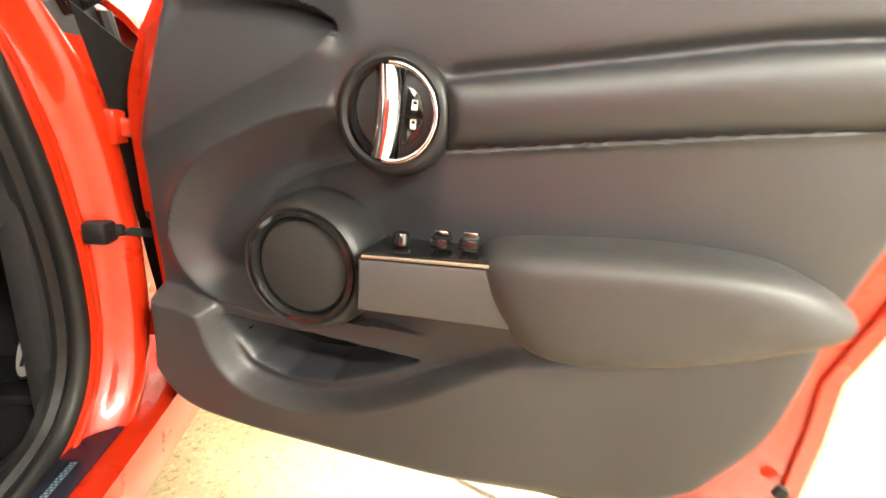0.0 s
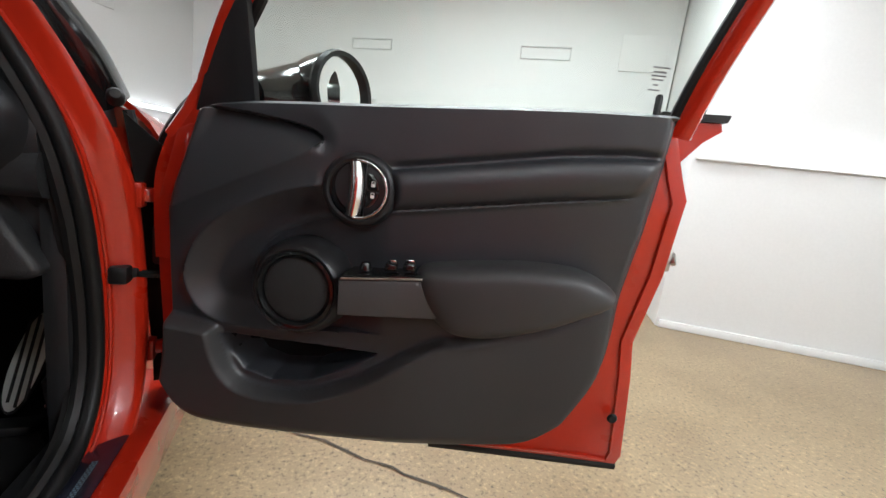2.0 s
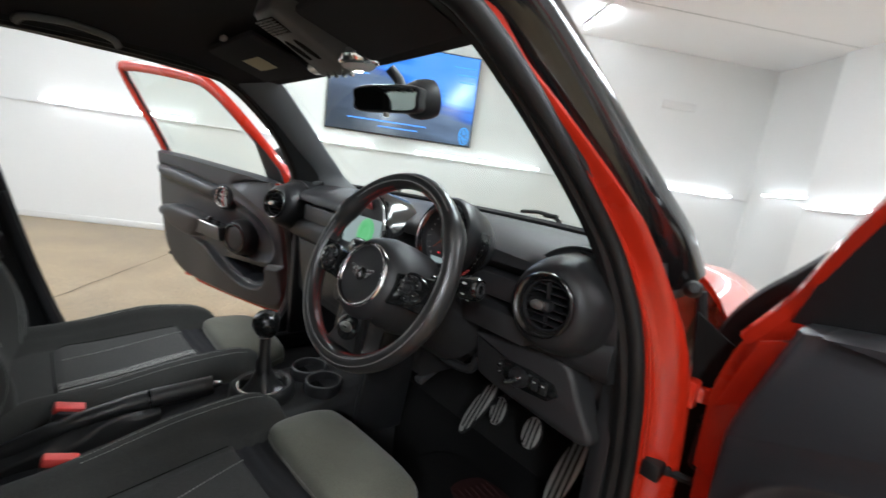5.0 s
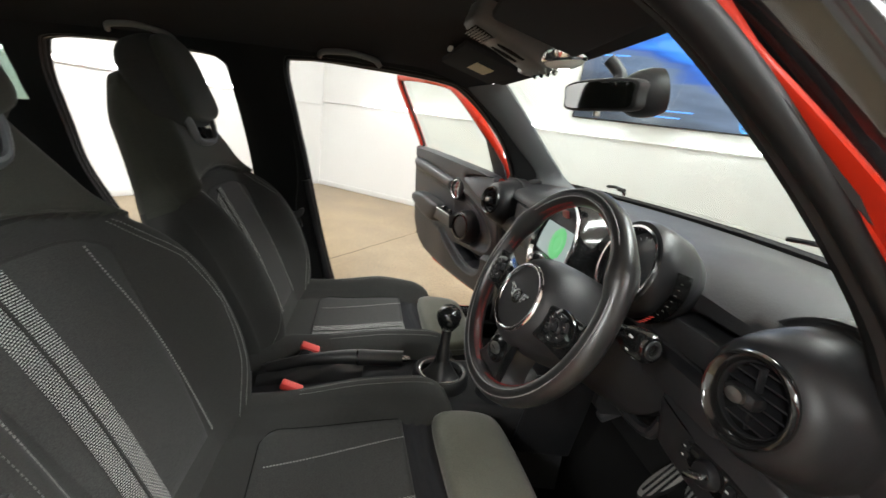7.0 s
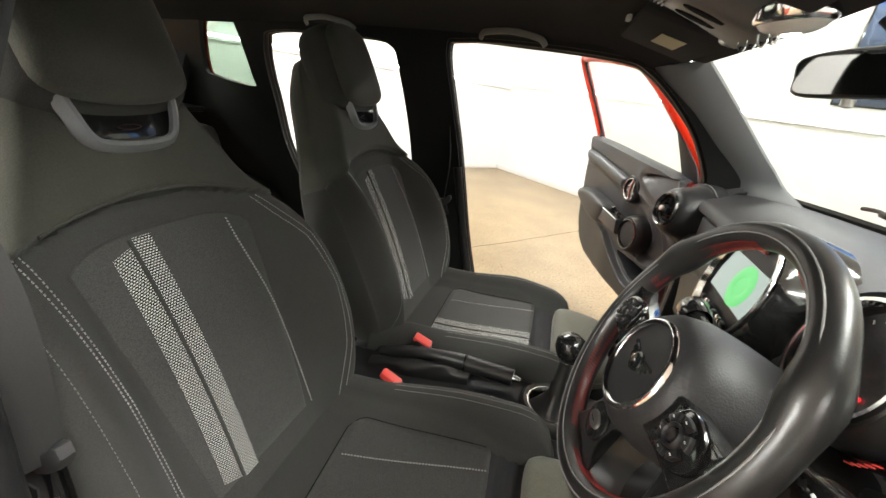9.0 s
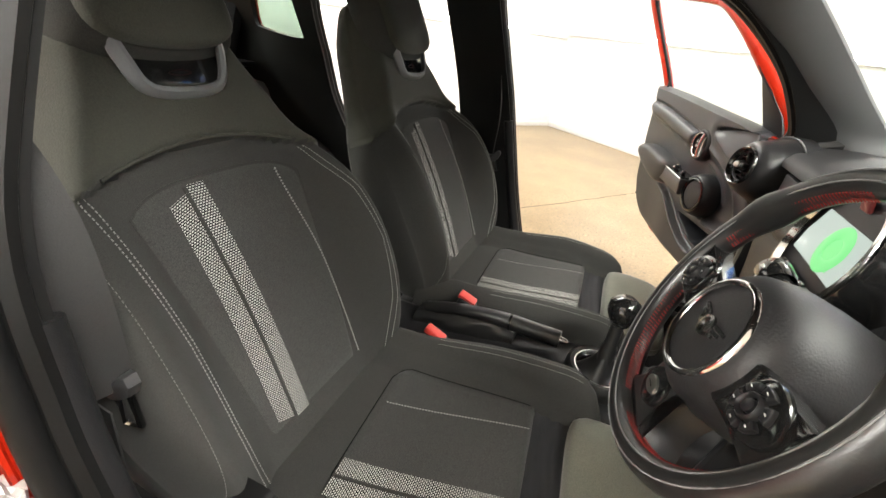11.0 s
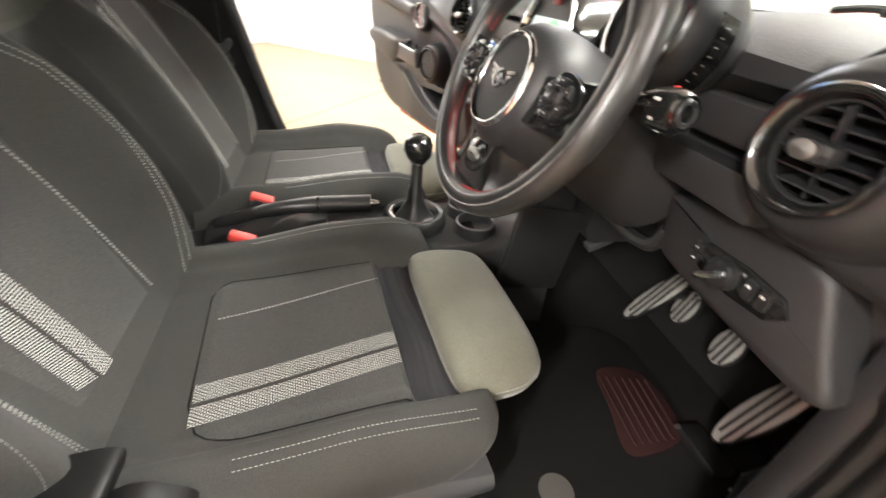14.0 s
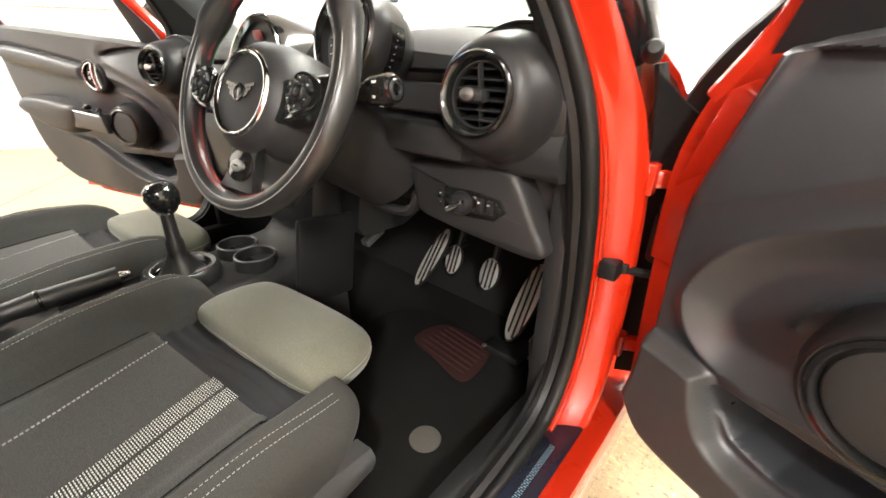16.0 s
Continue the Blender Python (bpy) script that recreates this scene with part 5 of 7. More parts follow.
    for a, b in ((0.035, 0.063), (0.070, 0.1005)):
        bm = sheet(lambda u, v: B(seat_back(a + (b - a) * u, 0.014 + v * (0.428 - 0.012 * u * (a > 0.06) - 0.012 * (a > 0.06)) + 0.02 * (1 - v) * (0.3 + 0.7 * u) * (a > 0.06), 0.0065)), 6, 50, uv=(b - a, 0.385))
        part("backrest_stripe", bm, STRIPE, seat_, "pale woven stripe")
    part("stripe_seam", tube([B(seat_back(0.0665, 0.02 + 0.42 * k / 30, 0.006)) for k in range(31)], 0.003, 5), CLOTH, seat_)
    part("backrest_stitching", dashes([B(seat_back(-0.126 + 0.021 * smooth(0.22, 0.44, 0.02 + 0.41 * k / 30), 0.02 + 0.41 * k / 30, 0.006)) for k in range(31)], 0.0013, lift=(0, .9, .4)), STITCH, seat_, "pale stitching")
    for sx in (1, -1):
        for off in (0.0, 0.011):
            pts = [B(seat_back(float(np.interp(h, [-0.05, 0.1, 0.24, 0.35, 0.46], [0.157, 0.166, 0.168, 0.182, 0.193])) + off if sx > 0 else -(off + float(np.interp(h, [-0.05, 0.1, 0.235, 0.35, 0.46], [0.172, 0.212, 0.229, 0.216, 0.172]))), h, 0.0015)) for h in np.linspace(-0.045, 0.455, 48)]
            part("bolster_stitching", dashes(pts, 0.0007, lift=(0, .9, .4)), STITCH, seat_, "pale double stitching")
    part("bolster_stitching", dashes([B(seat_back(0.235, h, 0.0012)) for h in np.linspace(-0.03, 0.37, 60)], 0.00045, lift=(0.5, .8, .4)), surface("grey thread", (0.16, 0.16, 0.15), rough=0.8, bump=0), seat_, "grey stitching")
    # shoulder fold
    pts = [B(seat_back(x, 0.503 - 1.1 * x * x, -0.0012)) for x in np.linspace(-0.165, 0.165, 60)]
    part("shoulder_seam", tube(pts, 0.0034, 6), OLIVE, seat_)
    # opening under the head restraint
    hb = lambda x, h, o: B(V((x, -0.905 - 0.43 * h + 0.9 * o, 0.43 + 0.9 * h + 0.43 * o)))
    pts = spline([hb(-0.080, 0.652, 0.026), hb(-0.074, 0.615, 0.026), hb(-0.056, 0.576, 0.020), hb(0, 0.567, 0.020), hb(0.058, 0.576, 0.020), hb(0.077, 0.615, 0.026), hb(0.083, 0.652, 0.026)], 5)
    part("neck_bezel", tube(pts, 0.0115, 8, flat=0.6), surface("satin grey bezel", (0.13, 0.135, 0.14), (0.17, 0.175, 0.18), rough=0.35, bump=0), seat_, "satin grey bezel under the head restraint")
    pl = [(-0.082, 0.66), (-0.078, 0.61), (-0.06, 0.580), (0.06, 0.580), (0.078, 0.61), (0.082, 0.66)]
    part("neck_plate", prism(pl, lambda a, b, o: hb(a * 0.94, b, o + 0.008), 0.008, 0.002), GLOSS, seat_, "gloss black plate")
    part("neck_badge", tube(spline([hb(-0.018, 0.597, 0.018), hb(0, 0.601, 0.018), hb(0.018, 0.597, 0.018), hb(0, 0.593, 0.018)], 4, closed=True), 0.0008, 5, True), MAROON, seat_, "small dark red badge outline")
    # head restraint
    head = [(p.x, p.y) for p in spline([V(q) for q in [(-0.143, 0.69, 0), (-0.133, 0.635, 0), (-0.06, 0.612, 0), (0.06, 0.612, 0), (0.136, 0.635, 0), (0.147, 0.69, 0), (0.143, 0.77, 0), (0.129, 0.830, 0), (0.080, 0.856, 0), (0.0, 0.866, 0), (-0.080, 0.856, 0), (-0.126, 0.830, 0), (-0.140, 0.77, 0)]], 4, closed=True)]
    hh = lambda a, b, o: hb(a * 0.87, b, o + 0.024)
    bm = pillow(head, hh, -0.045, 0.075, 9, 3.2)
    pillow(head, lambda a, b, o: hh(a, b, -0.088 - o), -0.045, 0.070, 9, 2.2, bm=bm)
    part("head_restraint", bm, CLOTH, seat_, "thick charcoal cloth head restraint", 70)
    pad2 = [(a * 0.85, 0.75 + (b - 0.75) * 0.90) for a, b in head]
    part("head_pad", pillow(pad2, lambda a, b, o: hh(a, b, o), 0.012, 0.028, 8, 3.5), OLIVE, seat_, "dark olive suede head pad", 70)
    # plinth and rails
    bm = bmesh.new()
    for x in (-0.19, 0.19):
        rbox(T((x, -0.68, 0.235)), (0.05, 0.60, 0.03), 0.006, turn(0, 0, yaw), bm)
    part("seat_rail", bm, STEEL, seat_, "steel seat rails")
    rings = []
    for y in np.linspace(-1.0, -0.40, 14):
        z0, z1 = 0.26, 0.335 + 0.035 * smooth(-0.75, -0.98, y) - 0.02 * smooth(-0.5, -0.4, y)
        rings.append([T((0.225, y, z0)), T((0.258, y, z0 + 0.006)), T((0.266, y, z0 + 0.03)), T((0.266, y, z1 - 0.012)), T((0.257, y, z1)), T((0.225, y, z1))])
    part("seat_side_cover", loft(rings), GREY, seat_, "grey plastic seat side cover")
    if levers:
        pod = [(p.x, p.y) for p in spline([V((a, b, 0)) for a, b in POD], 4, closed=True)]
        bm = prism(pod, lambda a, b, h: V((0.552 + h + 0.02 * (a + 0.9), a, b)), 0.062, 0.014)
        part("recliner_cover", bm, RUBBER, seat_, "black seat base cover by the recliner", 50)
        grip = [(p.x, p.y) for p in spline([V((a, b, 0)) for a, b in LEVER], 4, closed=True)]
        part("height_lever", prism(grip, lambda a, b, h: V((0.588 + h, a, b)), 0.032, 0.007), RUBBER, seat_, "black height lever", 50)
        part("lever_mark", rbox((0.6215, sum(q[0] for q in grip) / len(grip), sum(q[1] for q in grip) / len(grip) + 0.006), (0.001, 0.012, 0.006), 0.0003), MARK, seat_)
        bm = rbox(T((0.20, -0.43, 0.255)), (0.06, 0.03, 0.012), 0.003, turn(0, 0, yaw))
        for k in range(5):
            rbox(T((0.172 + k * 0.014, -0.415, 0.262)), (0.006, 0.028, 0.008), 0.002, turn(0, 0, yaw), bm)
        part("rail_catch", bm, STEEL, seat_, "bright toothed seat rail catch")
    return seat_


seat(0.352, 6, 1, True)
seat(-0.352, 3, 1, False)


def buckle(x, y, z, lean):
    e = part("belt_buckle", rbox((x, y, z - 0.045), (0.032, 0.05, 0.10), 0.007, turn(-20, lean, 0)), TRIM, car, "black seat belt buckle")
    part("release_button", rbox((x, y + 0.012, z + 0.003), (0.026, 0.05, 0.016), 0.004, turn(-20, lean, 0)), BUCKLE, e, "red release button")
    part("buckle_stalk", tube([(x, y - 0.02, z - 0.09), (x, y - 0.06, z - 0.16)], 0.014, 8, flat=0.5), TRIM, e)


buckle(0.098, -0.80, 0.458, -6)
buckle(-0.080, -0.79, 0.455, 6)

# belt tongue and webbing by the centre pillar
for s in (1, -1):
    yy = -0.950
    run = spline([(0.638, -0.942, 0.69), (0.636, -0.940, 0.75), (0.636, -0.938, 0.82), (0.637, -0.944, 0.89), (0.644, -0.957, 0.95), (0.664, -0.975, 1.03)], 4)
    bm = sheet(lambda u, v: V((s * (run[round(v * (len(run) - 1))].x + 0.043 * (u - 0.5)), run[round(v * (len(run) - 1))].y - 0.010 * (u - 0.5), run[round(v * (len(run) - 1))].z)), 2, len(run) - 1)
    belt = part("seat_belt", thick(bm, (0, -0.002, 0)), WEB, car, "black seat belt webbing")
    bm = sheet(lambda u, v, s=s: V((s * (0.648 + 0.015 * v), yy + 0.045 * (u - 0.5) - 0.03 * v, 0.68 - 0.42 * v)), 1, 4)
    part("lower_webbing", thick(bm, (s * 0.002, 0, 0)), WEB, belt)
    grip = [(-0.034, 0.010), (-0.030, -0.012), (-0.008, -0.022), (0.010, -0.014), (0.030, 0.002), (0.040, 0.022), (0.036, 0.034), (0.026, 0.032), (0.012, 0.016), (-0.010, 0.014)]
    part("tongue_grip", prism(grip, lambda a, b, h, s=s: V((s * (0.622 + h), yy + a, 0.690 + b)), 0.014, 0.004), GREY, belt, "dark grey belt tongue grip")
    bm = tube([(s * 0.628, yy - 0.006, 0.676), (s * 0.628, yy + 0.022, 0.690), (s * 0.632, yy + 0.036, 0.652), (s * 0.632, yy + 0.006, 0.638)], 0.0045, 6, True)
    part("tongue", bm, CHROME, belt, "steel belt tongue")

# rear bench
bm = rbox((0, -1.60, 0.40), (1.16, 0.5, 0.16), 0.05)
bench = part("rear_bench", bm, CLOTH, car, "charcoal cloth rear bench")
part("bench_back", rbox((0, -1.93, 0.61), (1.14, 0.14, 0.42), 0.05, turn(18, 0, 0)), CLOTH, bench)
for x in (-0.3, 0.3):
    part("rear_head_restraint", rbox((x, -2.00, 0.895), (0.25, 0.08, 0.15), 0.035, turn(12, 0, 0)), CLOTH, bench, "charcoal cloth head restraint")
part("parcel_shelf", rbox((0, -2.18, 0.86), (1.2, 0.3, 0.02), 0.006), TRIM, car, "black parcel shelf")

# ---- steering wheel ----
WC, TILT_W, YAW_W = V((0.3515, -0.3623, 0.8481)), radians(23.1), radians(4.9)
WX = V((math.cos(YAW_W), math.sin(YAW_W), 0))
WN = V((math.sin(YAW_W) * math.cos(TILT_W), -math.cos(YAW_W) * math.cos(TILT_W), math.sin(TILT_W)))
WU = WN.cross(WX)


def W(a, b, h=0.0):
    """Wheel plane: a to the right, b up, h towards the driver."""
    return WC + WX * a + WU * b + WN * h


rim_r = 0.1713
rings = []
for k in range(72):
    q = 2 * math.pi * k / 72
    bulge = 1 + 0.30 * math.exp(-((math.sin(q) - 0.52) / 0.13) ** 2) + 0.06 * math.exp(-((math.sin(q) + 0.2) / 0.3) ** 2)
    c = W(rim_r * math.cos(q), rim_r * math.sin(q))
    o = WX * math.cos(q) + WU * math.sin(q)
    rings.append([c + o * (0.0150 * bulge * math.cos(p)) + WN * (0.0176 * bulge * math.sin(p)) for p in [2 * math.pi * j / 16 for j in range(16)]])
wheel = part("steering_wheel", loft(rings, wrap=True), LEATHER, car, "black leather three-spoke steering wheel with red stitching")
for q0, q1 in ((12, 75), (105, 168), (184, 262), (278, 356)):
    bm = bmesh.new()
    for k in range(46):
        q = radians(q0 + (q1 - q0) * k / 45)
        o = WX * math.cos(q) + WU * math.sin(q)
        t = WU * math.cos(q) - WX * math.sin(q)
        c = W(rim_r * math.cos(q), rim_r * math.sin(q))
        p = c - o * 0.0152
        tube([p - WN * 0.006 + t * 0.0016, p + o * 0.0015 + WN * 0.0085 - t * 0.0020], 0.0007, 4, bm=bm)
    tagged(part("rim_stitching", bm, REDSTITCH, wheel, "red cross stitching"), kind="stuff")
# Worn seam lines, their grey lightened to paint the highlight along them.
for sg in (1, -1):
    pts = [W((rim_r + sg * 0.006) * math.cos(2 * math.pi * k / 60), (rim_r + sg * 0.006) * math.sin(2 * math.pi * k / 60), 0.0164) for k in range(60)]
    part("rim_seam", tube(pts, 0.0009, 4, True), surface("grey seam with highlight", (0.2, 0.2, 0.2), rough=0.5, bump=0), wheel)
# hub
HC = W(0, -0.0214, -0.0155)
part("airbag_cover", lathe([(0.088, -0.085), (0.089, -0.04), (0.087, -0.005), (0.079, 0.020), (0.068, 0.033), (0.061, 0.036)], HC, WN, 40, 0.95, up=WU), DASHM, wheel, "domed black airbag cover", 60)
part("hub_ring", lathe([(0.061, 0.035), (0.060, 0.040), (0.056, 0.041), (0.053, 0.037)], HC, WN, 48, 0.97, up=WU), CHROME, wheel, "chrome hub ring", 70)
part("hub_face", lathe([(0.056, 0.035), (0.04, 0.037), (0.0, 0.038)], HC, WN, 40, 0.97, up=WU), DASHM, wheel, "black hub face")
bm = bmesh.new()
for sg in (1, -1):
    for k in range(3):
        prism([(sg * (0.012 + 0.001 * k), 0.006 - k * 0.006), (sg * (0.034 - 0.006 * k), 0.010 - k * 0.006), (sg * (0.032 - 0.006 * k), 0.0135 - k * 0.006), (sg * 0.012, 0.0105 - k * 0.006)], lambda a, b, h: W(a, b - 0.0214, 0.022 + h), 0.0022, 0, bm)
lathe([(0.012, 0.0375), (0.012, 0.041), (0.009, 0.0415), (0.0085, 0.039), (0.0, 0.0395)], HC, WN, 24, bm=bm)
part("winged_emblem", bm, surface("dark chrome", (0.22, 0.22, 0.22), (0.3, 0.3, 0.3), rough=0.25, metal=1.0, bump=0), wheel, "chrome winged emblem")
# spokes
def spoke(pl, name="spoke", mat=TRIM):
    part(name, prism(pl, lambda a, b, h: W(a, b, -0.018 + h), 0.028, 0.006), mat, wheel, "black spoke")


for sg in (1, -1):
    spoke([(sg * 0.06, 0.004), (sg * 0.11, 0.009), (sg * 0.150, 0.016), (sg * 0.163, 0.022), (sg * 0.165, -0.012), (sg * 0.160, -0.044), (sg * 0.11, -0.046), (sg * 0.06, -0.052)], mat=GLOSS)
    c = W(sg * 0.118, -0.013, 0.008)
    cw = lambda a, b, h, c=c: c + WX * a + WU * b + WN * h
    pod = [(0.031 * math.cos(q) + sg * 0.005 * math.cos(2 * q), 0.027 * math.sin(q)) for q in [2 * math.pi * k / 28 for k in range(28)]]
    part("button_pod", prism(pod, lambda a, b, h: cw(a, b, h), 0.008, 0.003), GLOSS, wheel, "gloss black button pod")
    part("button_ring", lathe([(0.0125, 0.008), (0.0120, 0.014), (0.0105, 0.0155), (0.0085, 0.014), (0.0080, 0.010)], c, WN, 26, up=WU), TRIM, wheel, "black ring button", 60)
    part("button_centre", lathe([(0.0065, 0.009), (0.0060, 0.0145), (0.0045, 0.0155), (0, 0.0158)], c, WN, 20, up=WU), TRIM, wheel)
    for q in (0, 60, 120, 180, 240, 300):
        q0 = radians(q + 30)
        lobe = [((r := 0.0145 if k < 6 else 0.0225) * math.cos(q0 + t), r * 0.92 * math.sin(q0 + t)) for k, t in enumerate([radians(-22 + 8.8 * i) for i in range(6)] + [radians(20 - 8 * i) for i in range(6)])]
        part("button_lobe", prism(lobe, lambda a, b, h: cw(a, b, 0.007 + h), 0.006, 0.0016), TRIM, wheel, "black satin push button")
        part("button_mark", rbox(cw(0.0185 * math.cos(q0), 0.017 * math.sin(q0), 0.0133), (0.003, 0.0009, 0.0013), 0.0003, turn(26, 0, 0)), MARK, wheel)
# lower spoke: a deep leather leg with a gloss oval and its badge
leg = curve2([(-0.060, -0.158), (-0.043, -0.138), (-0.037, -0.108), (-0.044, -0.062)], 4) + curve2([(0.044, -0.062), (0.037, -0.108), (0.043, -0.138), (0.060, -0.158)], 4)
part("spoke", prism(leg, lambda a, b, h: W(a, b, -0.050 + h), 0.050, 0.008), LEATHER, wheel, "black leather lower spoke", 60)
part("badge_pod", prism([(0.029 * math.cos(q), -0.116 + 0.023 * math.sin(q)) for q in [2 * math.pi * k / 28 for k in range(28)]], lambda a, b, h: W(a, b, -0.002 + h), 0.006, 0.003), GLOSS, wheel, "gloss black oval")
part("spoke_badge", lathe([(0.016, 0), (0.015, 0.003), (0.0125, 0.0035), (0, 0.0035)], W(0, -0.117, 0.004), WN, 24, 0.55, up=WU), STEEL, wheel, "small oval silver badge")
part("badge_mark", rbox(W(0, -0.117, 0.0082), (0.012, 0.0008, 0.003), 0.0003, turn(23, 0, 5)), RUBBER, wheel)
# column cowl, stalks
part("column_cowl", tube([W(0, -0.01, -0.03), W(0, -0.02, -0.10), W(0, -0.04, -0.20), W(0, -0.05, -0.30)], [0.062, 0.070, 0.078, 0.085], 18, flat=0.85), DASHM, car, "black steering column cowl")
for sg in (1, -1):
    c = W(sg * 0.06, 0.015, -0.075)
    e_ = W(sg * 0.162, 0.028, -0.075)
    st = part("column_stalk", tube([c, c.lerp(e_, 0.6), e_], [0.011, 0.013, 0.016], 12), GLOSS, car, "black column stalk")
    d_ = (e_ - c).normalized()
    part("stalk_end", lathe([(0.019, -0.022), (0.021, -0.01), (0.021, 0.012), (0.017, 0.018), (0.0, 0.019)], e_, d_, 20), GLOSS, st, "black stalk end")
    part("stalk_ring", lathe([(0.0135, 0.0185), (0.012, 0.0205), (0.009, 0.0205), (0.008, 0.0185)], e_, d_, 18), TRIM, st)
    for k in range(4):
        q = radians(60 + 50 * k)
        part("stalk_mark", rbox(e_ + V((-sg * 0.002, -0.0213 * math.sin(q), 0.0213 * math.cos(q))), (0.008, 0.003, 0.001), 0.0003, turn(math.degrees(q), 0, 0)), MARK, st)
# instruments
GC, GA = V((0.366, -0.215, 0.908)), V((0, -0.96, 0.28))
cl = part("instrument_pod", lathe([(0.0, -0.10), (0.035, -0.098), (0.060, -0.085), (0.074, -0.055), (0.079, -0.02), (0.079, 0.004), (0.074, 0.014), (0.067, 0.012), (0.062, -0.012)], GC, GA, 40), TRIM, car, "round black instrument pod on the column", 60)
part("gauge_ring", lathe([(0.068, 0.010), (0.067, 0.017), (0.063, 0.017), (0.061, 0.008)], GC, GA, 44), CHROME, cl, "chrome gauge ring", 70)
# The face colour is lifted to grey to carry bright reflections.
part("gauge_face", lathe([(0.063, -0.008), (0.0, -0.010)], GC, GA, 40), surface("gauge face greyed for reflections", (0.05, 0.05, 0.052), (0.075, 0.075, 0.078), rough=0.12, coat=0.6, bump=0), cl, "glossy gauge face greyed for its reflections")
gx, gy, _ = basis(GA)
for k in range(21):
    q = radians(-50 + 14 * k)
    o = gx * math.cos(q) + gy * math.sin(q)
    part("gauge_tick", tube([GC + o * 0.050 + GA * -0.006, GC + o * 0.0545 + GA * -0.006], 0.0005, 4), MARK, cl)
part("gauge_needle", tube([GC + GA * -0.004, GC + (gx * -0.7 + gy * -0.7) * 0.040 + GA * -0.004], [0.0014, 0.0005], 5), glow("orange needle", (0.7, 0.14, 0.03), 0.08), cl, "orange needle")
for a, b in ((0.012, -0.03), (0.022, -0.022), (-0.01, -0.036)):
    part("warning_lamp", lathe([(0.0026, 0.001), (0, 0.0012)], GC + gx * a + gy * b + GA * -0.008, GA, 10), REDLAMP, cl, "red warning lamp")
part("gauge_panel", prism([(-0.03, -0.045), (0.03, -0.045), (0.024, -0.056), (-0.024, -0.056)], lambda a, b, h: GC + gx * a + gy * b + GA * (-0.008 + h), 0.001), PALE, cl, "pale lit strip")
GUP = GA.cross(V((1, 0, 0))).normalized()
def drum(q, r, h):
    q = radians(q)
    return GC + V((1, 0, 0)) * (r * math.cos(q)) + GUP * (r * math.sin(q)) + GA * h


for sg in (0, 180):
    to = lambda q, sg=sg: sg + q if sg == 0 else sg - q
    bm = sheet(lambda u, v: drum(to(-58 + 76 * u), 0.0825 + 0.006 * math.sin(math.pi * u), -0.010 - 0.026 * v), 20, 3)
    part("side_gauge", thick(bm, GA * -0.002), GLOSS, cl, "dark side gauge band")
    for k in range(7):
        part("side_gauge_bar", tube([drum(to(-28 + 6 * k), 0.0898, -0.016), drum(to(-28 + 6 * k), 0.0898, -0.019)], 0.0005, 4), STITCH, cl)
    for k in range(5):
        part("side_gauge_mark", tube([drum(to(-52 + 4 * k), 0.0876, -0.014), drum(to(-50 + 4 * k), 0.0880, -0.020)], 0.0009, 5), BUCKLE, cl)


# ---- dashboard ----
def dash_section(x):
    base = 0.10 + 0.155 * (1 - (x / 0.68) ** 2)
    hood = 0.012 * math.exp(-((x - 0.364) / 0.13) ** 2)
    low = 0.60 if x > 0.16 else 0.46
    return [(base + 0.03, 0.90), (base, 0.925), (0.03, 0.928 + hood), (-0.07, 0.916 + hood), (-0.115, 0.900 + hood), (-0.135, 0.885 + hood), (-0.136, 0.870), (-0.085, 0.862), (-0.080, 0.815), (-0.122, 0.798),
            (-0.135, 0.792), (-0.142, 0.775), (-0.140, 0.745), (-0.128, 0.728), (-0.085, 0.722), (-0.075, 0.69), (-0.06, low + 0.03), (-0.04, low), (0.10, low - 0.005), (0.30, 0.55)]


xs = np.linspace(-0.702, 0.702, 65)
sec = [dash_section(float(x)) for x in xs]
nn_ = len(sec[0])
bm = bmesh.new()
vs = [[bm.verts.new((float(x), y, z)) for y, z in s_] for x, s_ in zip(xs, sec)]
for i in range(len(xs) - 1):
    for j in range(nn_ - 1):
        bm.faces.new((vs[i][j], vs[i + 1][j], vs[i + 1][j + 1], vs[i][j + 1]))
for e_ in (0, -1):
    bm.faces.new(vs[e_])
part("dashboard", bm, DASHM, car, "black grained dashboard", 50)


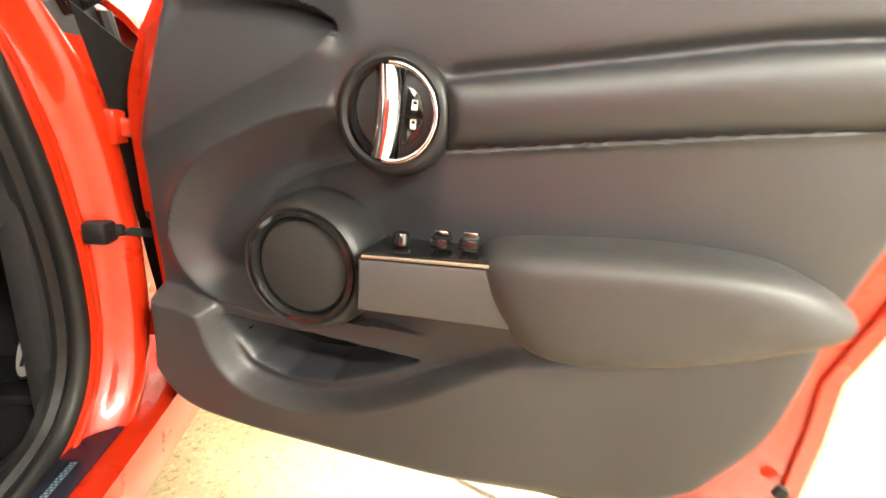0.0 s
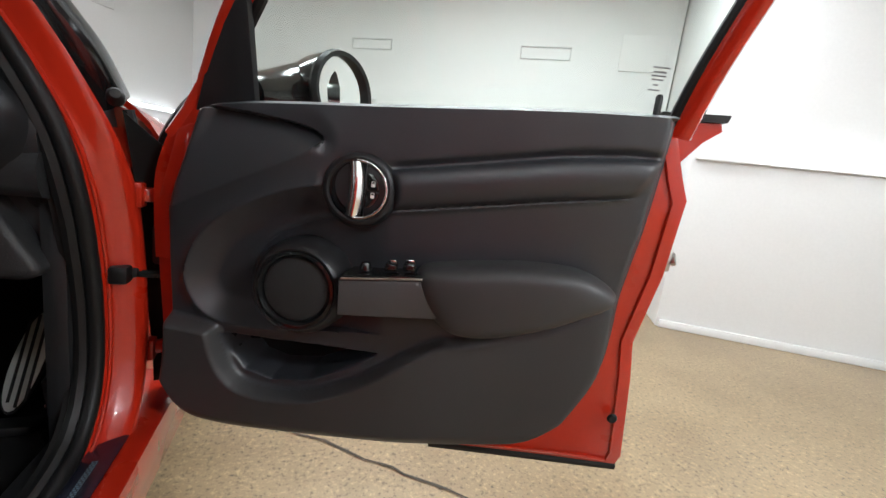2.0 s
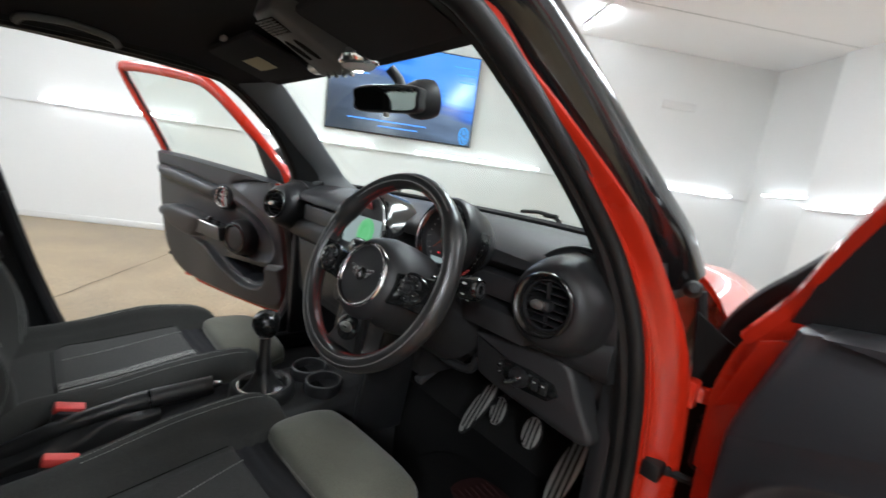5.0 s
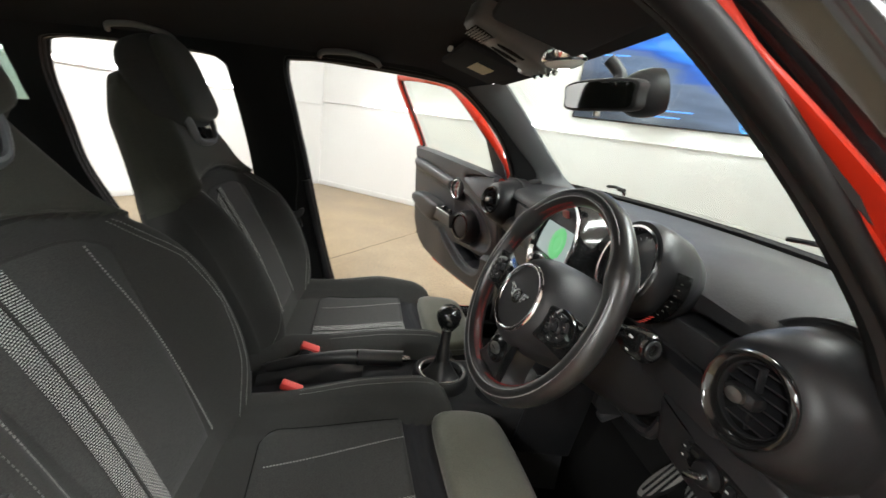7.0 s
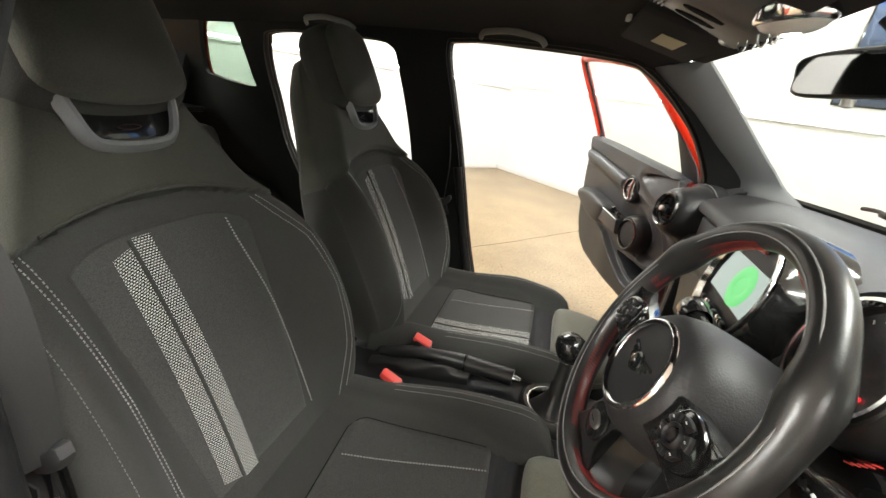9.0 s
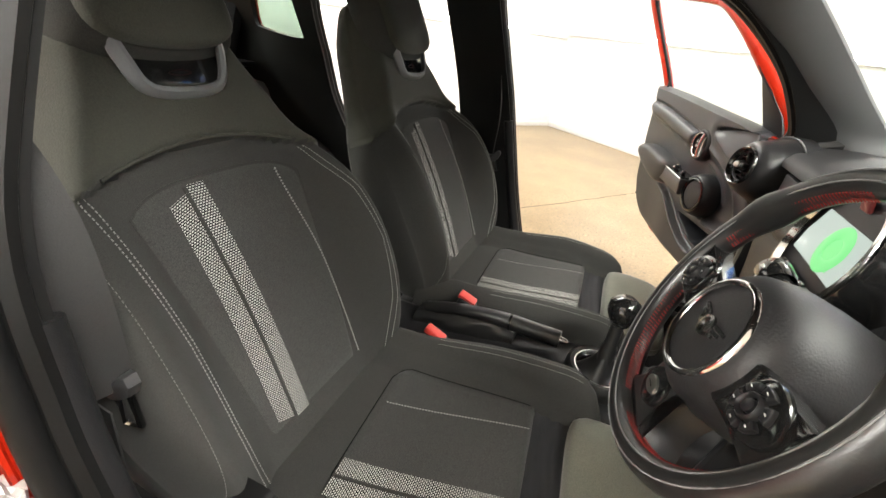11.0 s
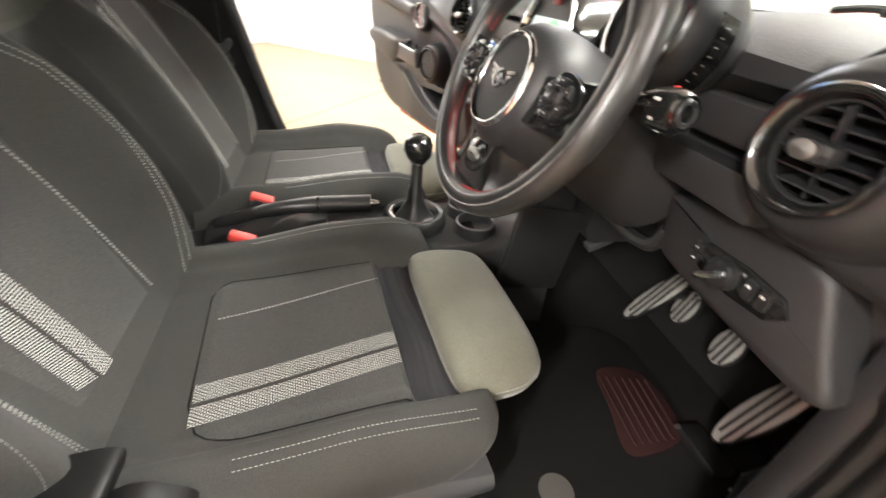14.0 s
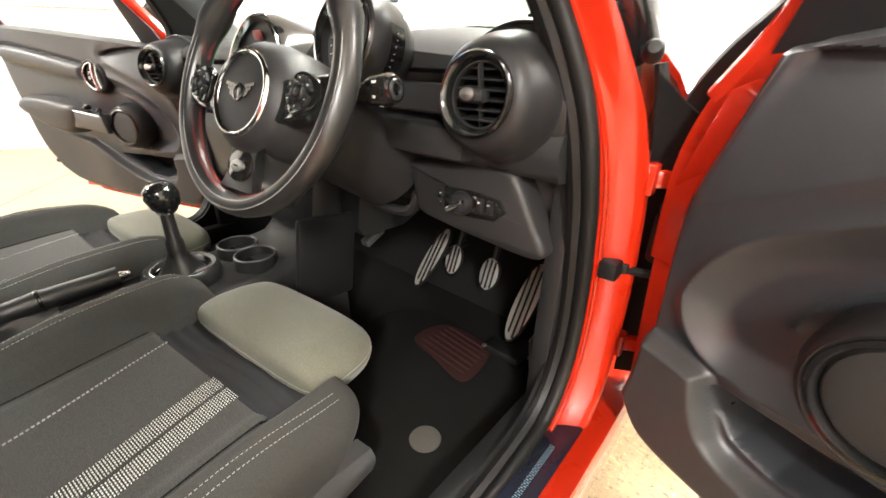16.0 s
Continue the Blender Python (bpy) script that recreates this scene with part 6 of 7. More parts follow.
def vent(x):
    c, ax = V((x + (0.010 if x > 0 else 0), -0.205, 0.842)), V((0.04 if x > 0 else 0.36, -0.97, 0.12)).normalized()
    v = part("air_vent", lathe([(0.108, -0.13), (0.104, -0.088), (0.092, -0.084), (0.083, -0.045), (0.072, -0.015), (0.060, 0.0), (0.052, 0.001)], c, ax, 48), TRIM, car, "round black air vent with a silver knob", 60)
    part("vent_ring", lathe([(0.0535, 0.0), (0.0535, 0.008), (0.051, 0.011), (0.047, 0.009), (0.043, -0.004), (0.040, -0.010)], c, ax, 44), GLOSS, v, "gloss black vent ring", 70)
    # The passenger ring takes a paler grey to paint the light on it.
    part("vent_inner_ring", lathe([(0.0425, -0.008), (0.042, -0.004), (0.040, -0.004), (0.039, -0.010)], c, ax, 40), TRIM if x > 0 else GREY, v)
    part("vent_seam", lathe([(0.1005, -0.092), (0.1015, -0.088), (0.0990, -0.084)], c, ax, 48), CARPET, v)
    part("vent_throat", lathe([(0.0405, -0.006), (0.040, -0.06), (0.0, -0.062)], c, ax, 32), CARPET, v, "dark vent throat")
    bx, by, ba = basis(ax)
    for k in (-2.5, -1.5, -0.5, 0.5, 1.5, 2.5):
        b = 0.0125 * k
        w = math.sqrt(0.0402 ** 2 - b * b)
        bm = sheet(lambda u, t: c + bx * (-w + 2 * w * u) + by * (b + 0.006 * t) + ba * (-0.008 - 0.026 * t), 4, 1)
        part("vent_slat", thick(bm, by * 0.0018), TRIM, v)
    part("vent_divider", rbox(c + ba * -0.010, (0.003, 0.010, 0.078), 0.001, turn(7, 0, 0)), TRIM, v)
    m = Matrix((bx.to_tuple(), ba.to_tuple(), by.to_tuple())).transposed()
    bm = rbox(c + ba * 0.002 - bx * 0.004, (0.042, 0.024, 0.020), 0.009, m)
    part("vent_knob", bm, TRIM, v, "black vent knob")
    part("vent_knob_cap", lathe([(0.012, 0), (0.011, 0.006), (0, 0.008)], c + ba * 0.012 - bx * 0.004, ba, 18, 0.7), STEEL, v, "silver knob cap")
    return v


vent(0.598)
vent(-0.598)
for s in (1, -1):
    # side window demister and dash end
    if s > 0:
        d_ = part("demister", rbox((0.632, -0.052, 0.915), (0.075, 0.13, 0.04), 0.014, turn(6, 8, -12)), TRIM, car, "black side demister housing")
        # Solid dark bars on the housing paint the shade inside its slots.
        for k in range(6):
            part("demister_slot_shade", rbox((0.632 + 0.002 * k, -0.095 + 0.016 * k, 0.9365 - 0.0005 * k), (0.046, 0.006, 0.004), 0.001, turn(6, 8, 10)), CARPET, d_)
    part("dash_end", tube(spline([(s * 0.655, 0.02, 0.93), (s * 0.668, -0.09, 0.88), (s * 0.672, -0.11, 0.80), (s * 0.665, -0.06, 0.72)], 5), 0.035, 10, flat=0.6), TRIM, car, "black dashboard end cap")
# padded rolls beside the driver's vent
part("dash_pad", rbox((0.468, -0.118, 0.824), (0.19, 0.085, 0.046), 0.010, turn(-6, 0, 0)), DASHM, car, "black padded dash roll")
part("dash_pad", rbox((0.468, -0.132, 0.763), (0.19, 0.085, 0.050), 0.012, turn(-4, 0, 0)), DASHM, car, "black padded dash roll")
# light switch panel and knee panel
kp = [(p.x, p.y) for p in spline([V((a, b, 0)) for a, b in ((0.408, 0.706), (0.425, 0.715), (0.50, 0.726), (0.585, 0.734), (0.622, 0.732), (0.640, 0.716), (0.668, 0.655), (0.690, 0.615), (0.682, 0.598), (0.655, 0.592), (0.574, 0.598), (0.49, 0.606), (0.428, 0.617), (0.416, 0.64))], 3, closed=True)]
knee = part("knee_panel", prism(kp, lambda a, b, h: V((a, -0.055 - 0.10 * (b - 0.5) - h, b)), 0.055, 0.012), DASHM, car, "black lower dash panel with light switches", 60)
def K(a, b, h=0.0):
    return V((a, -0.1115 - 0.10 * (b - 0.5) - h, b))
sp = [(0.478, 0.665), (0.50, 0.685), (0.56, 0.688), (0.61, 0.683), (0.622, 0.665), (0.60, 0.645), (0.55, 0.640), (0.50, 0.645)]
part("switch_panel", prism(sp, lambda a, b, h: K(a, b, h - 0.002), 0.005, 0.002), GLOSS, knee, "gloss black light switch panel")
part("light_knob", lathe([(0.021, 0), (0.020, 0.012), (0.016, 0.018), (0, 0.019)], K(0.537, 0.664, 0.0), (0, -1, 0.1), 24), TRIM, knee, "round light switch")
part("light_knob_bar", rbox(K(0.537, 0.664, 0.026), (0.036, 0.016, 0.010), 0.004, turn(0, -35, 0)), CHROME, knee, "chrome knob bar")
for a, b in ((0.575, 0.668), (0.594, 0.668)):
    part("rocker_switch", rbox(K(a, b, 0.006), (0.013, 0.008, 0.024), 0.003), TRIM, knee, "small black rocker")
    part("rocker_mark", rbox(K(a, b + 0.006, 0.0105), (0.005, 0.001, 0.003), 0.0003), MARK, knee)
for b in (0.672, 0.656):
    part("push_button", lathe([(0.008, 0), (0.007, 0.005), (0, 0.006)], K(0.490, b, 0.0), (0, -1, 0.1), 14), TRIM, knee, "small round button")
    part("push_button_mark", rbox(K(0.490, b, 0.0065), (0.004, 0.001, 0.002), 0.0003), MARK, knee)
part("knee_ledge", tube(spline([(0.16, -0.10, 0.63), (0.254, -0.112, 0.611), (0.335, -0.115, 0.602), (0.395, -0.113, 0.612), (0.412, -0.11, 0.65)], 5), 0.011, 8), TRIM, car, "black dash ledge")
# passenger trim panel
pp = [(-0.52, 0.80), (-0.16, 0.80), (-0.16, 0.855), (-0.52, 0.857)]
part("dash_inlay", prism(pp, lambda a, b, h: V((a, -0.114 - h, b)), 0.010, 0.004), GREY, car, "grey dash inlay")
gp = [(-0.60, 0.715), (-0.15, 0.715), (-0.15, 0.52), (-0.58, 0.52)]
part("glovebox", prism(gp, lambda a, b, h: V((a, -0.055 - 0.10 * (b - 0.5) - h, b)), 0.03, 0.01), TRIM, car, "black glovebox lid")

# ---- centre display and stack ----
CC, CA = V((0.0, -0.190, 0.845)), V((0, -0.97, 0.24))
cx_, cy_, ca_ = basis(CA)
dis = part("centre_display", lathe([(0.128, -0.10), (0.128, -0.01), (0.122, 0.004), (0.114, 0.002), (0.110, -0.01)], CC, CA, 56), GLOSS, car, "round gloss black centre display with a lit screen", 60)
part("display_ring", lathe([(0.117, 0.0), (0.116, 0.008), (0.110, 0.009), (0.107, -0.002)], CC, CA, 56), CHROME, dis, "bright ring", 70)
part("display_face", lathe([(0.112, -0.006), (0.0, -0.006)], CC, CA, 48), DARKFACE, dis, "black display face")
part("display_screen", prism([(-0.085, -0.035), (0.085, -0.035), (0.090, 0.0), (0.080, 0.045), (-0.080, 0.045), (-0.090, 0.0)], lambda a, b, h: CC + cx_ * a + cy_ * b + ca_ * (-0.005 + h), 0.002), PALE, dis, "pale lit map screen")
part("display_graphic", lathe([(0.040, 0.0), (0.038, 0.001), (0.020, 0.001), (0.018, 0.0)], CC + cx_ * 0.02 + cy_ * 0.004 + ca_ * -0.002, CA, 30), GREEN, dis, "green ring graphic")
part("display_graphic", prism([(-0.005, -0.022), (0.05, -0.026), (0.054, 0.020), (0.03, 0.032), (0.0, 0.016)], lambda a, b, h: CC + cx_ * a + cy_ * b + ca_ * (-0.0028 + h), 0.0006), GREEN, dis, "green lit picture")
part("hazard_button", rbox(CC + cy_ * 0.078 + ca_ * 0.0, (0.03, 0.008, 0.02), 0.004, turn(14, 0, 0)), surface("dim red button", (0.25, 0.05, 0.05), rough=0.4, bump=0), dis, "red hazard button")
for k in range(6):
    part("display_button", rbox(CC + cx_ * (-0.06 + 0.024 * k) + cy_ * -0.062 + ca_ * 0.0, (0.018, 0.008, 0.012), 0.003, turn(14, 0, 0)), CHROME if k in (1, 4) else TRIM, dis, "small display button")
stack = part("centre_panel", rbox((0, -0.12, 0.60), (0.27, 0.10, 0.24), 0.03, turn(-8, 0, 0)), TRIM, car, "black centre control panel")
for x in (-0.07, 0, 0.07):
    part("climate_knob", lathe([(0.026, 0), (0.025, 0.016), (0.021, 0.02), (0, 0.021)], (x, -0.185, 0.655), (0, -1, 0.1), 24), TRIM, stack, "round climate knob")
    part("climate_ring", lathe([(0.028, 0.001), (0.027, 0.006), (0.0255, 0.006)], (x, -0.185, 0.655), (0, -1, 0.1), 24), CHROME, stack)
for k in range(5):
    part("toggle_switch", rbox((-0.06 + 0.03 * k, -0.183, 0.565), (0.012, 0.03, 0.022), 0.004, turn(-12, 0, 0)), CHROME if k != 2 else BUCKLE, stack, "toggle switch")

# ---- tunnel, gear lever, hand brake ----
rings = []
for y, w, z in ((-1.30, 0.10, 0.36), (-1.0, 0.10, 0.375), (-0.80, 0.10, 0.385), (-0.62, 0.105, 0.415), (-0.50, 0.115, 0.432), (-0.30, 0.12, 0.435), (-0.18, 0.12, 0.455), (-0.10, 0.13, 0.52)):
    rings.append([V((-w - 0.015, y, 0.2)), V((-w, y, z - 0.03)), V((-w + 0.012, y, z - 0.006)), V((-w + 0.03, y, z)), V((w - 0.03, y, z)), V((w - 0.012, y, z - 0.006)), V((w, y, z - 0.03)), V((w + 0.015, y, 0.2))])
con = part("centre_console", loft(rings), TRIM, car, "black plastic centre console", 50)
for x, y, r in ((-0.038, -0.285, 0.042), (0.052, -0.285, 0.042)):
    part("cup_holder", lathe([(r - 0.001, -0.012), (r, 0.024), (r + 0.002, 0.026), (r + 0.005, 0.024), (r + 0.007, -0.004)], (x, y, 0.437), (0, 0, 1), 32), TRIM, con, "black cup holder with bright rim")
    # Flat dark disc in place of a deep well, coloured as its shade.
    part("cup_well_disc", lathe([(0.0, 0.0015), (r, 0.0015)], (x, y, 0.4365), (0, 0, 1), 24), CARPET, con, "dark disc for the shaded cup well")
    part("cup_rim", lathe([(r + 0.000, 0.0252), (r + 0.002, 0.0272), (r + 0.004, 0.0252)], (x, y, 0.437), (0, 0, 1), 32), GREY, con)
gb = V((0.006, -0.425, 0.43))
part("gear_surround", lathe([(0.074, 0.0), (0.076, 0.020), (0.074, 0.032), (0.067, 0.039), (0.058, 0.036), (0.055, 0.022), (0.053, 0.004)], gb, (0, 0, 1), 40), LEATHER, con, "raised black leather gear lever surround")
# Black disc that paints the shade of the open hollow inside the ring.
part("gear_well_disc", lathe([(0.0, 0.006), (0.056, 0.006)], gb, (0, 0, 1), 32), CARPET, con, "dark disc for the shaded hollow round the gaiter")
part("gear_surround_rim", lathe([(0.0585, 0.0365), (0.056, 0.037), (0.0535, 0.024)], gb, (0, 0, 1), 40), CHROME, con)
rings = []
for k in range(9):
    t = k / 8
    r = 0.036 * (1 - t) ** 1.3 + 0.0165
    rings.append([gb + V((0, 0, 0.010 + 0.062 * t)) + V((r * math.cos(q) * (1 + 0.13 * math.cos(4 * q + 0.6)), r * math.sin(q) * (1 + 0.13 * math.cos(4 * q + 0.6)), 0)) for q in [2 * math.pi * j / 32 for j in range(32)]])
part("gear_gaiter", loft(rings), LEATHER, con, "black leather gear gaiter", 60)
lev = part("gear_lever", tube([gb + V((0, 0, 0.062)), gb + V((0, 0, 0.095)), gb + V((0, 0, 0.104)), gb + V((0, 0, 0.165))], [0.0185, 0.0175, 0.0135, 0.0125], 14), LEATHER, car, "black gear lever with a round gloss knob")
part("gear_knob", lathe([(0.0, -0.036), (0.016, -0.034), (0.027, -0.02), (0.0325, 0.0), (0.029, 0.017), (0.018, 0.027), (0.0, 0.029)], gb + V((0, 0, 0.193)), (0, -0.15, 1), 28), GLOSS, lev, "gloss black gear knob", 70)
part("knob_collar", lathe([(0.017, 0), (0.0175, 0.006), (0.014, 0.01)], gb + V((0, 0, 0.158)), (0, 0, 1), 20), CHROME, lev)
bm = bmesh.new()
kc = gb + V((0, -0.0125, 0.2145))
for x in (-0.006, 0, 0.006):
    rbox(kc + V((x, 0, 0.0015)), (0.0012, 0.012, 0.001), 0.0002, turn(22, 0, 0), bm)
rbox(kc + V((0, 0, 0.0015)), (0.0132, 0.0012, 0.001), 0.0002, turn(22, 0, 0), bm)
part("gear_pattern", bm, MARK, lev, "white gear pattern lines")
# hand brake
hb_ = spline([(-0.052, -0.88, 0.405), (-0.052, -0.78, 0.437), (-0.050, -0.68, 0.454), (-0.046, -0.58, 0.46), (-0.043, -0.525, 0.463)], 6)
brake = part("hand_brake", tube(hb_, [0.0175 + 0.0035 * smooth(0.35, 0.6, k / (len(hb_) - 1)) for k in range(len(hb_))], 14), LEATHER, car, "black leather hand brake lever with a chrome button")
part("brake_collar", lathe([(0.0215, 0), (0.0222, 0.003), (0.0215, 0.006)], (-0.0485, -0.65, 0.4575), (0.03, 1, 0.08), 18), GLOSS, brake)
part("brake_button", lathe([(0.009, -0.006), (0.009, 0.004), (0.006, 0.012), (0.006, 0.016), (0, 0.017)], (-0.043, -0.522, 0.4635), (0.05, 1, 0.05), 16), CHROME, brake, "chrome brake button")
bm = bmesh.new()
rings = []
for k in range(28):
    t = k / 27
    w, hgt = 0.040 - 0.010 * t, 0.018 + 0.040 * t - 0.012 * smooth(0.75, 1.0, t)
    y = -0.90 + 0.27 * t
    z = 0.385 + 0.02 * t
    crease = lambda q: 1 + 0.07 * math.sin(9 * t + 3.1 * q) + 0.05 * math.sin(17 * t - 5 * q)
    rings.append([V((-0.05 + w * math.cos(q) * crease(q + 1), y, z + max(0, math.sin(q)) ** 0.8 * hgt * crease(q) - 0.02 * (math.sin(q) < -0.1))) for q in [2 * math.pi * j / 40 for j in range(40)]])
part("brake_gaiter", loft(rings), LEATHER, brake, "creased black leather brake gaiter", 50)
part("console_button", lathe([(0.016, 0), (0.016, 0.008), (0.013, 0.012), (0, 0.0125)], (0.034, -0.556, 0.432), (0, 0.1, 1), 22), STEEL, con, "round silver controller cap")
part("tunnel_side", rbox((0.135, -0.15, 0.43), (0.02, 0.17, 0.22), 0.009, turn(-8, 0, 4)), TRIM, con, "black console side pad")

# ---- pedals, mats, floor ----
def pedal(pl, name, lean_, c, arm_to):
    M = Matrix.Translation(c) @ turn(lean_, 0, 0).to_4x4()
    f = lambda a, b, h: M @ V((a, -h, b))
    p = part(name, prism(pl, f, 0.010, 0.003), RUBBER, car, "steel faced pedal with black rubber ribs")
    ins = [(a * 0.92, b * 0.95) for a, b in pl]
    part("pedal_plate", prism(ins, lambda a, b, h: f(a, b, h + 0.010), 0.002, 0.001), PEDALM, p, "brushed steel pedal plate")
    bs = [q[1] for q in pl]
    ws = max(q[0] for q in pl)
    for k in (-1, 0, 1):
        a = k * ws * 0.45
        hgt = max(bs) * (0.78 if k else 0.88)
        part("rubber_rib", prism([(a - 0.0028, -hgt), (a + 0.0028, -hgt), (a + 0.0028, hgt), (a - 0.0028, hgt)], lambda q, b, h: f(q, b, h + 0.011), 0.0025, 0.0008), RUBBER, p)
    part("pedal_arm", tube([f(0, 0, 0), V(arm_to)], 0.009, 8), RUBBER, p)
    return p


def oval(w, h, lean=0.0, n=24):
    return [(w * math.cos(2 * math.pi * k / n) + lean * math.sin(2 * math.pi * k / n), h * math.sin(2 * math.pi * k / n)) for k in range(n)]


pedal(oval(0.024, 0.090, 0.012), "foot_rest", -38, (0.285, 0.085, 0.397), (0.29, 0.22, 0.40))
pedal(oval(0.027, 0.043), "clutch_pedal", -22, (0.306, 0.150, 0.376), (0.31, 0.22, 0.55))
pedal(oval(0.030, 0.046), "brake_pedal", -22, (0.410, 0.175, 0.358), (0.41, 0.24, 0.55))
pedal(oval(0.030, 0.110, 0.010), "accelerator_pedal", -32, (0.540, 0.150, 0.335), (0.54, 0.25, 0.30))
part("pedal_base", rbox((0.535, 0.075, 0.225), (0.10, 0.06, 0.02), 0.006, turn(-10, 0, 0)), RUBBER, car, "black accelerator hinge base")
part("pedal_stud", lathe([(0.006, 0), (0.005, 0.003), (0, 0.0035)], (0.49, 0.045, 0.237), (0, -0.3, 1), 12), STEEL, car, "steel stud")
mat_o = [(p.x, p.y) for p in spline([V(q) for q in [(0.20, -0.50, 0), (0.63, -0.50, 0), (0.645, -0.2, 0), (0.62, 0.02, 0), (0.52, 0.08, 0), (0.30, 0.09, 0), (0.19, 0.02, 0), (0.18, -0.25, 0)]], 4, closed=True)]
for s in (1, -1):
    mt_ = tagged(finish("floor_mat", prism([(a * s, b) for a, b in mat_o], lambda a, b, h: V((a, b, 0.2115 + h)), 0.007, 0.003), CARPET), "black carpet floor mat" + (" with a maroon heel pad and round badge" if s > 0 else " lying in the passenger footwell"), "floor mat", "car floor mats")
    if s > 0:
        hp = [(p.x, p.y) for p in spline([V(q) for q in [(0.325, -0.035, 0), (0.340, 0.055, 0), (0.42, 0.075, 0), (0.50, 0.055, 0), (0.525, -0.02, 0), (0.515, -0.08, 0), (0.42, -0.06, 0)]], 4, closed=True)]
        part("heel_pad", prism(hp, lambda a, b, h: V((a, b, 0.2190 + h)), 0.003, 0.001), MAROON, mt_, "maroon heel pad")
        for k in range(7):
            y0 = -0.055 + 0.017 * k
            part("heel_rib", tube([(0.345 + 0.004 * k, y0 + 0.014, 0.2225), (0.505, y0, 0.2225)], 0.0032, 6), MAROON, mt_)
        part("mat_badge", lathe([(0.031, 0), (0.030, 0.002), (0, 0.0025)], (0.559, -0.246, 0.2195), (0, 0, 1), 28), surface("grey rubber badge", (0.065, 0.062, 0.056), (0.09, 0.087, 0.08), rough=0.7, bump=0.3, grain=300), mt_, "round grey rubber badge")
part("tunnel_bracket", rbox((0.103, 0.026, 0.425), (0.03, 0.07, 0.022), 0.006, turn(25, 0, 0)), GREY, con, "grey bracket under the dash")
part("bonnet_release", rbox((0.655, -0.01, 0.345), (0.02, 0.05, 0.09), 0.008, turn(12, 0, 0)), TRIM, car, "black bonnet release lever")
part("release_mark", rbox((0.6435, -0.022, 0.325), (0.001, 0.008, 0.006), 0.0003, turn(12, 0, 0)), MARK, car)

# ---- roof fittings ----
oc = V((0.04, -0.385, 1.268))
m_o = turn(-18, 0, 8)
rings = []
for y, w, h0 in ((-0.108, 0.022, 0.010), (-0.104, 0.036, 0.016), (-0.092, 0.043, 0.021), (-0.06, 0.045, 0.024), (0.0, 0.046, 0.025), (0.05, 0.052, 0.027), (0.08, 0.060, 0.028), (0.092, 0.056, 0.022)):
    rings.append([oc + m_o @ V(p) for p in ((-w, y, 0.03), (-w, y, -0.008), (-w * 0.9, y, -h0 * 0.8), (-w * 0.72, y, -h0), (w * 0.72, y, -h0), (w * 0.9, y, -h0 * 0.8), (w, y, -0.008), (w, y, 0.03))])
ovh = part("overhead_console", loft(rings), PLASTIC, car, "grey overhead console with reading lamps", 50)
# Dark plate behind the bars stands in for the shaded slots.
part("recess_shade", rbox(oc + m_o @ V((0, -0.074, -0.0235)), (0.066, 0.044, 0.003), 0.001, m_o), CARPET, ovh)
for k in range(7):
    part("speaker_bar", rbox(oc + m_o @ V((0, -0.0935 + 0.0065 * k, -0.0255)), (0.066, 0.0026, 0.003), 0.0008, m_o), PLASTIC, ovh)
for k in (-1, 0, 1):
    part("speaker_rib", rbox(oc + m_o @ V((0.0165 * k, -0.074, -0.0258)), (0.0028, 0.044, 0.003), 0.0008, m_o), PLASTIC, ovh)
# Dark ovals laid on the surface paint the shade of two grooves.
for x in (-0.016, 0.018):
    groove = [(0.010 * math.cos(q) + x + 0.10 * (b_ := 0.036 * math.sin(q)), b_) for q in [2 * math.pi * k / 24 for k in range(24)]]
    part("groove_shade", prism(groove, lambda a, b, h: oc + m_o @ V((a, 0.0 + b, -0.0245 - h)), 0.0016, 0.0005), CARPET, ovh, "dark oval for the shade in a finger groove")
CLEAR = surface("frosted lamp lens", (0.74, 0.73, 0.70), (0.84, 0.83, 0.80), rough=0.15, bump=0.25, grain=260, coat=0.5)
lc, ly = V((0.041, -0.306, 1.243)), turn(-12, 0, 17)
lens = [(0.100 * math.cos(2 * math.pi * k / 32) * (1 - 0.12 * math.cos(4 * math.pi * k / 32)), 0.033 * math.sin(2 * math.pi * k / 32)) for k in range(32)]
part("lamp_housing", pillow(lens, lambda a, b, h: lc + ly @ V((a, b, -h)), -0.02, 0.030, 6, 3.5), surface("pale grey satin plastic", (0.32, 0.31, 0.30), (0.40, 0.39, 0.38), rough=0.3, bump=0.1), ovh, "grey rounded lamp housing", 60)
part("lens_bar", rbox((-0.012, -0.313, 1.238), (0.135, 0.034, 0.022), 0.009, turn(-10, 0, 8)), CLEAR, ovh, "frosted lamp lens bar", 60)
dc = V((0.104, -0.297, 1.243))
part("lamp_bowl", lathe([(0.046, -0.012), (0.046, 0.002), (0.043, 0.007), (0.039, 0.008)], dc, (0, 0.15, -1), 32), CHROME, ovh, "bright rim of the reading lamp", 60)
part("lamp_lens", lathe([(0.040, 0.006), (0.034, 0.014), (0.022, 0.019), (0.0, 0.021)], dc, (0, 0.15, -1), 32), CLEAR, ovh, "domed clear lamp lens", 70)
part("reading_lamp", lathe([(0.013, 0.018), (0.009, 0.0215), (0.0, 0.0225)], dc, (0, 0.15, -1), 20), DOME, ovh, "lit reading lamp")
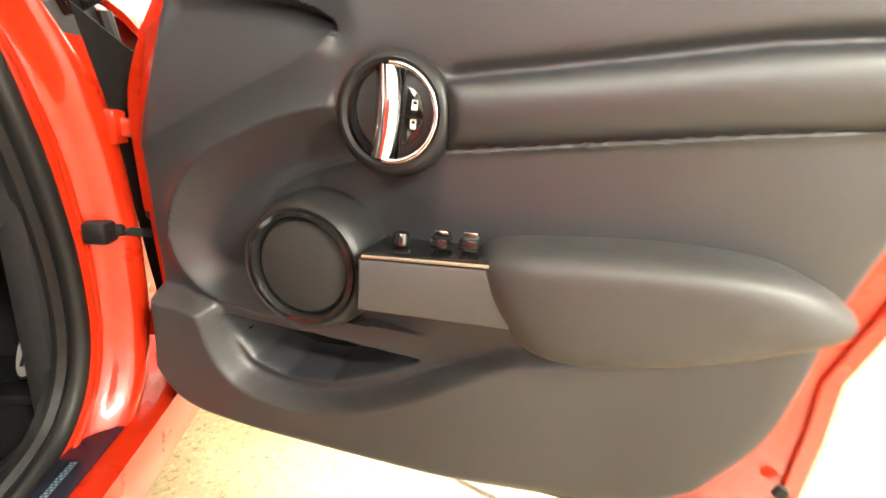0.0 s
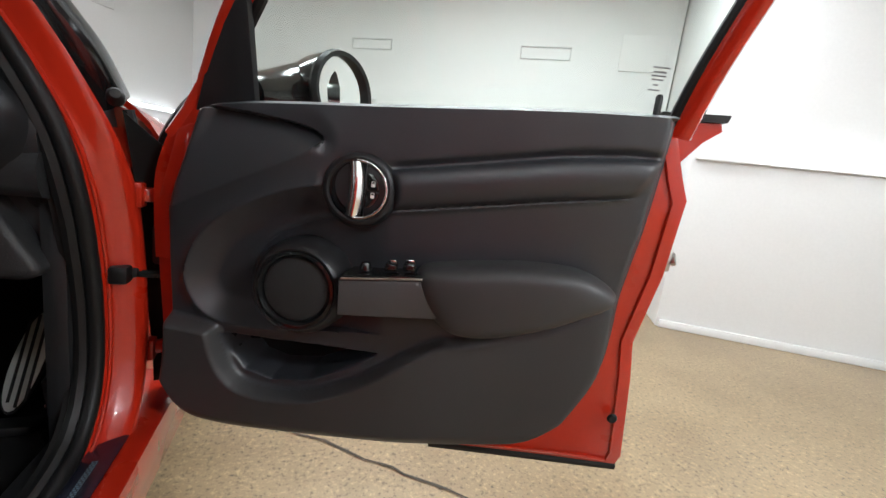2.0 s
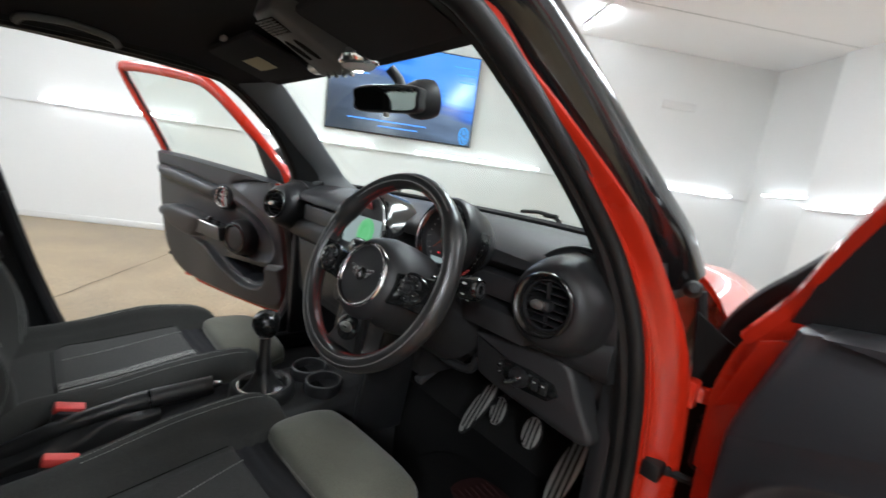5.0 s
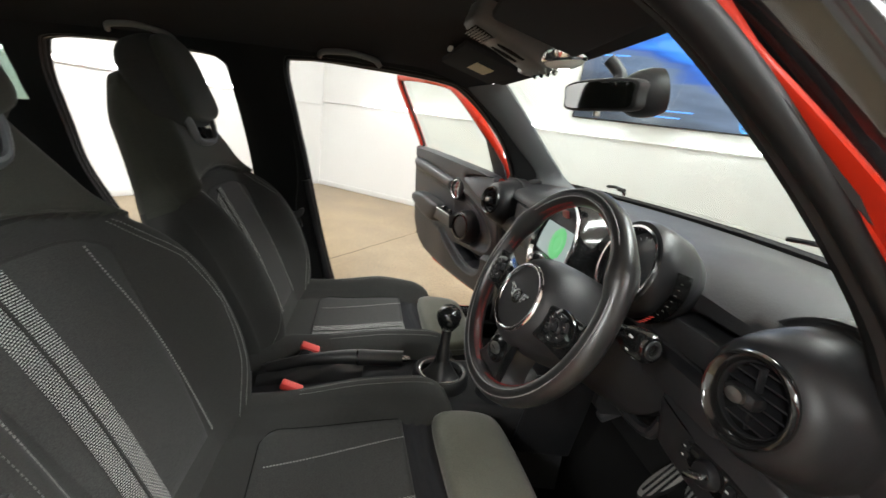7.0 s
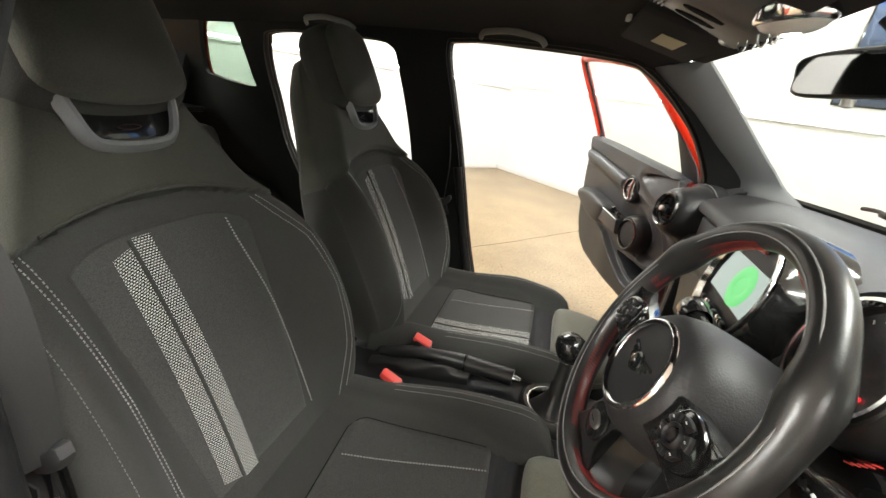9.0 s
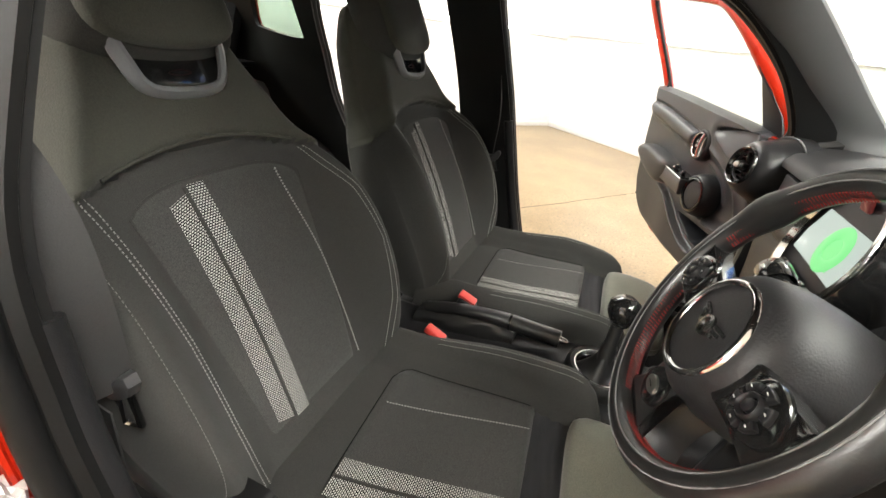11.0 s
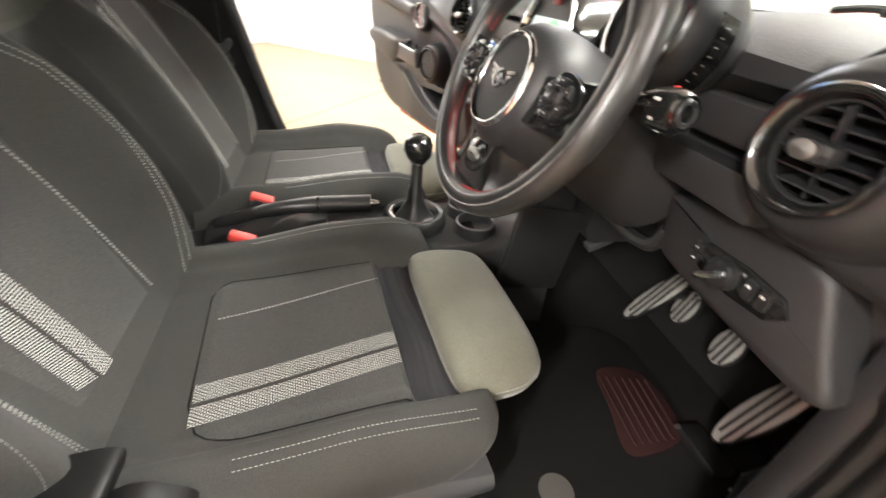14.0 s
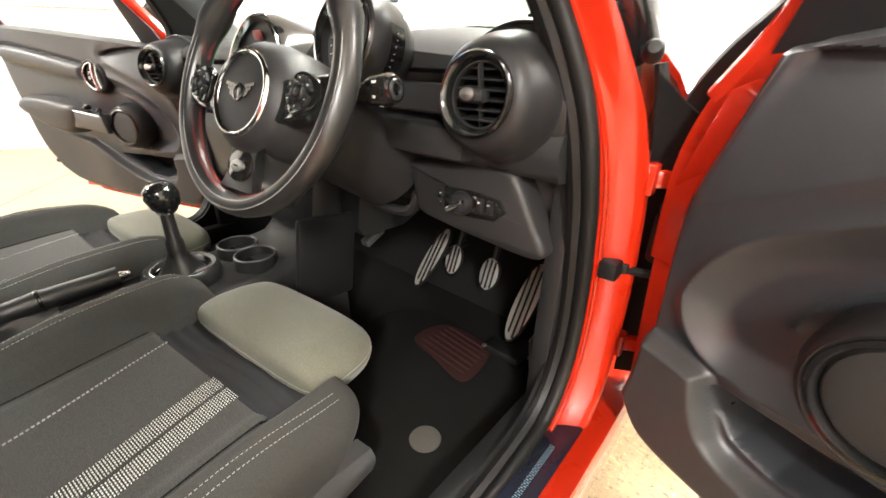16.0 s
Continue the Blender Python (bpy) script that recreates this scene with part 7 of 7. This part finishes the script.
for k in range(4):
    q = V((0.012 + 0.0275 * k, -0.317 + 0.004 * k, 1.221))
    part("roof_toggle", rbox(q, (0.010, 0.009, 0.022), 0.004, m_o), CHROME if k == 3 else GLOSS, ovh, "small roof toggle")
    part("toggle_guard", tube(spline([q + V((0.011, 0, 0.014)), q + V((0.0115, -0.002, -0.010)), q + V((0.0115, -0.010, -0.008)), q + V((0.011, -0.014, 0.012))], 4), 0.0014, 6), CHROME, ovh)
mc = V((0.032, -0.178, 1.196))
mm = turn(6.5, 0, 21)
rm_o = [(p.x, p.y) for p in spline([V(q) for q in [(-0.103, -0.006, 0), (-0.096, 0.026, 0), (0.0, 0.035, 0), (0.096, 0.030, 0), (0.103, 0.0, 0), (0.092, -0.029, 0), (0.0, -0.033, 0), (-0.092, -0.032, 0)]], 4, closed=True)]
mir = part("rear_view_mirror", prism(rm_o, lambda a, b, h: mc + mm @ V((a, 0.03 - h, b)), 0.03, 0.008), TRIM, car, "black framed rear view mirror")
part("mirror_face", prism([(a * 0.91, b * 0.82) for a, b in rm_o], lambda a, b, h: mc + mm @ V((a, -0.0 - h, b)), 0.0015), DIMMED, mir, "dimmed mirror glass")
part("mirror_stem", tube(spline([mc + V((0.01, 0.02, 0.01)), mc + V((0.0, 0.045, 0.045)), V((0.015, -0.16, 1.275))], 4), 0.014, 10), TRIM, mir)
part("mirror_sensor", lathe([(0.0, -0.012), (0.008, -0.010), (0.008, 0.0)], mc + V((0.01, 0.005, -0.034)), (0, 0, 1), 12), STEEL, mir)
part("sensor_cover", lathe([(0.0, 0.036), (0.016, 0.034), (0.032, 0.027), (0.043, 0.014), (0.049, -0.005), (0.050, -0.03), (0.046, -0.05)], V((0.068, -0.105, 1.205)), (-0.25, -0.85, -0.25), 30), TRIM, mir, "round black sensor cover behind the mirror")
for s in (1, -1):
    vx = 0.315 if s > 0 else 0.255
    vz = part("sun_visor", rbox((s * vx, -0.392, 1.262), (0.30, 0.172, 0.022), 0.010, turn(-14, 0, -s * 4)), HEAD, car, "black cloth sun visor")
    if s < 0:
        part("visor_label", rbox((s * 0.25, -0.392, 1.2495), (0.105, 0.052, 0.001), 0.0003, turn(-14, 0, -s * 4)), LABEL, vz, "pale yellow warning label")
    part("visor_clip", rbox((s * 0.25, -0.481, 1.287), (0.03, 0.012, 0.012), 0.004), RAILM, car, "pale visor clip")
    for y0, y1, z0 in ((-0.675, -0.855, 1.246), (-1.280, -1.450, 1.226)):
        pth = spline([(s * 0.485, y0 + 0.004, z0 - 0.004), (s * 0.462, y0 - 0.010, z0 + 0.008), (s * 0.452, y0 - 0.05, z0 + 0.014), (s * 0.450, (y0 + y1) / 2, z0 + 0.017), (s * 0.452, y1 + 0.05, z0 + 0.014), (s * 0.462, y1 + 0.010, z0 + 0.008), (s * 0.485, y1 - 0.004, z0 - 0.004)], 5)
        part("grab_handle", tube(pth, 0.0085, 10, flat=0.7), PLASTIC, car, "dark grey roof grab handle")
# rear doors, open
for s in (1, -1):
    def RD(a, w, z, s=s):
        th = radians(14)
        return V((s * (0.76 + a * math.cos(th) - w * math.sin(th)), -1.06 - a * math.sin(th) - w * math.cos(th), z))
    sh = [(0.03, .30), (.02, .9), (.10, .95), (.70, .97), (.72, .80), (.62, .55), (.45, .38), (.38, .30)]
    rd = part("rear_door", prism(sh, lambda a, b, h: RD(a, -0.05 + h, b), 0.09, 0.01), RED, car, "glossy red rear door standing open")
    part("door_trim", prism([(0.5 * 0.36 + (a - 0.18) * 0.86, 0.62 + (b - 0.62) * 0.88) for a, b in sh], lambda a, b, h: RD(a, 0.038 + h, b), 0.03, 0.012), SOFT, rd, "soft black rear door trim")
    fr = spline([RD(.02, .0, .93), RD(.05, .08, 1.15), RD(.10, .14, 1.27), RD(.35, .15, 1.29), RD(.60, .13, 1.24), RD(.70, .06, 1.10), RD(.71, .0, .95)], 5)
    part("window_frame", tube(fr, 0.022, 10), RED, rd, "red painted window frame")
    bm = bmesh.new()
    bm.faces.new([bm.verts.new(p) for p in fr])
    ob = part("window_pane", bm, GLASS, rd, "clear side window")
    ob.visible_shadow = False
